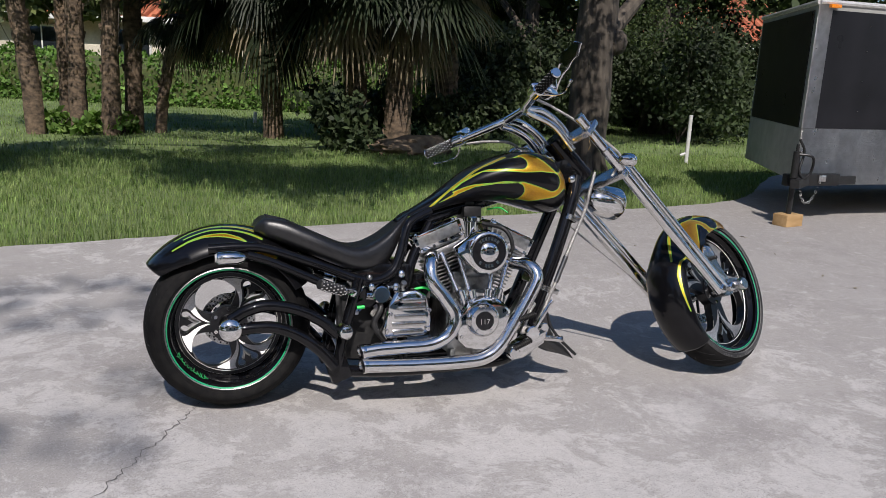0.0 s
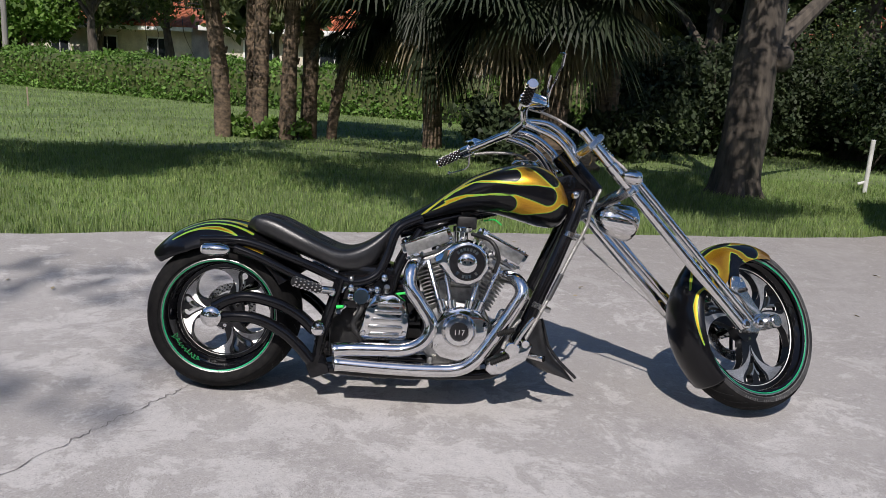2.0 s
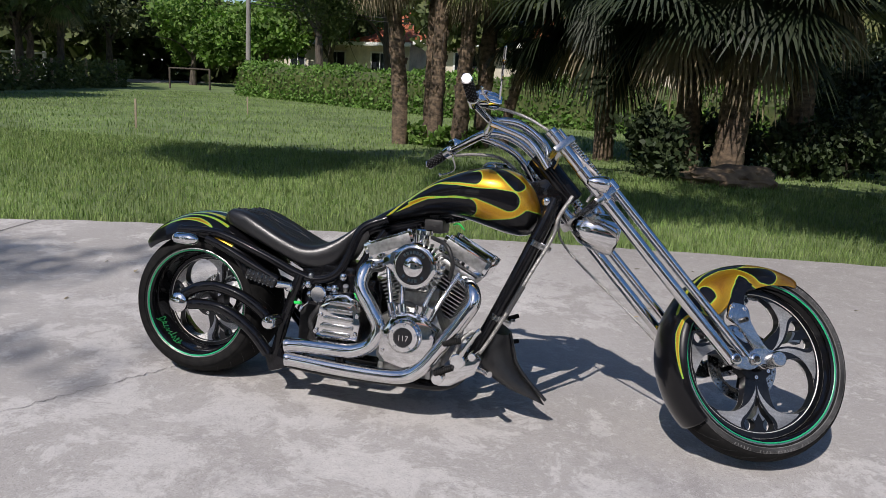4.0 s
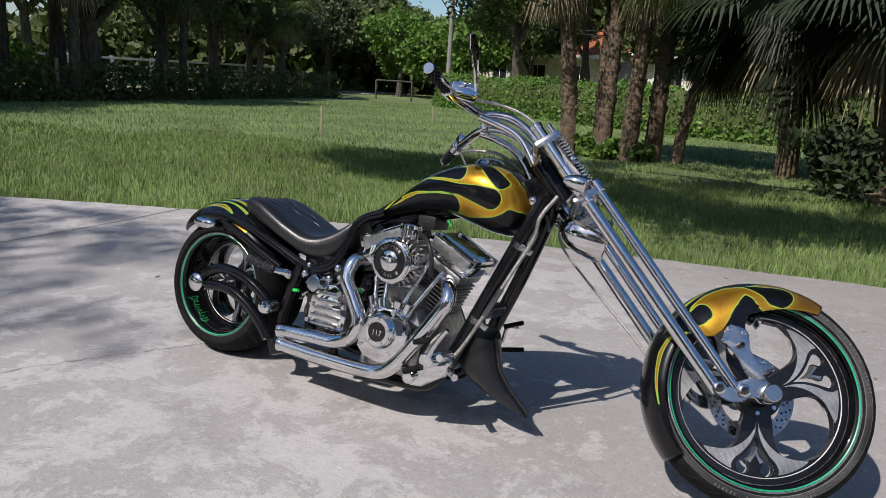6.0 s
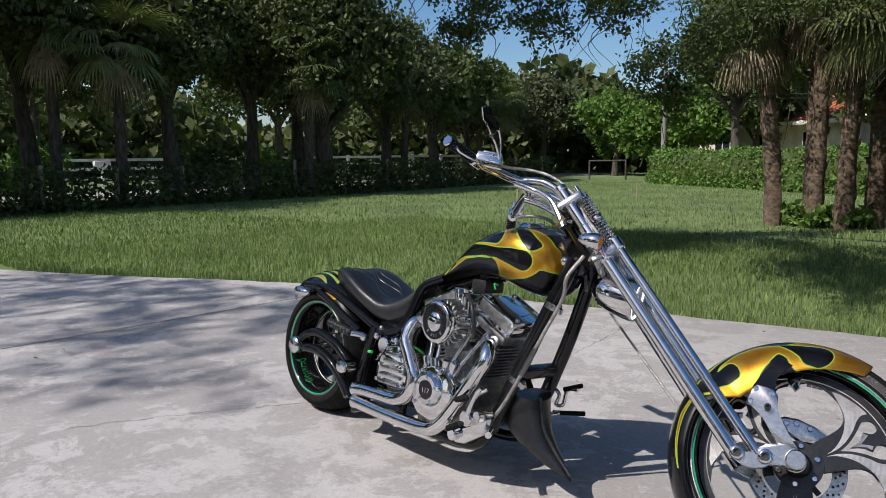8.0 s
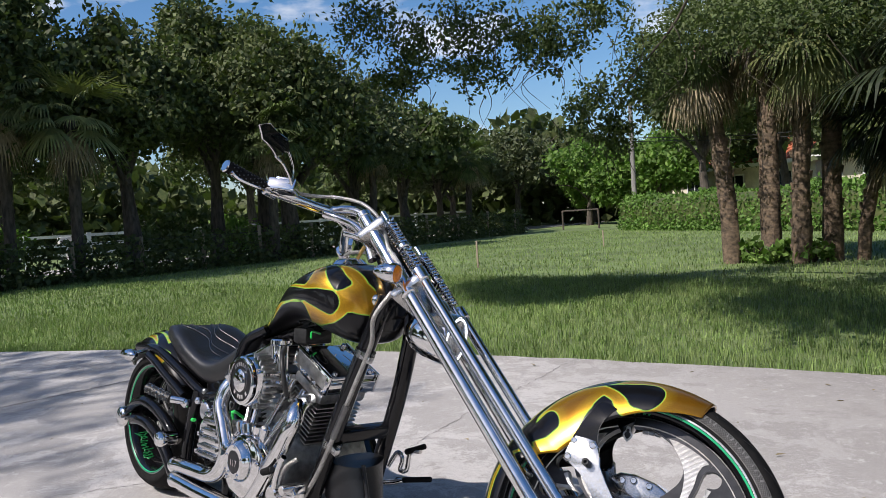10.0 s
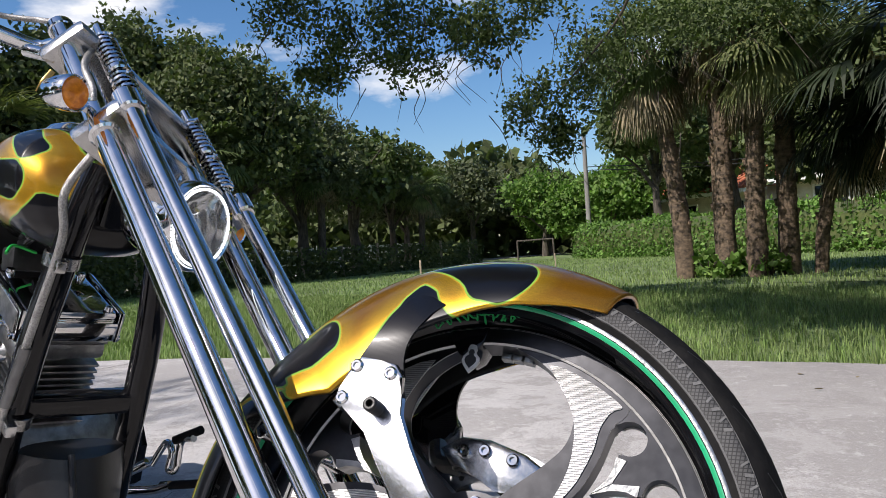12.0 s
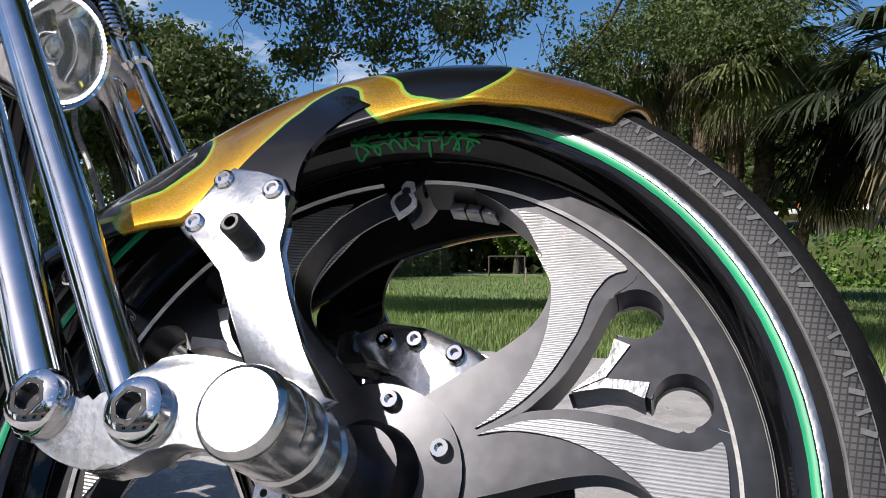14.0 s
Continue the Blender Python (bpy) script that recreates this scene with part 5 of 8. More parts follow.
# ---- the motorcycle, in its own frame: x ahead, y to its left, z up, at the rear tyre's foot ----
LEAN_DEG, RAKE, TURNED = 8.0, radians(43.6), radians(29.9)
bike = thing("motorcycle", "black chrome chopper with gold flames, parked leaning on concrete", "motorcycle", m=pose(0, 0, 0.004, -LEAN_DEG, 0, 0))
HEAD = Vector((1.22, 0, 0.90))                              # on the steering axis
AXIS = Vector((-math.sin(RAKE), 0, math.cos(RAKE)))
STEER = Matrix.Translation(HEAD) @ Matrix.Rotation(TURNED, 4, AXIS) @ Matrix.Translation(-HEAD)
AHEAD = Vector((math.cos(RAKE), 0, math.sin(RAKE)))         # square to the axis, forwards


def along_fork(down, fwd=0.0, y=0.0):
    q = HEAD - AXIS * down + AHEAD * fwd
    return Vector((q.x, y, q.z))


def bolts(name, rows, material, parent, xf=None, **kw):
    for c in rows:
        part(name, bolt(new_bm(), c, **kw), material, parent, xf=xf)


def bolt(bm, c, direction=(0, -1, 0), r=0.011, h=0.008):
    """A socket-head bolt on a dished washer."""
    return lathe(bm, [(0, r * 1.25), (0.003, r * 1.2), (h, r), (h, r * 0.55), (h * 0.35, r * 0.5), (h * 0.35, 0)], c, direction, 12)


# --- wheels ---
TY = 0.78


def wheel(name, cx, cz, R, rim, hub_r, hw, units, xf, label):
    w = new(name)
    w.parent = bike
    w["label"] = label
    c = (cx, 0, cz)
    lip = rim * 0.985
    # tyre: rounded tread, side wall, bead; a hollow shell
    prof = []
    for k in range(29):
        a = math.pi * k / 28
        prof.append((-hw * math.cos(a) * (1 - 0.04 * math.sin(a) ** 4), rim + 0.012 + (R - rim - 0.012) * math.sin(a) ** TY))
    prof = [(-hw * 0.93, rim - 0.004)] + prof + [(hw * 0.93, rim - 0.004)]
    bm = lathe(new_bm(), prof, c, (0, 1, 0), 96)
    part("tyre", bm, RUBBER, w, xf=xf, sharp=60)
    # tread grooves: dark slanted cuts shown as narrow proud bands of dusty rubber blocks
    bm = new_bm()
    for k in range(28):
        for s in (-1, 1):
            pts = []
            for j in range(5):
                f = j / 4
                a = radians(k * 360 / 28 + s * 3 + f * 13)
                y = s * hw * (0.18 + 0.62 * f)
                rr = rim + 0.012 + (R - rim - 0.012) * math.sin(math.acos(min(1, abs(y) / hw))) ** TY
                pts.append((cx + (rr - 0.0012) * math.cos(a), y, cz + (rr - 0.0012) * math.sin(a)))
            tube(bm, pts, 0.0020, 5, curved=False, flat=0.6)
    tagged(part("tread_sipe", bm, SATIN, w, xf=xf), kind="stuff")
    # cross-hatched band with raised bars round the shoulder (writing that cannot be spelled)
    shoulder = lambda u: rim + 0.012 + (R - rim - 0.012) * (1 - u * u) ** (TY / 2)
    bm = new_bm()
    for s in (-1, 1):
        lathe(bm, [(s * (hw * u + lift), shoulder(u) + lift * 0.7) for u, lift in ((0.968, 0.0), (0.971, 0.0010), (0.975, 0.0013), (0.985, 0.0015), (0.996, 0.0016))] + [(s * (hw * 1.001 + 0.0015), rim + 0.0120), (s * (hw * 0.992 + 0.0014), rim + 0.0095), (s * (hw * 0.985), rim + 0.0088)], c, (0, 1, 0), 96)
    part("shoulder_band", bm, HATCHED if hw < 0.1 else RUBBER, w, "cross-hatched band round the tyre shoulder", xf=xf)
    bm = new_bm()
    for s in (-1, 1):
        lathe(bm, [(s * (hw * u + lift), shoulder(u) + lift * 0.7) for u, lift in ((0.9670, 0.0), (0.9678, 0.0013), (0.9696, 0.0014), (0.9704, 0.0006))], c, (0, 1, 0), 96)
        lathe(bm, [(s * (hw * 0.992 + 0.0010), rim + 0.0098), (s * (hw * 0.992 + 0.0020), rim + 0.0093), (s * (hw * 0.988 + 0.0018), rim + 0.0082), (s * (hw * 0.982), rim + 0.0077)], c, (0, 1, 0), 96)
    part("band_edge", bm, DUSTY if hw < 0.1 else RUBBER, w, "thin pale ridge beside the hatched band", xf=xf)
    bm = new_bm()
    for base in (14, 42, 130, 160, 250, 280):
        for k, wd in enumerate((3, 2, 3, 2, 3, 2, 0, 0, 3, 2, 3, 2)):
            if wd:
                a = radians(base + k * 2.2)
                m = Matrix.Translation((cx, 0, cz)) @ Matrix.Rotation(-a, 4, "Y") @ Matrix.Translation((shoulder(0.990) + 0.0010, -hw * 0.990 - 0.0019, 0)) @ Matrix.Rotation(radians(11), 4, "Z") @ Matrix.Rotation(radians(18 * (-1) ** k), 4, "Y")
                got = bmesh.ops.create_cube(bm, size=1.0)["verts"]
                bmesh.ops.transform(bm, matrix=m @ Matrix.Diagonal((0.0082, 0.0006, 0.0011 * wd, 1)), verts=got)
    tagged(part("raised_letter_bar", bm, DUSTY if hw < 0.1 else RUBBER, w, "raised grey bars on the tyre wall", xf=xf), kind="stuff")
    # deep black dish, both sides
    bm = new_bm()
    for s in (-1, 1):
        lathe(bm, [(s * 0.012, hub_r * 1.0), (s * 0.019, hub_r * 1.032), (s * hw * 0.55, hub_r * 1.075), (s * hw * 0.86, rim - 0.016), (s * hw * 0.935, rim - 0.006), (s * hw * 0.95, rim + 0.002), (s * hw * 0.93, rim + 0.006)], c, (0, 1, 0), 96)
    lathe(bm, [(-0.012, hub_r * 1.0), (0.012, hub_r * 1.0)], c, (0, 1, 0), 96)
    part("rim_dish", bm, BLACK, w, "gloss black deep dish", xf=xf, sharp=50)
    bm = new_bm()
    for s in (-1, 1):
        lathe(bm, [(s * (hw * 0.93 + 0.0005), rim - 0.009), (s * (hw * 0.945 + 0.001), rim - 0.0072), (s * (hw * 0.952 + 0.001), rim - 0.0045)], c, (0, 1, 0), 96)
    part("green_rim_stripe", bm, GREEN, w, "green pinstripe round the rim", xf=xf)
    bm = new_bm()
    for s in (-1, 1):
        lathe(bm, [(s * (hw * 0.953), rim - 0.0035), (s * (hw * 0.960), rim - 0.0012), (s * (hw * 0.952), rim + 0.0008)], c, (0, 1, 0), 96)
    part("rim_edge", bm, CAST, w, "polished rim edge", xf=xf)
    # flat ring and three lyre-shaped spoke units
    bm = new_bm()
    lathe(bm, [(-0.019, hub_r * 0.935), (-0.021, hub_r * 0.945), (-0.021, hub_r * 1.02), (0.021, hub_r * 1.02), (0.021, hub_r * 0.945), (0.019, hub_r * 0.935)], c, (0, 1, 0), 96, close=True)
    part("rim_ring", bm, WHEELBLACK, w, xf=xf, sharp=30)
    bm = new_bm()
    for s in (-1, 1):
        lathe(bm, [(s * 0.0212, hub_r * 1.014), (s * 0.0204, hub_r * 1.022)], c, (0, 1, 0), 96)
        lathe(bm, [(s * 0.0192, hub_r * 0.9345), (s * 0.0212, hub_r * 0.944)], c, (0, 1, 0), 96)
    part("ring_edge", bm, ALLOY, w, "bright machined ring edge", xf=xf)
    q = hub_r / 0.240

    def polar(r, deg, base):
        a = radians(base + deg)
        return cx + q * r * math.cos(a), cz + q * r * math.sin(a)
    for base in units:
        unit = new("spoke_unit")
        unit.parent = w

        def curve(pts, s):
            return [(v.x, v.y) for v in smooth_path([(*polar(r, s * d, base), 0) for r, d in pts], 5)]
        OUT = [(0.052, 42), (0.085, 29), (0.120, 23), (0.150, 22), (0.176, 26), (0.198, 34), (0.214, 44), (0.226, 54)]
        INN = [(0.234, 46), (0.234, 30), (0.234, 21), (0.226, 15.6), (0.212, 14.6), (0.198, 14.8), (0.184, 13.0), (0.164, 9.4), (0.140, 5.0), (0.120, 1.9), (0.104, 0), (0.080, 0), (0.052, 0)]
        FACE_O = [(0.074, 1.8), (0.090, 4.0), (0.104, 6.8), (0.126, 11.8), (0.148, 17.6), (0.1707, 24.2), (0.185, 29.7), (0.199, 36.0), (0.2150, 42)]
        FACE_I = [(0.2178, 37), (0.2186, 27), (0.2196, 17.6), (0.2110, 17.9), (0.2030, 18.2), (0.186, 17.0), (0.169, 13.6), (0.152, 10.6), (0.130, 6.6), (0.1066, 3.4), (0.088, 2.0)]
        for s in (-1, 1):
            part("spoke", plate(new_bm(), curve(OUT, s) + curve(INN, s), -0.017, 0.017, 0.0016, 1), (WHEELBLACK, ALLOY), unit, xf=xf, sharp=30)
            face = new_bm()
            for y0, y1 in ((-0.0185, -0.0165), (0.0165, 0.0185)):
                plate(face, curve(FACE_O, s) + curve(FACE_I, s), y0, y1, 0.0)
            part("spoke_inlay", face, RIBBED, unit, "brushed silver inlay", xf=xf, sharp=30)
        def web(s):
            """Half of the web between the two arms: a barbed spike towards the hub, then round the hole to the arm."""
            cu, cv = 0.2035 * math.cos(radians(9.2)), 0.2035 * math.sin(radians(9.2))
            uv = [(0.160, 0.0035), (0.172, 0.0085), (0.180, 0.0155), (0.1853, 0.0236)]
            uv += [(cu + 0.0195 * math.cos(radians(t)), cv + 0.0195 * math.sin(radians(t))) for t in range(202, 471, 12)]
            uv += [(0.192, 0.066), (0.208, 0.090), (0.2235, 0.070), (0.2305, 0.040)]
            co, si = math.cos(radians(base)), math.sin(radians(base))
            return [(cx + q * (u * co - s * v * si), cz + q * (u * si + s * v * co)) for u, v in uv]
        tip = [(cx + q * 0.138 * math.cos(radians(base)), cz + q * 0.138 * math.sin(radians(base)))]
        root = [(cx + q * 0.234 * math.cos(radians(base)), cz + q * 0.234 * math.sin(radians(base)))]
        part("spoke_web", plate(new_bm(), tip + web(1) + root + web(-1)[::-1], -0.0165, 0.0165, 0.0016, 1), (WHEELBLACK, ALLOY), unit, xf=xf, sharp=30)
        for s in (-1, 1):                                   # the spike's polished facets
            facet = [polar(r_, s * d_, base) for r_, d_ in ((0.1815, 7.0), (0.1880, 4.2), (0.164, 0.15), (0.1405, 0.15), (0.160, 2.0), (0.172, 4.0))]
            part("spike_facet", plate(new_bm(), facet, -0.0178, 0.0178, 0.0), CAST, unit, "bright polished facet of the spike", xf=xf)
    # hub, axle flange and bolts
    bm = lathe(new_bm(), [(-0.045, 0), (-0.045, 0.026), (-0.035, 0.032), (-0.022, 0.034), (-0.021, 0.062), (0.021, 0.062), (0.022, 0.040), (0.045, 0.036), (0.045, 0)], c, (0, 1, 0), 40)
    part("hub", bm, WHEELBLACK, w, xf=xf)
    bolts("hub_bolt", [(cx + 0.050 * math.cos(radians(30 + 60 * k)), -0.0215, cz + 0.050 * math.sin(radians(30 + 60 * k))) for k in range(6)], CHROME, w, xf, r=0.006, h=0.006)
    return w


def brake_disc(parent, cx, cz, y, r, xf):
    bm = new_bm()
    lathe(bm, [(y - 0.003, r * 0.70), (y - 0.003, r), (y + 0.003, r), (y + 0.003, r * 0.70)], (cx, 0, cz), (0, 1, 0), 64, close=True)
    disc = part("brake_disc", bm, ROTOR, parent, "drilled steel brake disc", xf=xf)
    bm = new_bm()
    for k in range(24):
        for j, f in enumerate((0.77, 0.85, 0.93)):
            a = radians(k * 15 + j * 5)
            rod(bm, (cx + r * f * math.cos(a), y - 0.0036, cz + r * f * math.sin(a)), (cx + r * f * math.cos(a), y + 0.0036, cz + r * f * math.sin(a)), 0.0034, 8)
    tagged(part("drill_hole", bm, SATIN, parent, xf=xf), kind="stuff")
    bm = new_bm()
    for k in range(6):
        a = radians(k * 60 + 20)
        p = Vector((cx + r * 0.72 * math.cos(a), y, cz + r * 0.72 * math.sin(a)))
        box(bm, (p + Vector((cx, y, cz))) / 2, (r * 0.62, 0.005, 0.016), Euler((0, -a, 0)).to_matrix(), 0.002)
    part("disc_carrier", bm, WHEELBLACK, parent, xf=xf)


FX, FZ, FR = 1.981, 0.313, 0.320
front_wheel = wheel("front_wheel", FX, FZ, FR, 0.267, 0.243, 0.066, (34.0, 154.0, 274.0), STEER, "black spoked front wheel with green stripe")
brake_disc(front_wheel, FX, FZ, 0.062, 0.125, STEER)
RZ, RR = 0.287, 0.274
rear_wheel = wheel("rear_wheel", 0.0, RZ, RR, 0.203, 0.172, 0.126, (175, 55, 295), None, "wide black spoked rear wheel with green stripe")
brake_disc(rear_wheel, 0.0, RZ, 0.07, 0.092, None)


# script in green paint on the wheel dish: a running scrawl that spells nothing
def scrawl(parent, cx, cz, surface, y0, y1, a0, a1, xf, thick=0.0012):
    """Looping strokes across the dish from y0 to y1; surface gives the dish's radius at a depth."""
    bm = new_bm()
    high = (1.0, 0.55, 0.5, 0.5, 0.45, 0.95, 0.55, 0.9, 0.6)
    n = len(high)
    pts = []
    for k in range(n * 12 + 1):
        f = k / (n * 12)
        th = f * n * 2 * math.pi
        h = float(np.interp(f * n, np.arange(n) + 0.5, high))
        a = radians(a0 + (a1 - a0) * (f + 0.5 / n * math.sin(th) * h + 0.25 / n * math.sin(0.9 * th)))
        y = y0 + (y1 - y0) * (0.5 + h * (0.42 * math.cos(th) + 0.22 * math.cos(2 * th + 1.7 * f * n)))
        rr = surface(abs(y)) - 0.0012
        pts.append((cx + rr * math.cos(a), y, cz + rr * math.sin(a)))
    tube(bm, pts, thick, 5, curved=False)
    part("green_scrawl", bm, GREENLINE, parent, "green hand-painted scrawl", xf=xf)


scrawl(front_wheel, FX, FZ, lambda y: float(np.interp(y, [0.019, 0.0363, 0.0568, 0.0617], [0.2508, 0.2612, 0.251, 0.261])), -0.024, -0.040, 110, 87, STEER)
scrawl(rear_wheel, 0, RZ, lambda y: float(np.interp(y, [0.019, 0.0693, 0.1084, 0.1178], [0.1775, 0.1849, 0.187, 0.197])), -0.052, -0.100, 206, 246, None, 0.0015)
# valve notch in the front ring with a small silver shield hanging under it, and the balance weights beside it
def ring_spot(deg, r_):
    return FX + r_ * math.cos(radians(deg)), FZ + r_ * math.sin(radians(deg))


notch = [ring_spot(d_, r_) for d_, r_ in ((95.0, 0.247), (96.0, 0.232), (98.4, 0.216), (101.5, 0.210), (104.2, 0.218), (105.5, 0.232), (105.8, 0.247))]
part("valve_notch", plate(new_bm(), notch, -0.0235, 0.0235, 0.002), BLACK, front_wheel, "black rounded valve notch", xf=STEER)
bx, bz = 1.9455, 0.5315
half = [(0.0, 0.004), (0.0035, 0.0035), (0.0058, -0.0025), (0.0036, -0.0045), (0.0048, -0.0065), (0.0095, -0.0105), (0.0108, -0.0165), (0.0075, -0.0225), (0.0, -0.0305)]
shield = [(bx + u, bz + v) for u, v in half] + [(bx - u, bz + v) for u, v in half[-2:0:-1]]
badge = part("badge", plate(new_bm(), shield, -0.0275, -0.0235, 0.0006), ALLOY, front_wheel, "small silver shield badge", xf=STEER)
inner = [(bx + (x - bx) * 0.66, bz - 0.0145 + (z - bz + 0.0145) * 0.66) for x, z in shield]
part("badge_field", plate(new_bm(), inner, -0.0279, -0.0270, 0.0), SATIN, badge, "dark field of the badge", xf=STEER)
for k in range(3):
    m0, m1 = ring_spot(92.4 - 3.5 * k, 0.2185), ring_spot(89.3 - 3.5 * k, 0.2185)
    n0, n1 = ring_spot(92.4 - 3.5 * k, 0.2255), ring_spot(89.3 - 3.5 * k, 0.2255)
    part("balance_weight", plate(new_bm(), [m0, m1, n1, n0], 0.004, 0.020, 0.0008), CAST, front_wheel, "small grey adhesive balance weight", xf=STEER)

# --- frame ---
def rail(name, pts, r=0.019, sides=(-1, 1), material=BLACK, label="", xf=None, seg=14):
    for s in sides:
        bm = tube(new_bm(), [(x, s * y, z) for x, y, z in pts], r, seg)
        part(name, bm, material, bike, label, xf=xf)


rail("seat_rail", [(-0.06, 0.150, 0.556), (0.05, 0.152, 0.560), (0.133, 0.150, 0.548), (0.289, 0.145, 0.493), (0.414, 0.138, 0.442), (0.481, 0.132, 0.430), (0.546, 0.12, 0.456), (0.580, 0.105, 0.519), (0.616, 0.085, 0.620), (0.70, 0.06, 0.665)], 0.017)
rail("fender_strut", [(0.06, 0.165, 0.535), (0.14, 0.168, 0.508), (0.24, 0.165, 0.462), (0.345, 0.16, 0.415)], 0.015)
rail("upright_strut", [(0.425, 0.145, 0.445), (0.402, 0.15, 0.365), (0.375, 0.15, 0.270), (0.345, 0.145, 0.135)], 0.019)
rail("swingarm_upper", [(0.0, 0.195, 0.330), (0.06, 0.197, 0.362), (0.125, 0.195, 0.372), (0.215, 0.19, 0.352), (0.29, 0.185, 0.312), (0.345, 0.18, 0.262)], 0.020)
rail("swingarm_lower", [(0.01, 0.195, 0.296), (0.075, 0.197, 0.303), (0.145, 0.195, 0.298), (0.215, 0.19, 0.268), (0.28, 0.185, 0.218), (0.335, 0.18, 0.155)], 0.020)
rail("downtube", [(1.276, 0.052, 0.785), (1.248, 0.072, 0.695), (1.172, 0.096, 0.500), (1.086, 0.106, 0.295), (1.040, 0.110, 0.190)], 0.0245)
rail("lower_rail", [(1.042, 0.110, 0.200), (1.012, 0.110, 0.148), (0.95, 0.110, 0.115), (0.80, 0.11, 0.108), (0.55, 0.12, 0.108), (0.36, 0.135, 0.125)], 0.020)
rail("backbone", [(0.62, 0.0, 0.61), (0.80, 0.0, 0.665), (1.0, 0.0, 0.72), (1.20, 0.0, 0.80)], 0.026, (1,))
rail("seat_post", [(0.70, 0.06, 0.62), (0.63, 0.08, 0.50), (0.60, 0.10, 0.40), (0.585, 0.11, 0.25), (0.58, 0.11, 0.12)], 0.019)
bm = new_bm()
box(bm, (1.128, 0, 0.395), (0.034, 0.20, 0.040), Euler((0, radians(22), 0)).to_matrix(), 0.008)
part("downtube_crossbar", bm, BLACK, bike)
for y in (-0.145, 0.145):
    part("rear_frame_lug", box(new_bm(), (0.352, y, 0.135), (0.075, 0.030, 0.085), Euler((0, radians(-20), 0)).to_matrix(), 0.012), BLACK, bike)
bm = rod(new_bm(), along_fork(-0.035), along_fork(0.165), 0.040, 28)
part("steering_neck", bm, BLACK, bike)
bm = new_bm()
plate(bm, [(1.15, 0.73), (1.24, 0.69), (1.30, 0.79), (1.26, 0.86), (1.17, 0.83)], -0.035, 0.035, 0.008)
part("neck_gusset", bm, BLACK, bike)
for nm, x, z, hw_, r in (("rear_axle_cap", 0.0, 0.305, 0.245, 0.036), ("pivot_cap", 0.362, 0.281, 0.262, 0.026)):
    for s in (-1, 1):
        bm = lathe(new_bm(), [(0, 0), (0, r * 0.86), (0.03, r * 0.95), (0.045, r), (0.058, r * 0.96), (0.066, r * 0.75), (0.069, r * 0.4), (0.070, 0)], (x, s * (hw_ - 0.07), z), (0, s, 0), 32)
        part(nm, bm, CHROME, bike, "chrome domed cap")
bm = rod(new_bm(), (0, -0.19, RZ), (0, 0.19, RZ), 0.014)
part("rear_axle", bm, CHROME, bike)
# braided line and clamps on the right downtube, dark spring sleeve at its foot
rail("brake_line", [(1.335, 0.085, 0.80), (1.30, 0.115, 0.73), (1.285, 0.108, 0.66), (1.228, 0.116, 0.54), (1.172, 0.126, 0.42), (1.112, 0.135, 0.30), (1.065, 0.15, 0.22)], 0.0065, (-1,), BRAID, "braided steel brake line")
rail("cable_spring", [(1.206, 0.120, 0.492), (1.184, 0.124, 0.445), (1.162, 0.128, 0.398)], 0.0095, (-1,), SPRING)
for x, z in ((1.246, 0.632), (1.138, 0.374)):
    bm = new_bm()
    d = Vector((0.225, 0.03, 0.553)).normalized()
    c0 = Vector((x - 0.012, -0.086 - (0.64 - z) * 0.06, z))
    lathe(bm, [(-0.010, 0.0285), (0.010, 0.0285)], c0, d, 24)
    lathe(bm, [(-0.011, 0.0262), (-0.010, 0.0285), (0.010, 0.0285), (0.011, 0.0262)], c0, d, 24)
    box(bm, c0 + Vector((0.030, -0.018, -0.008)), (0.040, 0.016, 0.020), Euler((0, radians(25), 0)).to_matrix(), 0.003)
    part("line_clamp", bm, POLISHED, bike, "polished clamp")

# --- fuel tank with flames ---
TOP = [(0.585, 0.632), (0.65, 0.672), (0.73, 0.720), (0.80, 0.772), (0.87, 0.822), (0.966, 0.861), (1.05, 0.880), (1.11, 0.879), (1.16, 0.858), (1.20, 0.818), (1.226, 0.762), (1.234, 0.725)]
BOT = [(0.585, 0.618), (0.65, 0.640), (0.73, 0.662), (0.80, 0.682), (0.87, 0.694), (0.966, 0.692), (1.05, 0.671), (1.11, 0.654), (1.16, 0.647), (1.20, 0.655), (1.226, 0.690), (1.234, 0.715)]
WID = [(0.585, 0.030), (0.65, 0.045), (0.73, 0.066), (0.80, 0.092), (0.87, 0.116), (0.966, 0.140), (1.05, 0.151), (1.11, 0.150), (1.16, 0.138), (1.20, 0.112), (1.226, 0.070), (1.234, 0.020)]


def interp(table, x):
    return np.interp(x, [a for a, _ in table], [b for _, b in table])


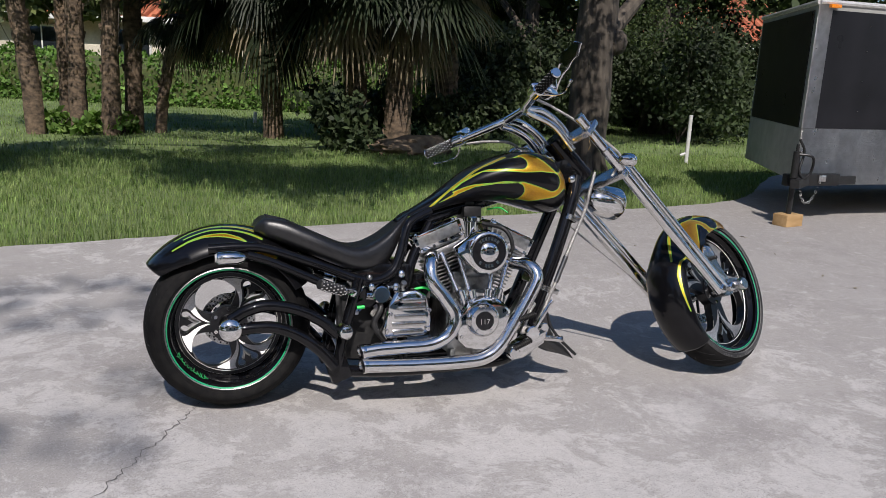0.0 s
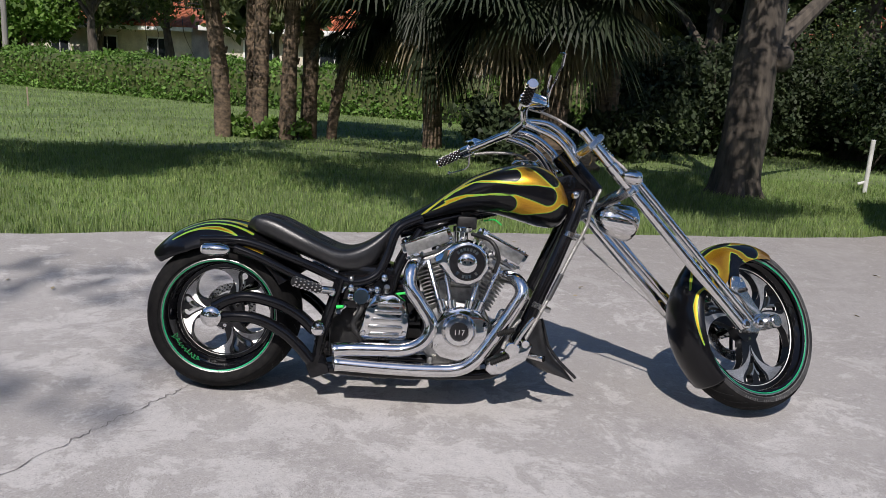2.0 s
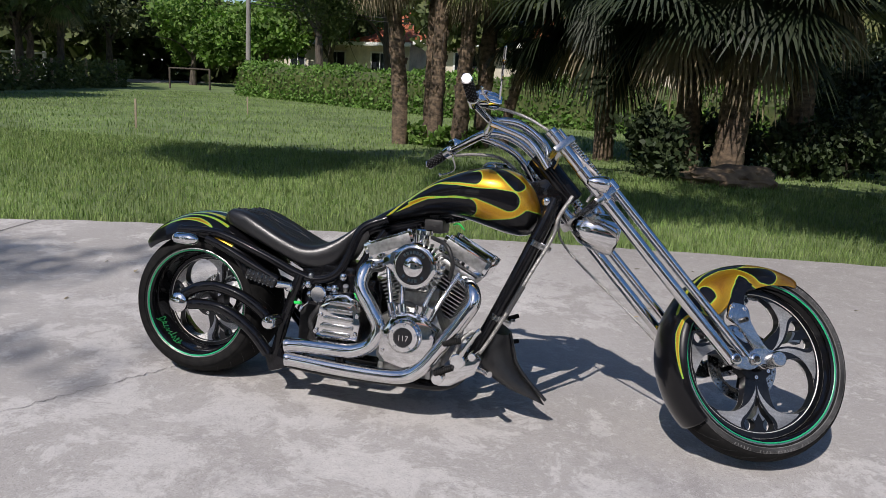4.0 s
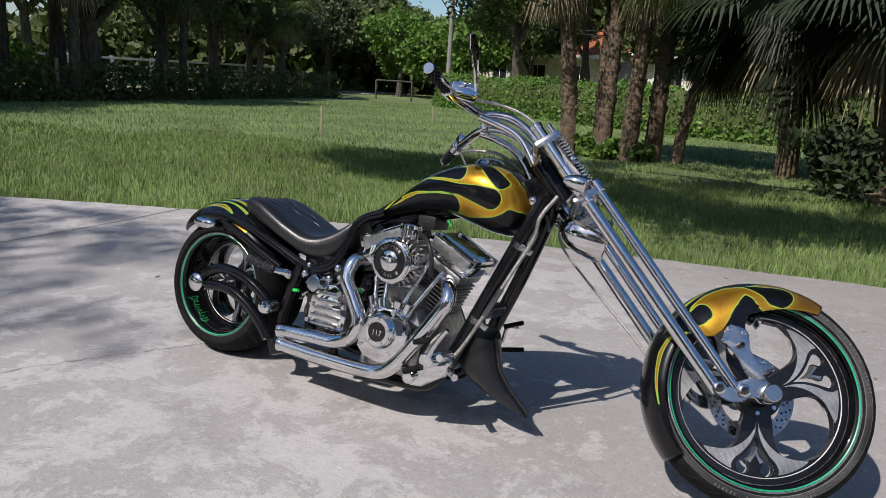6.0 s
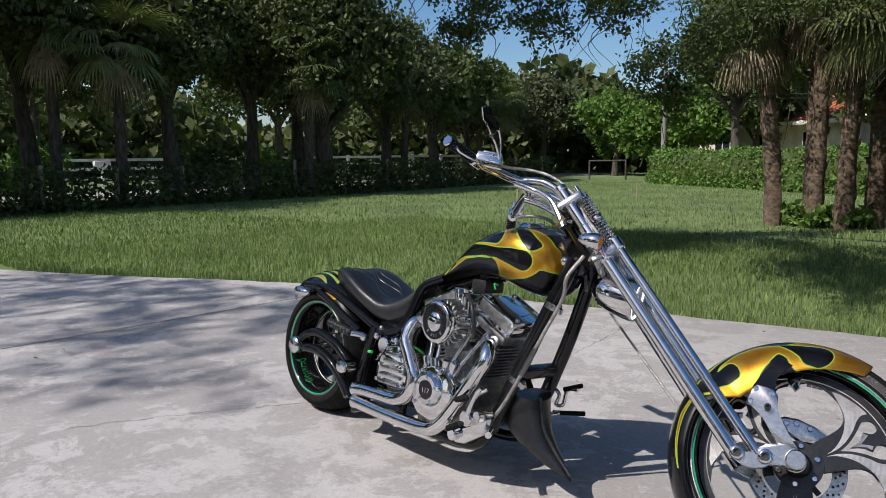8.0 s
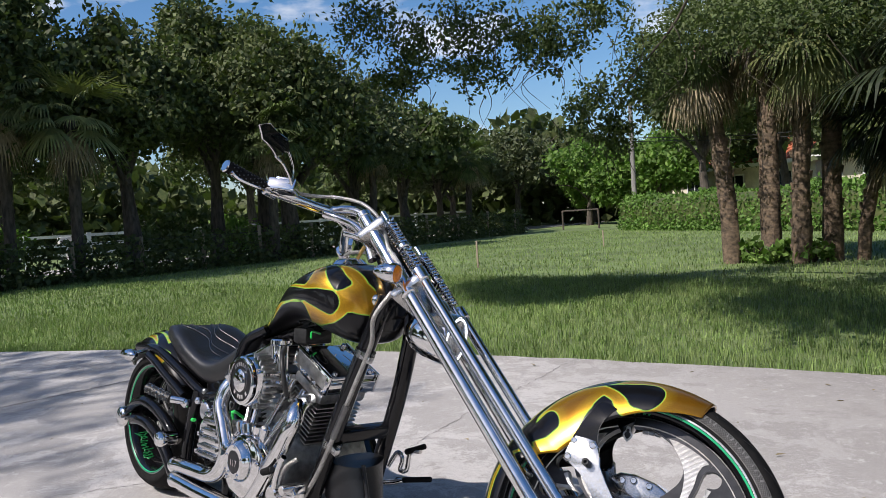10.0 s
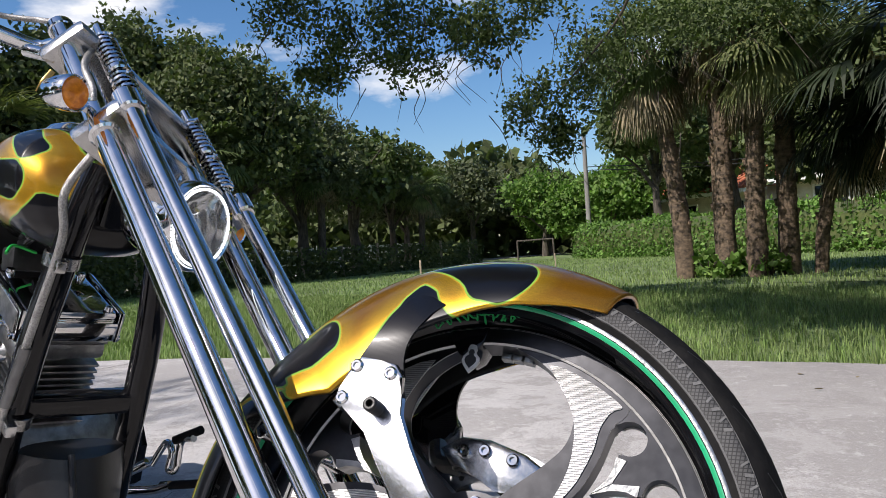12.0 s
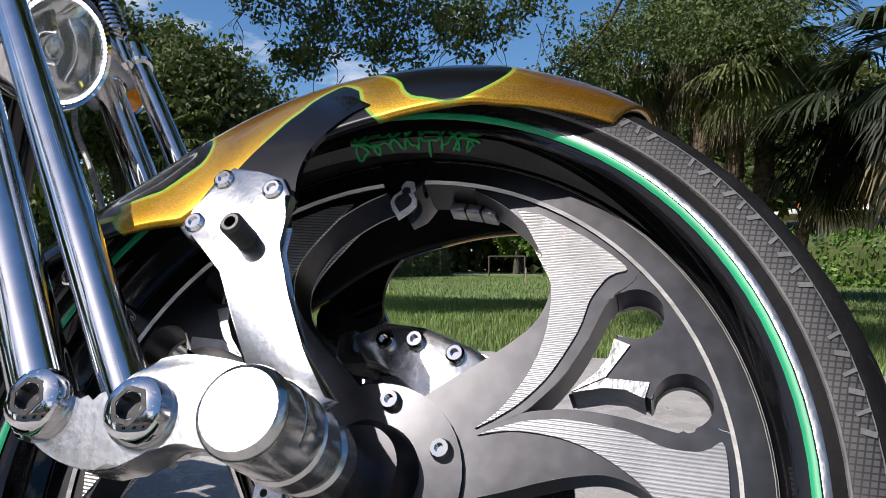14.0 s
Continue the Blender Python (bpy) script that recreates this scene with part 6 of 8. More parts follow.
TANK_GOLD = [
    [(0.79, 0.750, 0.014), (0.86, 0.766, 0.038), (0.93, 0.772, 0.054), (1.00, 0.780, 0.076), (1.06, 0.788, 0.090), (1.12, 0.798, 0.091), (1.165, 0.800, 0.060), (1.19, 0.785, 0.045)],
    [(0.60, 0.630, 0.002), (0.66, 0.665, 0.003), (0.72, 0.705, 0.004), (0.80, 0.738, 0.008)],
    [(0.60, 0.645, 0.002), (0.70, 0.705, 0.003), (0.78, 0.768, 0.004), (0.86, 0.822, 0.006), (0.97, 0.872, 0.007)],
]
TANK_DARK = [
    [(1.016, 0.835, 0.023), (0.958, 0.833, 0.020), (0.895, 0.822, 0.012), (0.846, 0.806, 0.003)],
    [(1.137, 0.766, 0.034), (1.088, 0.776, 0.028), (1.026, 0.784, 0.018), (0.954, 0.787, 0.019), (0.881, 0.782, 0.022), (0.815, 0.766, 0.012), (0.78, 0.750, 0.004)],
    [(1.000, 0.734, 0.030), (0.931, 0.738, 0.024), (0.857, 0.737, 0.014), (0.795, 0.732, 0.003)],
    [(1.161, 0.819, 0.020), (1.119, 0.852, 0.018), (1.062, 0.884, 0.011), (1.016, 0.900, 0.003)],
]


def flame_body(name, verts, faces, flame, parent, xf=None, label=""):
    v = np.asarray(verts, np.float32)
    if xf is not None:
        m = np.array(xf)
        v = v @ m[:3, :3].T + m[:3, 3]
    me = fast_mesh(name, v, faces, FLAME, True)
    at = me.attributes.new("paint_edge", "FLOAT", "POINT")
    at.data.foreach_set("value", np.asarray(flame, np.float32))
    ob = new(name, me)
    ob.parent = parent
    if label:
        ob["label"] = label
    return ob


NV = 120
xs = np.r_[np.linspace(0.585, 1.16, 120), 1.16 + (1.234 - 1.16) * np.sin(np.linspace(0, math.pi / 2, 61))[1:]]
NU = len(xs)
ang = np.linspace(0, 2 * math.pi, NV, endpoint=False)
top, bot, wid = interp(TOP, xs), interp(BOT, xs), interp(WID, xs)
for arr in (top, bot, wid):                                 # soften the stations
    for _ in range(40):
        arr[1:-1] = (arr[:-2] + 2 * arr[1:-1] + arr[2:]) / 4
ca, sa = np.cos(ang), np.sin(ang)
sup = lambda v, e: np.sign(v) * np.abs(v) ** e
zz = (top + bot)[:, None] / 2 + (top - bot)[:, None] / 2 * sup(sa, 0.85)[None]
yy = wid[:, None] * sup(ca, 0.75)[None] * (1 + 0.10 * sa[None])
tv = np.stack([np.repeat(xs[:, None], NV, 1), yy, zz], -1).reshape(-1, 3)
ii, jj = np.meshgrid(np.arange(NU - 1), np.arange(NV), indexing="ij")
tf = np.stack([ii * NV + jj, ii * NV + (jj + 1) % NV, (ii + 1) * NV + (jj + 1) % NV, (ii + 1) * NV + jj], -1).reshape(-1, 4)
# the paint follows the side of the tank; on the crown it wraps over with a little spread
side_z = tv[:, 2] + 0.55 * np.maximum(0, 0.11 - np.abs(tv[:, 1])) * (sa[None] > 0).repeat(NU, 0).ravel()
flame_body("fuel_tank", tv, tf, np.maximum(stroke_distance(tv[:, 0], side_z, TANK_GOLD), -stroke_distance(tv[:, 0], side_z, TANK_DARK)), bike, label="black fuel tank with gold flames")
bm = lathe(new_bm(), [(0, 0.050), (0.004, 0.052), (0.010, 0.046), (0.016, 0.040), (0.020, 0.030), (0.021, 0)], (1.065, -0.02, 0.873), (0.0, -0.05, 1), 32)
part("filler_cap", bm, CHROME, bike, "chrome filler cap")
bm = ball(new_bm(), (1.25, -0.068, 0.775), 0.017, 14, (1, 0.8, 1))
part("neck_knob", bm, CHROME, bike)
bm = new_bm()
rod(bm, (0.86, 0, 0.66), (0.86, 0, 0.72), 0.03)
box(bm, (0.865, 0, 0.655), (0.07, 0.10, 0.05), None, 0.01)
part("tank_mount", bm, SATIN, bike)

# --- seat ---
SEAT_T = [(0.085, 0.615), (0.100, 0.648), (0.125, 0.662), (0.192, 0.651), (0.297, 0.600), (0.406, 0.552), (0.45, 0.552), (0.50, 0.572), (0.55, 0.605), (0.593, 0.641), (0.622, 0.655)]
SEAT_B = [(0.085, 0.600), (0.133, 0.575), (0.289, 0.512), (0.414, 0.458), (0.481, 0.447), (0.546, 0.475), (0.580, 0.540), (0.622, 0.640)]
SEAT_W = [(0.085, 0.09), (0.12, 0.125), (0.20, 0.142), (0.30, 0.150), (0.42, 0.140), (0.50, 0.118), (0.58, 0.085), (0.622, 0.045)]
sx = np.r_[0.085 + 0.03 * (1 - np.cos(np.linspace(0, math.pi / 2, 9))), np.linspace(0.12, 0.622, 44)]
st, sb, sw = interp(SEAT_T, sx), interp(SEAT_B, sx), interp(SEAT_W, sx)
for arr in (st, sb, sw):
    for _ in range(6):
        arr[1:-1] = (arr[:-2] + 2 * arr[1:-1] + arr[2:]) / 4
bm = new_bm()
rows = []
SC = 28
for x, t, b, w in zip(sx, st, sb, sw):
    ring = []
    for k in range(SC):
        a = 2 * math.pi * k / SC
        cy, cz = math.copysign(abs(math.cos(a)) ** 0.55, math.cos(a)), math.copysign(abs(math.sin(a)) ** 0.6, math.sin(a))
        dip = 0.012 * max(0.0, math.sin(a)) * math.cos(cy * math.pi / 2)
        ring.append(bm.verts.new((x, w * cy, (t + b) / 2 + (t - b) / 2 * cz - dip)))
    rows.append(ring)
for a, b in zip(rows, rows[1:]):
    for k in range(SC):
        bm.faces.new((a[k], a[(k + 1) % SC], b[(k + 1) % SC], b[k]))
bm.faces.new(rows[0][::-1])
bm.faces.new(rows[-1])
seat = part("seat", bm, LEATHER, bike, "black leather solo seat", sharp=60)
bm = new_bm()
for y0 in (-0.062, 0.062, -0.025, 0.025):                   # sewn flame-like seams on the top
    pts = []
    for k in range(14):
        x = 0.13 + 0.30 * k / 13
        y = y0 * (1.1 - 0.5 * k / 13) + 0.018 * math.sin(k * 0.75 + y0 * 40)
        w = interp(SEAT_W, x)
        t, b = interp(SEAT_T, x), interp(SEAT_B, x)
        cy = abs(y) / w
        s = (1 - cy ** (2 / 0.55)) ** 0.5
        pts.append((x, y, (t + b) / 2 + (t - b) / 2 * s ** 0.6 - 0.012 * s * math.cos(cy * math.pi / 2) - 0.001))
    tube(bm, pts, 0.0028, 6)
part("seat_seam", bm, LEATHER, seat)

# --- rear fender ---
def fender(name, cx, cz, r, half, drop, a0, a1, gold, cut, xf, label, taper=None):
    na, nv = 150, 56
    A = np.radians(np.linspace(a0, a1, na))
    V = np.linspace(-1, 1, nv)
    verts, fl = [], []
    for i, a in enumerate(A):
        f = i / (na - 1)
        k = taper(f) if taper else 1.0
        for v in V:
            lat = half * k * math.sin(v * math.pi / 2 * 0.98)
            d = (drop(math.degrees(a)) if callable(drop) else drop * k) * (1 - math.cos(v * math.pi / 2))
            rr = r - d
            verts.append((cx + rr * math.cos(a), lat, cz + rr * math.sin(a)))
            w = abs(v) * 0.13
            fl.append((abs(a - A[0]) * r, w))
    fl = np.array(fl)
    dist = stroke_distance(fl[:, 0], fl[:, 1], gold)
    if cut:
        dist = np.maximum(dist, -stroke_distance(fl[:, 0], fl[:, 1], cut))
    i, j = np.meshgrid(np.arange(na - 1), np.arange(nv - 1), indexing="ij")
    faces = np.stack([i * nv + j, i * nv + j + 1, (i + 1) * nv + j + 1, (i + 1) * nv + j], -1).reshape(-1, 4)
    if a1 < a0:
        faces = faces[:, ::-1]
    ob = flame_body(name, verts, faces, dist, bike, xf, label)
    sol = ob.modifiers.new("thickness", "SOLIDIFY")
    sol.thickness, sol.offset = 0.005, -1
    ob.data.materials.append(SATIN)                         # plain black inside
    sol.material_offset = 1
    return ob


REAR_GOLD = [
    [(0.10, 0.070, 0.0015), (0.16, 0.066, 0.002), (0.22, 0.066, 0.0035), (0.29, 0.072, 0.006), (0.34, 0.082, 0.004), (0.37, 0.090, 0.001)],
    [(0.12, 0.035, 0.0012), (0.22, 0.030, 0.002), (0.32, 0.036, 0.003), (0.42, 0.045, 0.006)],
    [(0.15, 0.050, 0.001), (0.24, 0.047, 0.0016), (0.33, 0.055, 0.002), (0.42, 0.066, 0.003)],
    [(0.36, 0.100, 0.004), (0.42, 0.105, 0.014), (0.48, 0.10, 0.020)],
    [(0.08, 0.008, 0.0015), (0.25, 0.008, 0.002), (0.42, 0.012, 0.004)],
]
fender("rear_fender", 0, 0.30, 0.329, 0.155, 0.090, 142, 28, REAR_GOLD, None, None, "black rear fender with gold flames", taper=lambda f: 0.62 + 0.38 * min(1, (f / 0.22)) ** 0.6)
for s in (-1, 1):
    bm = lathe(new_bm(), [(-0.050, 0), (-0.050, 0.017), (-0.045, 0.020), (-0.020, 0.022), (0.010, 0.021), (0.030, 0.015), (0.040, 0.006), (0.042, 0)], (0.015, s * 0.215, 0.532), (1, 0, 0), 24)
    sig = part("rear_signal", bm, CHROME, bike, "chrome bullet turn signal")
    bm = lathe(new_bm(), [(-0.056, 0), (-0.056, 0.012), (-0.050, 0.016)], (0.015, s * 0.215, 0.532), (1, 0, 0), 20)
    part("signal_lens", bm, ALLOY, sig, "pale flat lens")
    bm = rod(new_bm(), (0.015, s * 0.145, 0.55), (0.015, s * 0.20, 0.535), 0.008)
    part("signal_stem", bm, CHROME, sig)
# passenger pegs, studded
for s in (-1, 1):
    bm = rod(new_bm(), (0.275, s * 0.262, 0.445), (0.362, s * 0.215, 0.412), 0.016, 16)
    peg = part("rear_peg", bm, SATIN, bike, "black rubber peg with chrome studs")
    bm = new_bm()
    d = Vector((0.087, -s * 0.047, -0.033))
    u = d.normalized().orthogonal().normalized()
    v = d.normalized().cross(u)
    for i in range(7):
        for k in range(8):
            a = radians(45 * k + 22 * (i % 2))
            n = u * math.cos(a) + v * math.sin(a)
            ball(bm, Vector((0.275, s * 0.262, 0.445)) + d * (0.08 + i * 0.14) + n * 0.0155, 0.0042, 6)
    tagged(part("peg_stud", bm, CHROME, peg), kind="stuff")
    bm = new_bm()
    rod(bm, (0.362, s * 0.215, 0.412), (0.40, s * 0.18, 0.405), 0.013)
    ball(bm, (0.398, s * 0.178, 0.40), 0.017, 10)
    part("peg_mount", bm, CHROME, peg)

# --- engine ---
CRANK = Vector((0.845, 0, 0.268))
bm = new_bm()
plate(bm, [(0.72, 0.20), (0.76, 0.15), (0.90, 0.14), (0.96, 0.19), (0.97, 0.29), (0.93, 0.37), (0.80, 0.39), (0.73, 0.34)], -0.16, 0.16, 0.02)
for x in (0.75, 0.83, 0.92):
    box(bm, (x, -0.15, 0.165), (0.02, 0.05, 0.04), None, 0.006)
part("crankcase", bm, CAST, bike)
for nm, ang_ in (("rear", -21.5), ("front", 26.5)):
    d = Vector((math.sin(radians(ang_)), 0, math.cos(radians(ang_))))
    rotm = Euler((0, radians(ang_), 0)).to_matrix()
    bm = new_bm()
    rod(bm, CRANK + d * 0.09, CRANK + d * 0.25, 0.052, 24)
    cyl = part("cylinder", bm, CAST, bike)
    for k in range(10):                                     # cooling fins, one plate each
        fin = new_bm()
        box(fin, CRANK + d * (0.118 + k * 0.0135), (0.142, 0.160, 0.0055), rotm, 0.002)
        part("cooling_fin", fin, CAST, cyl)
    bm = new_bm()
    box(bm, CRANK + d * 0.272, (0.150, 0.165, 0.034), rotm, 0.012)
    box(bm, CRANK + d * 0.296, (0.160, 0.160, 0.010), rotm, 0.003)
    part("cylinder_head", bm, CAST, bike)
    bm = new_bm()
    box(bm, CRANK + d * 0.322, (0.188, 0.172, 0.040), rotm, 0.009)
    box(bm, CRANK + d * 0.350, (0.176, 0.158, 0.022), rotm, 0.009)
    rb = part("rocker_box", bm, CHROME, bike, "chrome rocker box")
    for s_ in (-1, 1):                                      # framed, brushed side panel
        pan = new_bm()
        box(pan, CRANK + d * 0.332 + rotm @ Vector((0, s_ * 0.087, 0)), (0.186, 0.010, 0.062), rotm, 0.004)
        panel = part("rocker_frame", pan, CHROME, rb)
        pan = new_bm()
        box(pan, CRANK + d * 0.334 + rotm @ Vector((0, s_ * 0.0915, 0)), (0.158, 0.004, 0.040), rotm, 0.001)
        part("rocker_panel", pan, CAST, panel, "brushed grey inset")
        bolts("panel_bolt", [CRANK + d * 0.305 + rotm @ Vector((x, s_ * 0.092, 0)) for x in (-0.08, -0.03, 0.03, 0.08)], CHROME, panel, direction=(0, s_, 0), r=0.005, h=0.006)
    bolts("rocker_bolt", [CRANK + d * 0.360 + rotm @ Vector((sx_, sy, 0)) for sx_ in (-0.075, 0.075) for sy in (-0.065, 0.065)], CHROME, rb, direction=d, r=0.007, h=0.008)
    for k in (-1, 1):                                       # pushrod tubes
        a = Vector((0.845 + 0.045 * (1 if nm == "front" else -1) + 0.017 * k, -0.185, 0.345))
        b = CRANK + d * 0.275 + rotm @ Vector((0.030 * k - 0.012 * (1 if nm == "front" else -1), -0.105, 0))
        bm = rod(new_bm(), a, b, 0.0085, 14)
        rod(bm, a.lerp(b, 0.0), a.lerp(b, 0.16), 0.014, 14)
        rod(bm, a.lerp(b, 0.52), a.lerp(b, 0.60), 0.012, 14)
        part("pushrod_tube", bm, CHROME, bike)
# cam chest and round timing cover with its number plate
bm = new_bm()
plate(bm, [(0.752, 0.225), (0.780, 0.195), (0.845, 0.180), (0.905, 0.200), (0.938, 0.255), (0.950, 0.320), (0.905, 0.362), (0.845, 0.372), (0.790, 0.355), (0.755, 0.30)], -0.222, -0.155, 0.012)
part("cam_cover", bm, CHROME, bike, "chrome cam cover")
bm = lathe(new_bm(), [(0, 0.060), (0.010, 0.058), (0.018, 0.050), (0.022, 0.048), (0.022, 0.034), (0.019, 0.033), (0.019, 0)], (0.843, -0.222, 0.292), (0, -1, 0), 40)
timing = part("timing_cover", bm, CHROME, bike, "round chrome timing cover")
bm = lathe(new_bm(), [(0, 0), (0, 0.032), (0.002, 0.032), (0.002, 0)], (0.843, -0.241, 0.292), (0, -1, 0), 32)
part("timing_disc", bm, WHEELBLACK, timing, "dark disc with a number")
cu = bpy.data.curves.new("engine_number", "FONT")
cu.body, cu.size, cu.extrude, cu.align_x, cu.align_y = "117", 0.026, 0.0008, "CENTER", "CENTER"
num = new("engine_number", cu)
num.matrix_basis = pose(0.843, -0.2445, 0.288, 90, 0, 0)
num.data.materials.append(CHROME)
num.parent = timing
bolts("cover_bolt", [(0.843 + 0.042 * math.cos(radians(k * 72 + 15)), -0.243, 0.292 + 0.042 * math.sin(radians(k * 72 + 15))) for k in range(5)], CHROME, timing, r=0.004, h=0.004)
bolts("cover_bolt", [(0.768, -0.221, 0.235), (0.80, -0.221, 0.352), (0.885, -0.221, 0.358), (0.935, -0.221, 0.30), (0.90, -0.221, 0.212)], CHROME, timing, r=0.006, h=0.006)
for x in (0.79, 0.82, 0.87, 0.90):
    tap = part("tappet_block", rod(new_bm(), (x, -0.185, 0.345), (x + (x - 0.845) * 0.3, -0.185, 0.395), 0.016, 16), CHROME, bike)
    part("tappet_bolt", bolt(new_bm(), (x, -0.20, 0.36), r=0.006), CHROME, tap)
# air cleaner: teardrop chrome cover, dark disc with raised dome
bm = plate(new_bm(), [(0.742, 0.545), (0.752, 0.528), (0.785, 0.485), (0.825, 0.452), (0.870, 0.447), (0.912, 0.468), (0.938, 0.510), (0.936, 0.556), (0.905, 0.592), (0.860, 0.606), (0.815, 0.595), (0.78, 0.568)], -0.235, -0.165, 0.022)
air = part("air_cleaner", bm, CHROME, bike, "chrome teardrop air cleaner")
bm = lathe(new_bm(), [(0, 0.070), (0.006, 0.070), (0.010, 0.064), (0.010, 0.060)], (0.858, -0.233, 0.528), (0, -1, 0), 48)
part("air_cleaner_ring", bm, CHROME, air)
bm = lathe(new_bm(), [(0, 0.061), (0.007, 0.060), (0.007, 0.0)], (0.858, -0.233, 0.528), (0, -1, 0), 48)
part("air_cleaner_disc", bm, WHEELBLACK, air, "dark engraved disc")
bm = lathe(new_bm(), [(0, 0.034), (0.006, 0.033), (0.011, 0.026), (0.013, 0.014), (0.0135, 0)], (0.858, -0.240, 0.528), (0, -1, 0), 40)
part("air_cleaner_dome", bm, CHROME, air, "chrome dome")
bm = new_bm()
for a0 in (90, 270):                                        # engraved lettering too small to spell: bars along the disc
    for k in range(-3, 4):
        if k in (-2, 2) and a0 == 270:
            continue
        a = radians(a0 + k * 14)
        box(bm, (0.858 + 0.047 * math.cos(a), -0.2405, 0.528 + 0.047 * math.sin(a)), (0.0085, 0.0016, 0.011), Euler((0, -a + math.pi / 2, 0)).to_matrix(), 0.0)
tagged(part("engraved_bar", bm, CHROME, air), kind="stuff")
bm = new_bm()
for k in range(12):
    a = radians(-75 + k * 14)
    box(bm, (0.868 + 0.075 * math.cos(a), -0.192, 0.527 + 0.076 * math.sin(a)), (0.014, 0.045, 0.007), Euler((0, -a, 0)).to_matrix(), 0.002)
tagged(part("air_cleaner_fin", bm, CAST, air), kind="stuff")
bm = new_bm()
rod(bm, (0.86, -0.17, 0.52), (0.86, 0.02, 0.50), 0.032)
box(bm, (0.86, -0.05, 0.50), (0.08, 0.11, 0.09), None, 0.015)
rod(bm, (0.84, -0.10, 0.545), (0.84, -0.10, 0.63), 0.026, 20)
rod(bm, (0.845, -0.10, 0.625), (0.845, -0.10, 0.645), 0.034, 20)
part("carburettor", bm, CHROME, bike)
rail("fuel_hose", [(0.88, 0.11, 0.62), (0.945, 0.16, 0.60), (0.972, 0.17, 0.545), (0.962, 0.15, 0.49)], 0.0075, (-1,), SATIN)
bm = new_bm()                                              # cylinder bases and intake, filling the vee
box(bm, (0.845, 0.0, 0.405), (0.15, 0.20, 0.09), None, 0.015)
rod(bm, (0.80, -0.11, 0.45), (0.89, -0.11, 0.45), 0.024, 16)
part("intake_manifold", bm, CAST, bike)
# gearbox: ribbed chrome cover
bm = new_bm()
plate(bm, [(0.492, 0.262), (0.51, 0.232), (0.665, 0.238), (0.672, 0.30), (0.655, 0.378), (0.615, 0.402), (0.545, 0.395), (0.52, 0.345)], -0.185, 0.12, 0.015)
gear = part("gearbox", bm, CHROME, bike, "chrome gearbox cover")
for k in range(5):
    bm = new_bm()
    box(bm, (0.585 + 0.004 * k, -0.190, 0.258 + k * 0.027), (0.120 - abs(k - 1) * 0.012, 0.018, 0.013), None, 0.005)
    part("gearbox_rib", bm, POLISHED, gear)
bolts("gearbox_bolt", [(x, -0.186, z) for x, z in ((0.512, 0.262), (0.655, 0.265), (0.660, 0.33), (0.640, 0.376), (0.56, 0.386), (0.525, 0.32))], CHROME, gear, r=0.007, h=0.008)
random.seed(7)
for k in range(16):                                         # fittings, unions and clips behind the gearbox and round the oil lines
    bm = new_bm()
    x, z, y = random.uniform(0.455, 0.60), random.uniform(0.375, 0.455), random.uniform(-0.17, -0.08)
    kind = k % 3
    if kind == 0:
        rod(bm, (x, y, z), (x + random.uniform(-0.03, 0.03), y - 0.02, z + random.uniform(0.0, 0.035)), random.uniform(0.008, 0.014), 12)
    elif kind == 1:
        ball(bm, (x, y, z), random.uniform(0.010, 0.018), 10)
    else:
        box(bm, (x, y, z), (0.028, 0.03, 0.022), Euler((random.random(), random.random(), 0)).to_matrix(), 0.004)
    part("oil_fitting", bm, CHROME if k % 4 else CAST, bike)
bm = rod(new_bm(), (0.50, -0.135, 0.385), (0.50, -0.165, 0.385), 0.030, 24)
part("starter_end_cap", bm, CHROME, bike, "round chrome end cap")
rail("oil_hose", [(0.46, 0.09, 0.40), (0.50, 0.14, 0.345), (0.475, 0.15, 0.28), (0.52, 0.15, 0.215)], 0.010, (-1,), SATIN)
rail("green_cable", [(0.62, 0.13, 0.395), (0.655, 0.135, 0.40), (0.69, 0.125, 0.385)], 0.0045, (-1,), GREENWIRE, "bright green cable")
rail("green_cable_stub", [(0.415, 0.16, 0.345), (0.44, 0.165, 0.348)], 0.006, (-1,), GREENWIRE, "bright green cable end")
# green glint under the tank, drawn as a thin green tube
rail("green_glint_strip", [(0.93, 0.02, 0.665), (0.96, 0.07, 0.672), (0.985, 0.09, 0.655)], 0.003, (-1,), GREENWIRE, "thin green strip painted as a green glint")
# rods, elbows and unions that crowd the gap between the gearbox and the seat post
rc = random.Random(11)
for k in range(12):
    p = Vector((rc.uniform(0.43, 0.60), rc.uniform(-0.125, -0.07), rc.uniform(0.34, 0.435)))
    q = p + Vector((rc.uniform(-0.03, 0.03), rc.uniform(-0.03, 0.0), rc.uniform(-0.035, 0.015)))
    bm = tube(new_bm(), [p, p.lerp(q, 0.5) + Vector((0.008, -0.006, 0.006)), q], rc.choice((0.005, 0.007, 0.009)), 8)
    lathe(bm, [(-0.005, 0), (-0.005, 0.012), (0.004, 0.012), (0.006, 0.009), (0.006, 0)], q, (0, -1, 0), 6)
    part("oil_elbow", bm, CHROME if k % 3 else BRAID, bike, "small chrome elbow fitting")
box_bm = new_bm()
box(box_bm, Vector((0.475, 0.03, 0.270)), (0.190, 0.150, 0.260), None, 0.02)
part("inner_primary", box_bm, SATIN, bike, "black housing behind the gearbox")
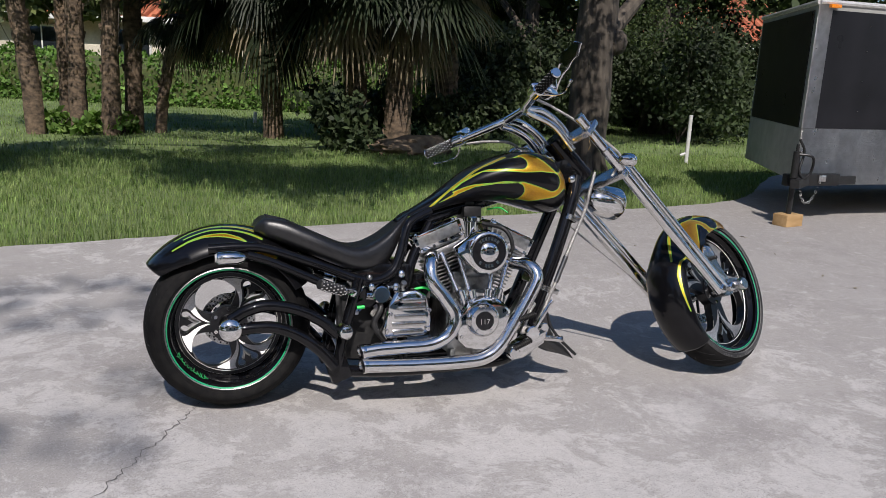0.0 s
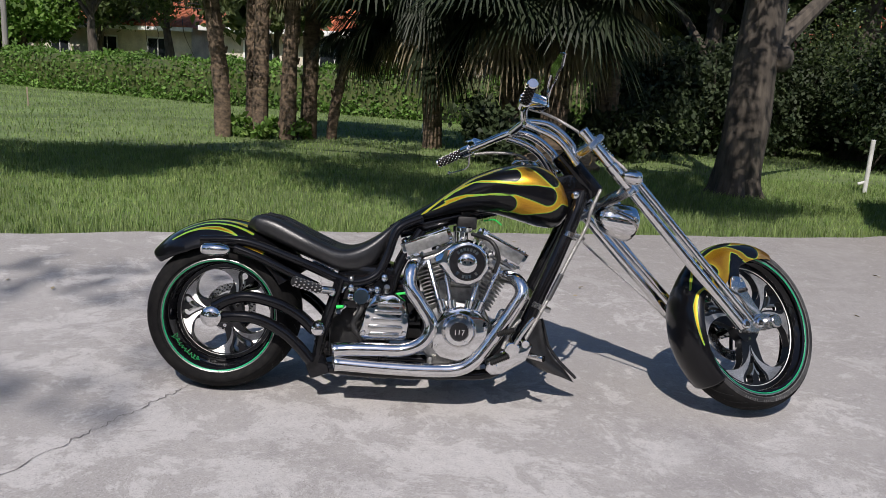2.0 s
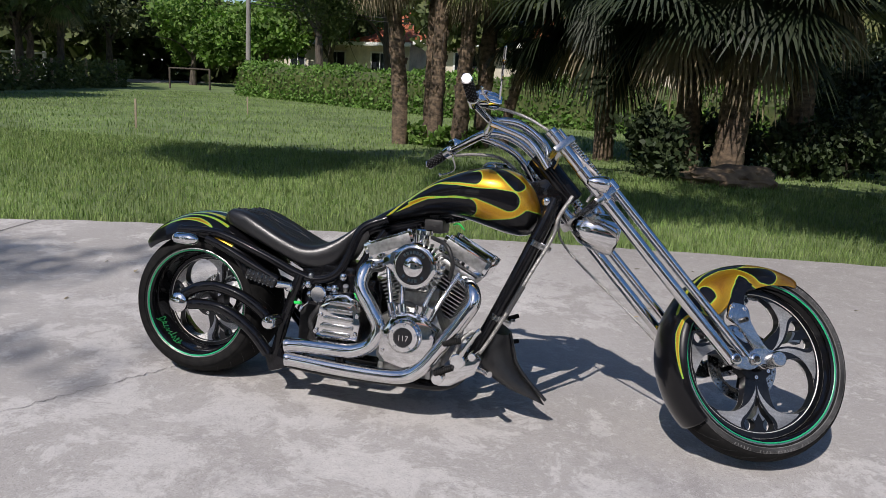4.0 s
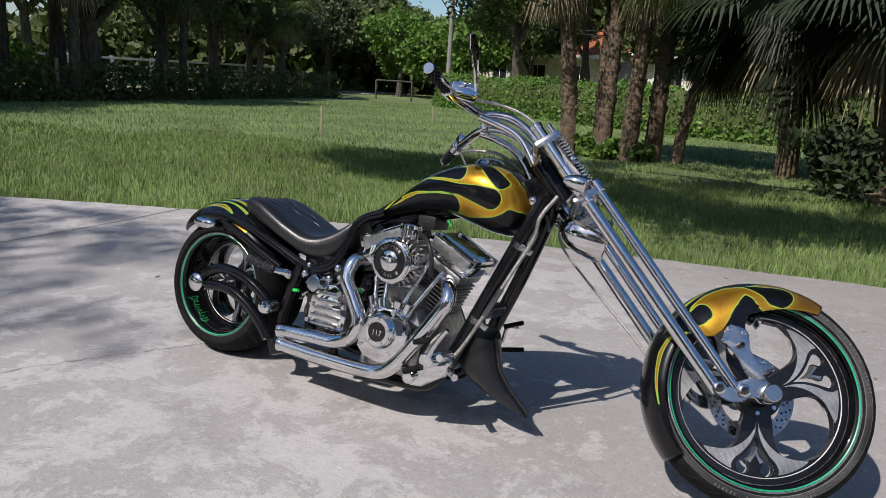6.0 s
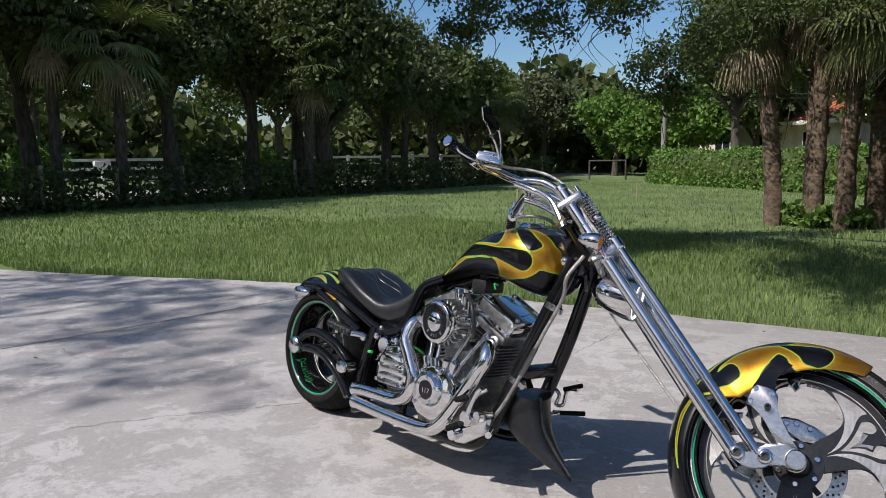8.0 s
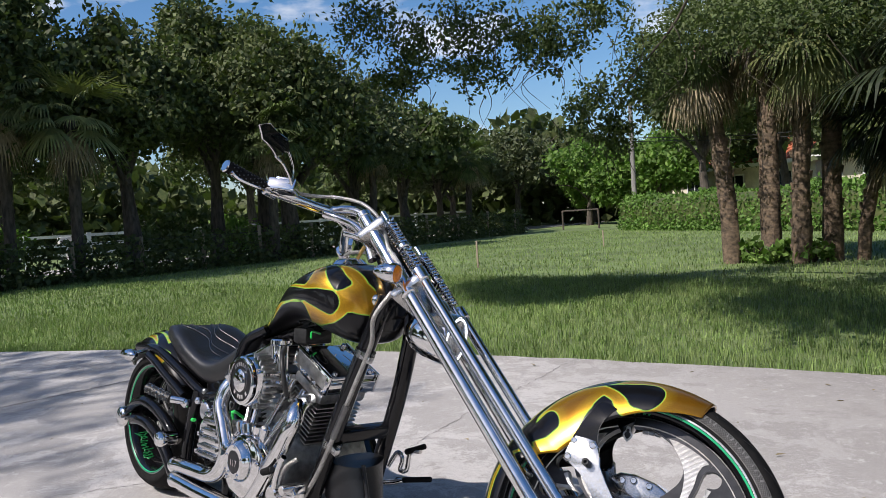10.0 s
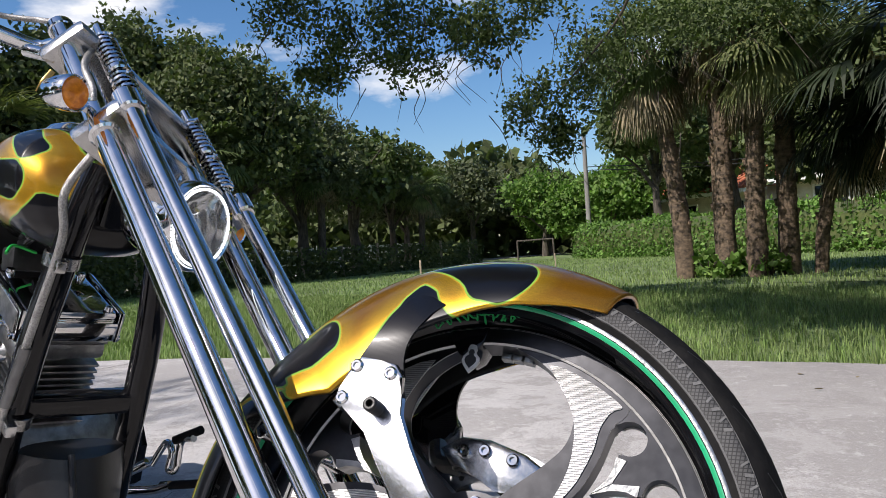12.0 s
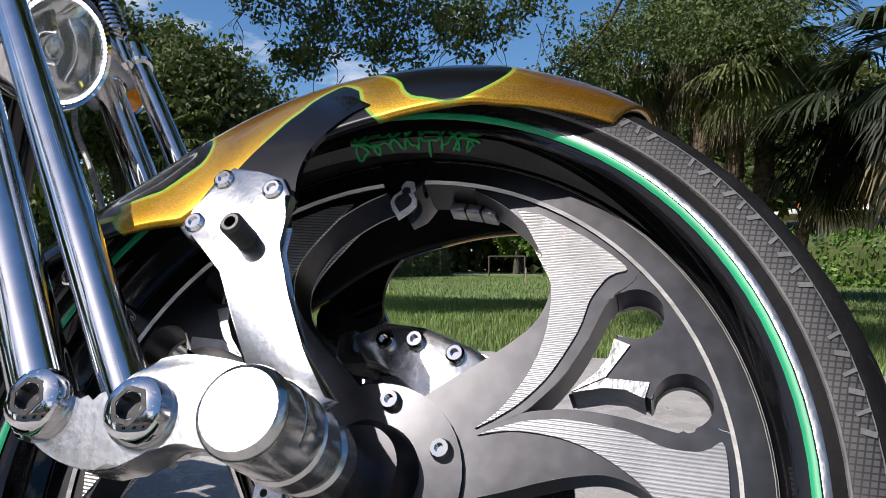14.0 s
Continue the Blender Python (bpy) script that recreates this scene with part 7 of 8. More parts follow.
# oil bag, battery box and drive side, all black
bm = new_bm()
box(bm, (0.515, 0.0, 0.41), (0.21, 0.24, 0.16), None, 0.03)
box(bm, (0.64, 0.02, 0.36), (0.13, 0.16, 0.16), None, 0.02)
part("oil_bag", bm, BLACK, bike)
bm = plate(new_bm(), [(0.50, 0.20), (0.56, 0.17), (0.84, 0.16), (0.92, 0.20), (0.94, 0.28), (0.90, 0.35), (0.60, 0.37), (0.52, 0.33)], 0.16, 0.235, 0.02)
part("primary_cover", bm, BLACK, bike, "black primary cover")
# exhausts
for pts in ([(0.700, 0.10, 0.505), (0.674, 0.165, 0.495), (0.668, 0.195, 0.435), (0.710, 0.205, 0.372), (0.746, 0.212, 0.308), (0.725, 0.215, 0.248), (0.660, 0.215, 0.216), (0.56, 0.215, 0.212), (0.48, 0.215, 0.210), (0.425, 0.215, 0.205)],
            [(1.000, 0.10, 0.475), (1.040, 0.160, 0.468), (1.058, 0.19, 0.430), (1.030, 0.20, 0.372), (0.955, 0.21, 0.255), (0.905, 0.215, 0.190), (0.850, 0.215, 0.156), (0.76, 0.215, 0.148), (0.60, 0.215, 0.150), (0.43, 0.215, 0.158)]):
    bm = tube(new_bm(), [(x, -y, z) for x, y, z in pts], 0.0245, 22, steps=10)
    pipe = part("exhaust_pipe", bm, CHROME, bike, "chrome drag pipe")
    e, d = Vector((pts[-1][0], -pts[-1][1], pts[-1][2])), (Vector((pts[-1][0], -pts[-1][1], pts[-1][2])) - Vector((pts[-2][0], -pts[-2][1], pts[-2][2]))).normalized()
    cut = (d + Vector((0, -0.55, -0.25))).normalized()             # slash-cut end, turned outwards
    bm = lathe(new_bm(), [(-0.012, 0.0247), (0.0, 0.0262), (0.010, 0.0262), (0.012, 0.0250), (0.012, 0.0228), (-0.004, 0.0222)], e, cut.lerp(d, 0.5), 28)
    part("pipe_tip", bm, CHROME, pipe, "chrome slash-cut tip")
    bm = lathe(new_bm(), [(0.004, 0.0225), (-0.010, 0.0215), (-0.012, 0)], e, cut.lerp(d, 0.5), 24)
    part("pipe_mouth", bm, SATIN, pipe, "sooty pipe mouth")
# forward controls: right brake side near, left shift side far
bm = new_bm()
plate(bm, [(0.945, 0.150), (0.965, 0.135), (1.005, 0.140), (1.085, 0.190), (1.105, 0.245), (1.090, 0.260), (1.055, 0.235), (0.99, 0.205), (0.95, 0.185)], -0.205, -0.165, 0.009)
rod(bm, (1.03, -0.155, 0.235), (1.03, -0.235, 0.235), 0.026, 20)
rod(bm, (0.965, -0.150, 0.165), (0.965, -0.225, 0.165), 0.020, 20)
rod(bm, (1.075, -0.16, 0.255), (1.075, -0.23, 0.255), 0.014, 16)
ctl = part("brake_control", bm, CHROME, bike, "chrome forward brake control")
rail("brake_lever", [(1.03, 0.225, 0.235), (1.055, 0.235, 0.285), (1.085, 0.24, 0.335), (1.098, 0.24, 0.350)], 0.008, (-1,), CHROME)
rail("reservoir_line", [(1.00, 0.20, 0.23), (1.03, 0.19, 0.30), (1.06, 0.17, 0.33)], 0.007, (-1,), BRAID)
rail("footpeg_bar", [(1.09, 0.17, 0.205), (1.125, 0.22, 0.208), (1.14, 0.235, 0.208)], 0.011, (-1,), CHROME)
for a, b in (((0.975, -0.225, 0.285), (1.035, -0.235, 0.305)), ((0.955, -0.235, 0.185), (1.02, -0.24, 0.215))):
    bm = rod(new_bm(), a, b, 0.008, 16)
    peg = part("footpeg", bm, SATIN, bike, "ribbed black footpeg")
    bm = new_bm()
    for k in range(9):
        f = 0.08 + 0.84 * k / 8
        lathe(bm, [(-0.003, 0.0075), (-0.002, 0.0105), (0.002, 0.0105), (0.003, 0.0075)], Vector(a).lerp(Vector(b), f), Vector(b) - Vector(a), 14)
    part("peg_rib", bm, RUBBER, peg)
# left-hand shift control: twin rods, curled lever, two rubber pegs sticking out forward
bm = new_bm()
tube(bm, [(0.975, 0.15, 0.202), (1.035, 0.19, 0.207), (1.085, 0.205, 0.222)], 0.009, 12)
tube(bm, [(1.015, 0.20, 0.252), (1.040, 0.215, 0.297), (1.065, 0.215, 0.282), (1.055, 0.215, 0.247), (1.085, 0.215, 0.252), (1.100, 0.215, 0.307), (1.145, 0.215, 0.317)], 0.007, 12)
tube(bm, [(0.975, 0.16, 0.232), (1.015, 0.19, 0.257)], 0.010, 12, curved=False)
part("shift_control", bm, CHROME, bike, "chrome shift control")
for a, b in (((1.090, 0.205, 0.308), (1.155, 0.225, 0.334)), ((1.055, 0.20, 0.217), (1.160, 0.25, 0.232))):
    bm = rod(new_bm(), a, b, 0.0085, 14)
    part("shift_peg", bm, RUBBER, bike, "black rubber peg")
# leather-covered chin fin between the downtubes, flaring forwards almost to the ground
bm = new_bm()
FIN = [(0.315, 1.085, 1.165, 0.088), (0.262, 1.045, 1.178, 0.096), (0.212, 1.035, 1.194, 0.090), (0.168, 1.072, 1.224, 0.076), (0.134, 1.115, 1.262, 0.056), (0.106, 1.165, 1.285, 0.038), (0.082, 1.255, 1.303, 0.015)]
rows = []
for z, x0, x1, w in FIN:
    ring = []
    for k in range(24):
        a = 2 * math.pi * k / 24
        cx_, sy_ = math.copysign(abs(math.cos(a)) ** 0.8, math.cos(a)), math.copysign(abs(math.sin(a)) ** 0.8, math.sin(a))
        ring.append(bm.verts.new(((x0 + x1) / 2 + (x1 - x0) / 2 * cx_, w * sy_ * (1 - 0.45 * max(0, cx_)), z - 0.012 * cx_)))
    rows.append(ring)
for a, b in zip(rows, rows[1:]):
    for k in range(24):
        bm.faces.new((a[k], a[(k + 1) % 24], b[(k + 1) % 24], b[k]))
bm.faces.new(rows[0][::-1])
bm.faces.new(rows[-1])
bmesh.ops.subdivide_edges(bm, edges=[e for e in bm.edges], cuts=1, smooth=0.6)
fin = part("chin_fin", bm, LEATHER, bike, "black leather-covered chin fin", sharp=50)
bm = tube(new_bm(), [(1.163, -0.02, 0.312), (1.180, -0.02, 0.255), (1.196, -0.02, 0.208), (1.240, -0.015, 0.152), (1.306, -0.01, 0.090)], 0.006, 10)
part("fin_piping", bm, LEATHER, fin)
# kickstand on the left
bm = new_bm()
tube(bm, [(0.72, 0.13, 0.115), (0.70, 0.22, 0.07), (0.685, 0.285, 0.045)], 0.012, 12)
box(bm, (0.684, 0.292, 0.036), (0.05, 0.035, 0.008), Euler((radians(6), 0, 0)).to_matrix(), 0.003)
part("kickstand", bm, CHROME, bike)

# --- fork, steered ---
for s in (-1, 1):
    bm = rod(new_bm(), along_fork(-0.045, 0.018, s * 0.150), along_fork(0.872, 0.018, s * 0.141), 0.0185, 28)
    rod(bm, along_fork(-0.060, 0.018, s * 0.150), along_fork(-0.040, 0.018, s * 0.150), 0.0205, 28)
    rod(bm, along_fork(0.10, 0.018, s * 0.150), along_fork(0.235, 0.018, s * 0.151), 0.0222, 28)
    part("rear_fork_leg", bm, CHROME, bike, "long chrome fork tube", xf=STEER)
    bm = rod(new_bm(), along_fork(0.20, 0.066, s * 0.150), along_fork(0.900, 0.066, s * 0.141), 0.0138, 24)
    rod(bm, along_fork(0.185, 0.066, s * 0.150), along_fork(0.225, 0.066, s * 0.150), 0.020, 24)
    part("front_fork_leg", bm, CHROME, bike, "slim chrome fork tube", xf=STEER)
    # springs over the front legs
    for d0, d1, turns in ((-0.015, 0.075, 8), (0.095, 0.185, 8)):
        bm = new_bm()
        pts = []
        for k in range(turns * 10 + 1):
            a = 2 * math.pi * k / 10
            c = along_fork(d0 + (d1 - d0) * k / (turns * 10), 0.062, s * 0.118)
            pts.append(c + AHEAD * (0.016 * math.cos(a)) + Vector((0, 0.016 * math.sin(a), 0)))
        tube(bm, pts, 0.0036, 6, curved=False)
        part("fork_spring", bm, CHROME, bike, "chrome coil spring", xf=STEER)
    bm = rod(new_bm(), along_fork(-0.05, 0.062, s * 0.118), along_fork(0.25, 0.062, s * 0.118), 0.008, 14)
    rod(bm, along_fork(0.078, 0.062, s * 0.118), along_fork(0.092, 0.062, s * 0.118), 0.019, 18)
    part("spring_rod", bm, CHROME, bike, xf=STEER)
    # rocker at the fork's foot: two bolts and the long axle cap
    a, b = (1.834, 0.291), (1.900, 0.298)
    outline = [(1.812, 0.292), (1.813, 0.302), (1.822, 0.3075), (1.837, 0.3045), (1.848, 0.2998), (1.861, 0.2977), (1.873, 0.3025), (1.880, 0.3125), (1.891, 0.3255), (1.910, 0.3333), (1.932, 0.3353), (1.955, 0.334), (1.985, 0.328), (1.996, 0.307), (1.985, 0.288), (1.965, 0.281), (1.938, 0.290), (1.921, 0.2878), (1.909, 0.2768), (1.892, 0.2658), (1.870, 0.263), (1.848, 0.2668), (1.829, 0.275), (1.817, 0.283)]
    bm = plate(new_bm(), [(v.x, v.y) for v in smooth_path([(x, z, 0) for x, z in outline + outline[:1]], 3)][:-1], s * 0.128, s * 0.154, 0.003)
    rk = part("rocker", bm, POLISHED, bike, "polished fork rocker", xf=STEER)
    for x, z in (a, b):
        bm = lathe(new_bm(), [(0, 0.019), (0.004, 0.0195), (0.010, 0.017), (0.013, 0.012), (0.013, 0.0075), (0.006, 0.0075), (0.006, 0)], (x, s * 0.154, z), (0, s, 0), 24)
        rb = part("rocker_bolt", bm, CHROME, rk, xf=STEER)
        # black liner: the darkness of the bolt's recess put into its colour
        part("bolt_socket", lathe(new_bm(), [(0.0065, 0), (0.0065, 0.0085), (0.0134, 0.0085), (0.0134, 0.0115)], (x, s * 0.154, z), (0, s, 0), 6), SATIN, rb, "dark hexagon socket", xf=STEER)
    bm = lathe(new_bm(), [(-0.120, 0), (-0.120, 0.020), (-0.07, 0.020), (-0.07, 0.0245), (-0.055, 0.0245), (-0.053, 0.022), (-0.040, 0.022), (-0.038, 0.0265), (-0.020, 0.0265), (-0.018, 0.0245), (0.024, 0.025), (0.028, 0.0235), (0.030, 0.021), (0.030, 0)], (1.970, s * 0.148, 0.306), (0, s, 0), 36)
    part("axle_cap", bm, POLISHED, bike, "polished axle sleeve", xf=STEER)
    # fender bracket with three button bolts and a stud
    bm = plate(new_bm(), [(1.830, 0.430), (1.836, 0.445), (1.842, 0.470), (1.852, 0.483), (1.875, 0.480), (1.895, 0.478), (1.906, 0.465), (1.905, 0.445), (1.908, 0.425), (1.928, 0.391), (1.955, 0.360), (1.985, 0.335), (1.950, 0.310), (1.925, 0.335), (1.900, 0.372), (1.880, 0.405), (1.862, 0.418), (1.842, 0.422)], s * 0.100, s * 0.112, 0.004)
    fb = part("fender_bracket", bm, POLISHED, bike, "polished fender bracket", xf=STEER)
    for x, z in ((1.850, 0.471), (1.891, 0.467), (1.842, 0.435)):
        part("button_bolt", lathe(new_bm(), [(0, 0.0075), (0.0012, 0.0075), (0.0028, 0.0055), (0.0028, 0.0035), (0.001, 0.0035), (0.001, 0)], (x, s * 0.112, z), (0, s, 0), 16), CHROME, fb, xf=STEER)
    bm = lathe(new_bm(), [(0, 0.008), (0.020, 0.008), (0.022, 0.006), (0.022, 0.004), (0.012, 0.004), (0.012, 0)], (1.886, s * 0.112, 0.428), (0, s, 0), 16)
    part("stud", bm, SATIN, fb, xf=STEER)
bm = new_bm()
rod(bm, along_fork(0.735, 0.03, -0.10), along_fork(0.735, 0.03, 0.10), 0.008, 14)
part("fork_tie_bar", bm, CHROME, bike, xf=STEER)
# triple trees
for d0, fw in ((0.005, 0.0), (0.215, 0.0)):
    bm = new_bm()
    R = Matrix.Rotation(-RAKE, 3, "Y")
    box(bm, along_fork(d0, 0.02), (0.085, 0.345, 0.026), R, 0.010)
    part("triple_tree", bm, POLISHED, bike, "polished triple tree", xf=STEER)
bm = new_bm()
tube(bm, [along_fork(0.03, -0.02, -0.15), along_fork(0.042, -0.038, -0.152), along_fork(0.048, -0.055, -0.147)], 0.0045, 8, flat=0.3)
part("tree_strap", bm, BRASS, bike, "brass-coloured strap", xf=STEER)
# headlight
HC, HD = Vector((1.442, 0, 0.686)), Vector((0.97, 0, -0.12)).normalized()
bm = lathe(new_bm(), [(-0.115, 0), (-0.112, 0.012), (-0.100, 0.030), (-0.075, 0.050), (-0.040, 0.061), (0.0, 0.067), (0.025, 0.069), (0.034, 0.068), (0.038, 0.065), (0.036, 0.062)], HC, HD, 40)
hl = part("headlight", bm, CHROME, bike, "chrome bullet headlight with lit ring", xf=STEER)
bm = lathe(new_bm(), [(0.030, 0), (0.034, 0.03), (0.0345, 0.062)], HC, HD, 40)
part("headlight_glass", bm, GLASS, hl, xf=STEER)
bm = lathe(new_bm(), [(-0.03, 0), (-0.02, 0.022), (0.005, 0.043), (0.026, 0.058)], HC, HD, 36)
part("reflector", bm, CHROME, hl, xf=STEER)
bm = ball(new_bm(), HC + HD * 0.01, 0.016, 12)
part("bulb", bm, GLASS, hl, xf=STEER)
bm = new_bm()
side = HD.orthogonal().normalized()
over = HD.cross(side)
for k in range(72):
    ball(bm, HC + HD * 0.0365 + (side * math.cos(k * math.tau / 72) + over * math.sin(k * math.tau / 72)) * 0.0575, 0.0026, 6)
tagged(part("led_ring", bm, HALO, hl, "ring of glowing white lamps", xf=STEER), kind="stuff")
bm = new_bm()
tube(bm, [along_fork(0.235, 0.03), (1.412, 0, 0.774), (1.436, 0, 0.750)], 0.015, 12)
part("headlight_mount", bm, CHROME, hl, xf=STEER)
# front signals beside the fork
for s in (-1, 1):
    c = Vector((1.352, s * 0.205, 0.778))
    bm = lathe(new_bm(), [(-0.045, 0), (-0.042, 0.010), (-0.025, 0.020), (0.0, 0.0255), (0.018, 0.026), (0.022, 0.024), (0.020, 0.021)], c, (0.99, 0, -0.06), 28)
    fs = part("front_signal", bm, CHROME, bike, "chrome bullet turn signal", xf=STEER)
    bm = lathe(new_bm(), [(0.016, 0.0225), (0.022, 0.020), (0.026, 0.010), (0.027, 0)], c, (0.99, 0, -0.06), 28)
    part("amber_lens", bm, AMBER, fs, "amber lens", xf=STEER)
    bm = rod(new_bm(), c, (1.345, s * 0.15, 0.785), 0.009)
    part("signal_stem", bm, CHROME, fs, xf=STEER)
# handlebars with risers, controls, studded grips
for s in (-1, 1):
    bm = tube(new_bm(), [along_fork(0.02, -0.018, s * 0.056), (1.212, s * 0.056, 0.932), (1.165, s * 0.057, 0.978), (1.11, s * 0.057, 1.004), (1.06, s * 0.052, 1.008), (1.026, s * 0.052, 1.003), (1.004, s * 0.074, 0.998), (0.965, s * 0.140, 0.989), (0.918, s * 0.228, 0.980), (0.876, s * 0.345, 0.977)], 0.0145, 18)
    part("handlebar", bm, CHROME, bike, "chrome handlebar", xf=STEER)
    bm = tube(new_bm(), [along_fork(0.03, -0.035, s * 0.075), (1.165, s * 0.070, 0.925), (1.12, s * 0.066, 0.958), (1.06, s * 0.062, 0.977), (1.012, s * 0.066, 0.987)], 0.0125, 16)
    part("riser", bm, CHROME, bike, "chrome riser", xf=STEER)
    g0, g1 = Vector((0.914, s * 0.238, 0.980)), Vector((0.873, s * 0.354, 0.977))
    d = (g1 - g0).normalized()
    bm = rod(new_bm(), g0, g1, 0.0165, 20)
    grip = part("grip", bm, RUBBER, bike, "black grip with chrome studs", xf=STEER)
    bm = rod(new_bm(), g1, g1 + d * 0.006, 0.0180, 20)
    part("grip_end", bm, CHROME, grip, xf=STEER)
    bm = new_bm()
    u = d.orthogonal().normalized()
    v = d.cross(u)
    for i in range(10):
        for k in range(9):
            a = radians(40 * k + 20 * (i % 2))
            ball(bm, g0.lerp(g1, 0.08 + 0.09 * i) + (u * math.cos(a) + v * math.sin(a)) * 0.0163, 0.0024, 6)
    tagged(part("grip_stud", bm, SPRING, grip, xf=STEER), kind="stuff")
    c = Vector((0.920, s * 0.224, 0.981))
    bm = rod(new_bm(), c - d * 0.03, c + d * 0.012, 0.0205, 18)
    box(bm, c + Vector((0.012, 0, 0.020)) - d * 0.03, (0.050, 0.045, 0.032), Euler((0, 0, -s * radians(70))).to_matrix(), 0.006)
    part("hand_control", bm, CHROME, bike, "chrome hand control", xf=STEER)
    bm = tube(new_bm(), [c + Vector((0.018, 0, -0.012)), c + d * 0.05 + Vector((0.055, s * 0.02, -0.034)), c + d * 0.11 + Vector((0.045, s * 0.02, -0.036)), c + d * 0.135 + Vector((0.042, s * 0.02, -0.030))], 0.0036, 10, flat=0.7)
    ball(bm, c + d * 0.135 + Vector((0.042, s * 0.02, -0.030)), 0.006, 8)
    part("hand_lever", bm, CHROME, bike, "chrome lever", xf=STEER)
bm = new_bm()                                               # master cylinder that carries the mirror
box(bm, Vector((0.965, -0.218, 0.990)), (0.082, 0.050, 0.034), Euler((0, 0, radians(12))).to_matrix(), 0.006)
box(bm, Vector((0.972, -0.216, 1.009)), (0.060, 0.040, 0.008), Euler((0, 0, radians(12))).to_matrix(), 0.002)
part("master_cylinder", bm, CHROME, bike, "chrome brake master cylinder", xf=STEER)
bm = rod(new_bm(), (1.024, -0.055, 1.003), (1.024, 0.055, 1.003), 0.0145, 16)
part("bar_brace", bm, CHROME, bike, xf=STEER)
rail("clutch_cable", [(0.945, 0.20, 0.965), (1.01, 0.14, 0.955), (1.10, 0.11, 0.940), (1.20, 0.12, 0.87), (1.26, 0.09, 0.80), (1.30, 0.06, 0.70)], 0.0055, (1,), BRAID, "braided steel cable", xf=STEER)
rail("throttle_cable", [(0.950, 0.21, 0.985), (1.00, 0.13, 1.012), (1.06, 0.09, 1.030), (1.14, 0.08, 1.018), (1.23, 0.11, 0.955), (1.30, 0.16, 0.865), (1.36, 0.17, 0.80), (1.335, 0.13, 0.74)], 0.005, (-1,), BRAID, "braided steel cable", xf=STEER)
rail("front_brake_hose", [(1.33, 0.15, 0.77), (1.345, 0.165, 0.70), (1.42, 0.17, 0.62), (1.62, 0.12, 0.43), (1.75, 0.10, 0.30)], 0.004, (1,), BRAID, "braided steel hose", xf=STEER)
# mirror: a bat-wing blade on a curved stem, right-hand bar
mc = Vector((0.985, -0.325, 1.068))
WING = [(-0.082, 0.037), (-0.060, 0.046), (-0.039, 0.051), (-0.009, 0.033), (0.017, 0.026), (0.039, 0.020), (0.045, 0.003), (0.050, -0.017), (0.026, -0.020), (0.019, -0.035), (-0.004, -0.042), (-0.021, -0.024), (-0.043, -0.010), (-0.064, -0.003), (-0.070, 0.014)]
MM = STEER @ Matrix.Translation(mc) @ Euler((radians(0), radians(-18), radians(80)), "XYZ").to_matrix().to_4x4() @ Matrix.Scale(0.86, 4)
bm = plate(new_bm(), [(x, z) for x, z in WING], -0.004, 0.004, 0.0015)
mir = part("mirror", bm, MIRROR, bike, "black bat-wing mirror", xf=MM)
bm = new_bm()
tube(bm, [(x, -0.002, z) for x, z in WING] + [(WING[0][0], -0.002, WING[0][1])], 0.0022, 6, curved=False)
part("mirror_rim", bm, CHROME, mir, xf=MM)
bm = plate(new_bm(), [(x * 0.9, z * 0.9) for x, z in WING], 0.0042, 0.0050, 0.0)
part("mirror_glass", bm, CHROME, mir, "mirror glass", xf=MM)
for pts in ([(0.050, 0, -0.017), (0.069, 0, -0.048), (0.077, 0, -0.078), (0.077, 0, -0.122)], [(-0.004, 0, -0.042), (0.026, 0, -0.058), (0.056, 0, -0.088), (0.077, 0, -0.122)]):
    part("mirror_stem", tube(new_bm(), pts, 0.0042, 10), CHROME, mir, xf=MM)
# --- front fender ---
K = math.pi / 180 * 0.328


def fs_(deg, w, r):
    return ((deg - 65) * K, w, r)


FRONT_GOLD = [
    [fs_(60, 0.070, 0.085), fs_(75, 0.070, 0.076), fs_(88, 0.075, 0.068), fs_(97, 0.085, 0.049), fs_(103, 0.074, 0.026), fs_(109, 0.064, 0.014), fs_(118, 0.070, 0.031), fs_(128, 0.080, 0.042), fs_(137, 0.092, 0.044), fs_(145, 0.112, 0.030), fs_(151, 0.126, 0.010)],
    [fs_(104, 0.018, 0.002), fs_(120, 0.012, 0.003), fs_(140, 0.030, 0.004), fs_(160, 0.055, 0.003)],
    [fs_(150, 0.118, 0.002), fs_(160, 0.092, 0.005), fs_(172, 0.084, 0.008), fs_(186, 0.090, 0.005), fs_(200, 0.100, 0.002)],
]
FRONT_DARK = [
    [fs_(88.5, 0.092, 0.037), fs_(93, 0.088, 0.033), fs_(99, 0.072, 0.018), fs_(109, 0.048, 0.001)],
    [fs_(136, 0.078, 0.022), fs_(141, 0.080, 0.021), fs_(147, 0.086, 0.014), fs_(154, 0.098, 0.002)],
]


def side_depth(deg):
    return float(np.interp(deg, [62, 80, 100, 118, 130, 142, 152, 162, 226], [0.044, 0.076, 0.100, 0.114, 0.124, 0.124, 0.090, 0.058, 0.046]))


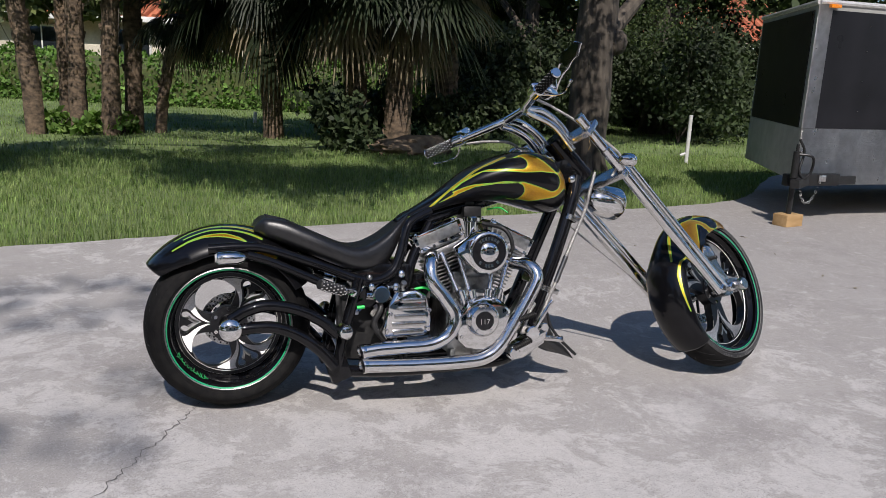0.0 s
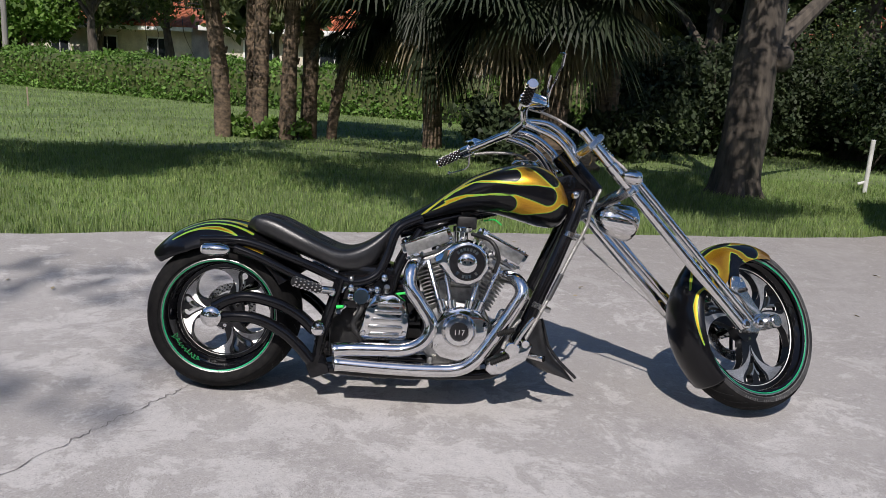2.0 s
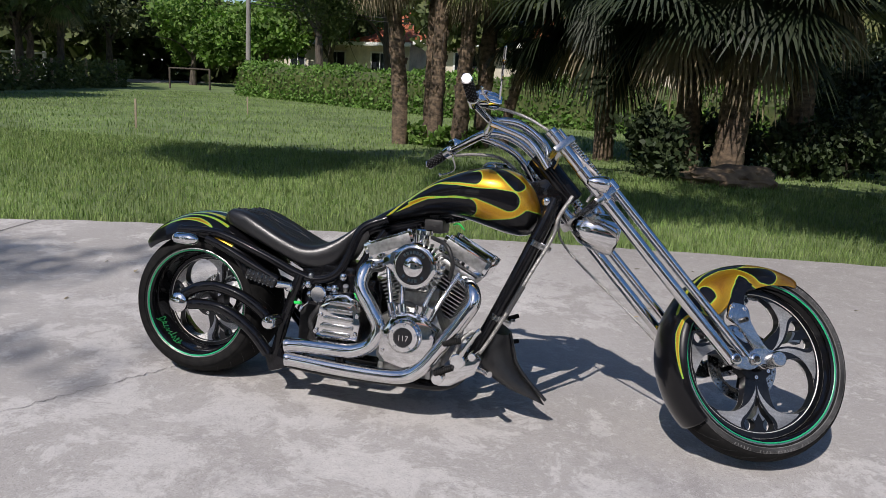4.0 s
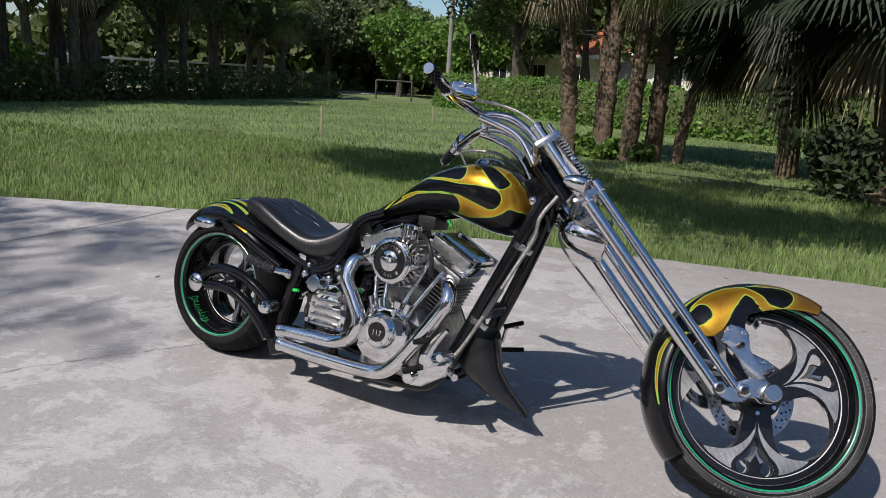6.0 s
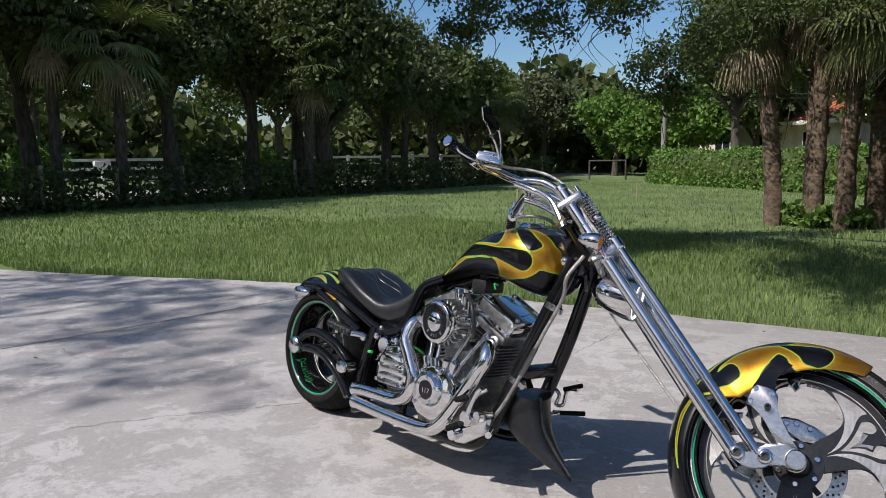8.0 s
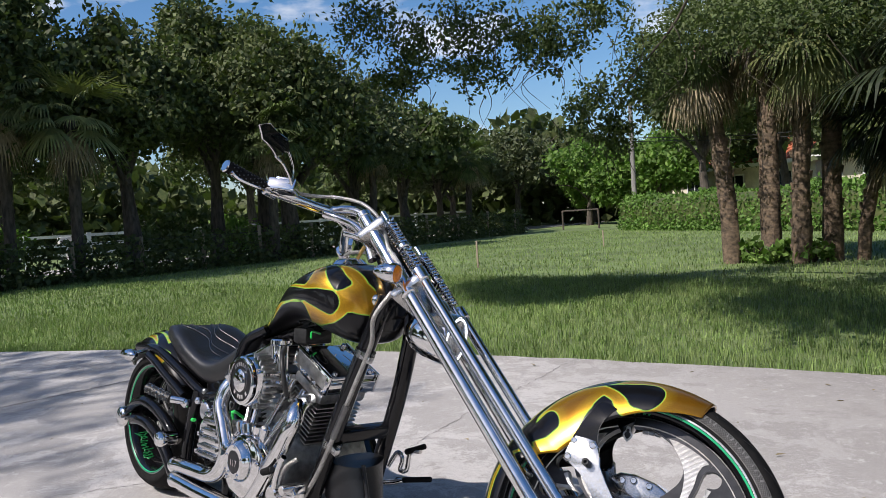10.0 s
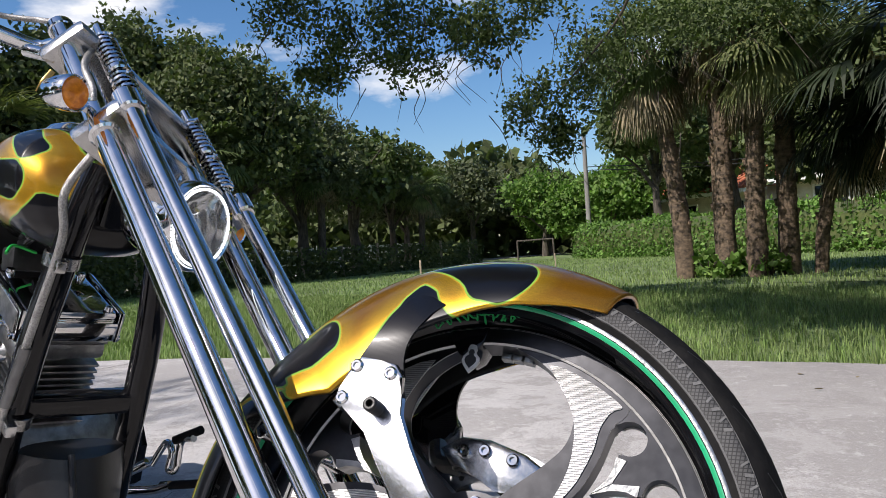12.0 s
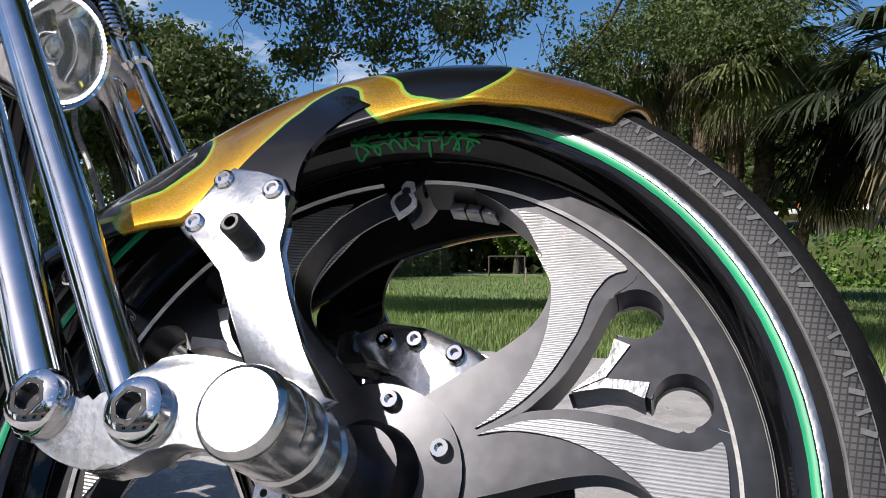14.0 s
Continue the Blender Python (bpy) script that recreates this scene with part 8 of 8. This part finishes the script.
fender("front_fender", FX, FZ, 0.333, 0.096, side_depth, 65, 226, FRONT_GOLD, FRONT_DARK, STEER, "black front fender with gold flames", taper=lambda f: (0.72 + 0.28 * min(1, f / 0.12) ** 0.7) * (1.0 if f < 0.75 else 1.0 - 0.12 * (f - 0.75) / 0.25))
for s in (-1, 1):
    front_edge = [(v.x, v.y) for v in smooth_path([(1.930, 0.556, 0), (1.918, 0.546, 0), (1.906, 0.529, 0), (1.898, 0.513, 0), (1.8955, 0.498, 0), (1.897, 0.482, 0), (1.903, 0.463, 0)], 6)]
    lower = [(v.x, v.y) for v in smooth_path([(1.896, 0.456, 0), (1.884, 0.440, 0), (1.862, 0.436, 0), (1.846, 0.442, 0), (1.838, 0.462, 0), (1.846, 0.489, 0), (1.860, 0.519, 0), (1.873, 0.542, 0), (1.888, 0.566, 0), (1.910, 0.566, 0)], 5)]
    bm = plate(new_bm(), front_edge + lower, s * 0.0935, s * 0.0985, 0.002)
    bmesh.ops.triangulate(bm, faces=bm.faces)
    for v in bm.verts:                                      # the panel follows the rounded side of the fender
        c_ = 1 - min(1.0, max(0.0, (0.333 - math.hypot(v.co.x - FX, v.co.z - FZ)) / 0.115))
        v.co.y -= s * 0.096 * (1 - math.sqrt(1 - c_ * c_))
    part("fender_skirt", bm, BLACK, bike, "black fender side panel", xf=STEER)
# brake caliper and its arm
bm = plate(new_bm(), [(1.905, 0.425), (1.930, 0.442), (1.965, 0.443), (2.010, 0.432), (2.045, 0.412), (2.055, 0.395), (2.040, 0.382), (2.010, 0.378), (1.985, 0.392), (1.955, 0.398), (1.925, 0.402)], 0.036, 0.095, 0.008)
cal = part("brake_caliper", bm, POLISHED, bike, "polished brake caliper", xf=STEER)
for x, z in ((1.938, 0.424), (1.963, 0.428), (1.998, 0.422), (2.038, 0.402)):
    part("caliper_bolt", lathe(new_bm(), [(0, 0.0075), (0.004, 0.0075), (0.006, 0.006), (0.006, 0.0035), (0.002, 0.0035), (0.002, 0)], (x, 0.036, z), (0, -1, 0), 14), CHROME, cal, xf=STEER)
bm = new_bm()
tube(bm, [(1.885, 0.085, 0.435), (1.90, 0.07, 0.41), (1.93, 0.06, 0.41)], 0.012, 10)
tube(bm, [(1.83, 0.09, 0.36), (1.87, 0.085, 0.395), (1.90, 0.08, 0.405)], 0.009, 10)
part("caliper_arm", bm, CAST, cal, xf=STEER)
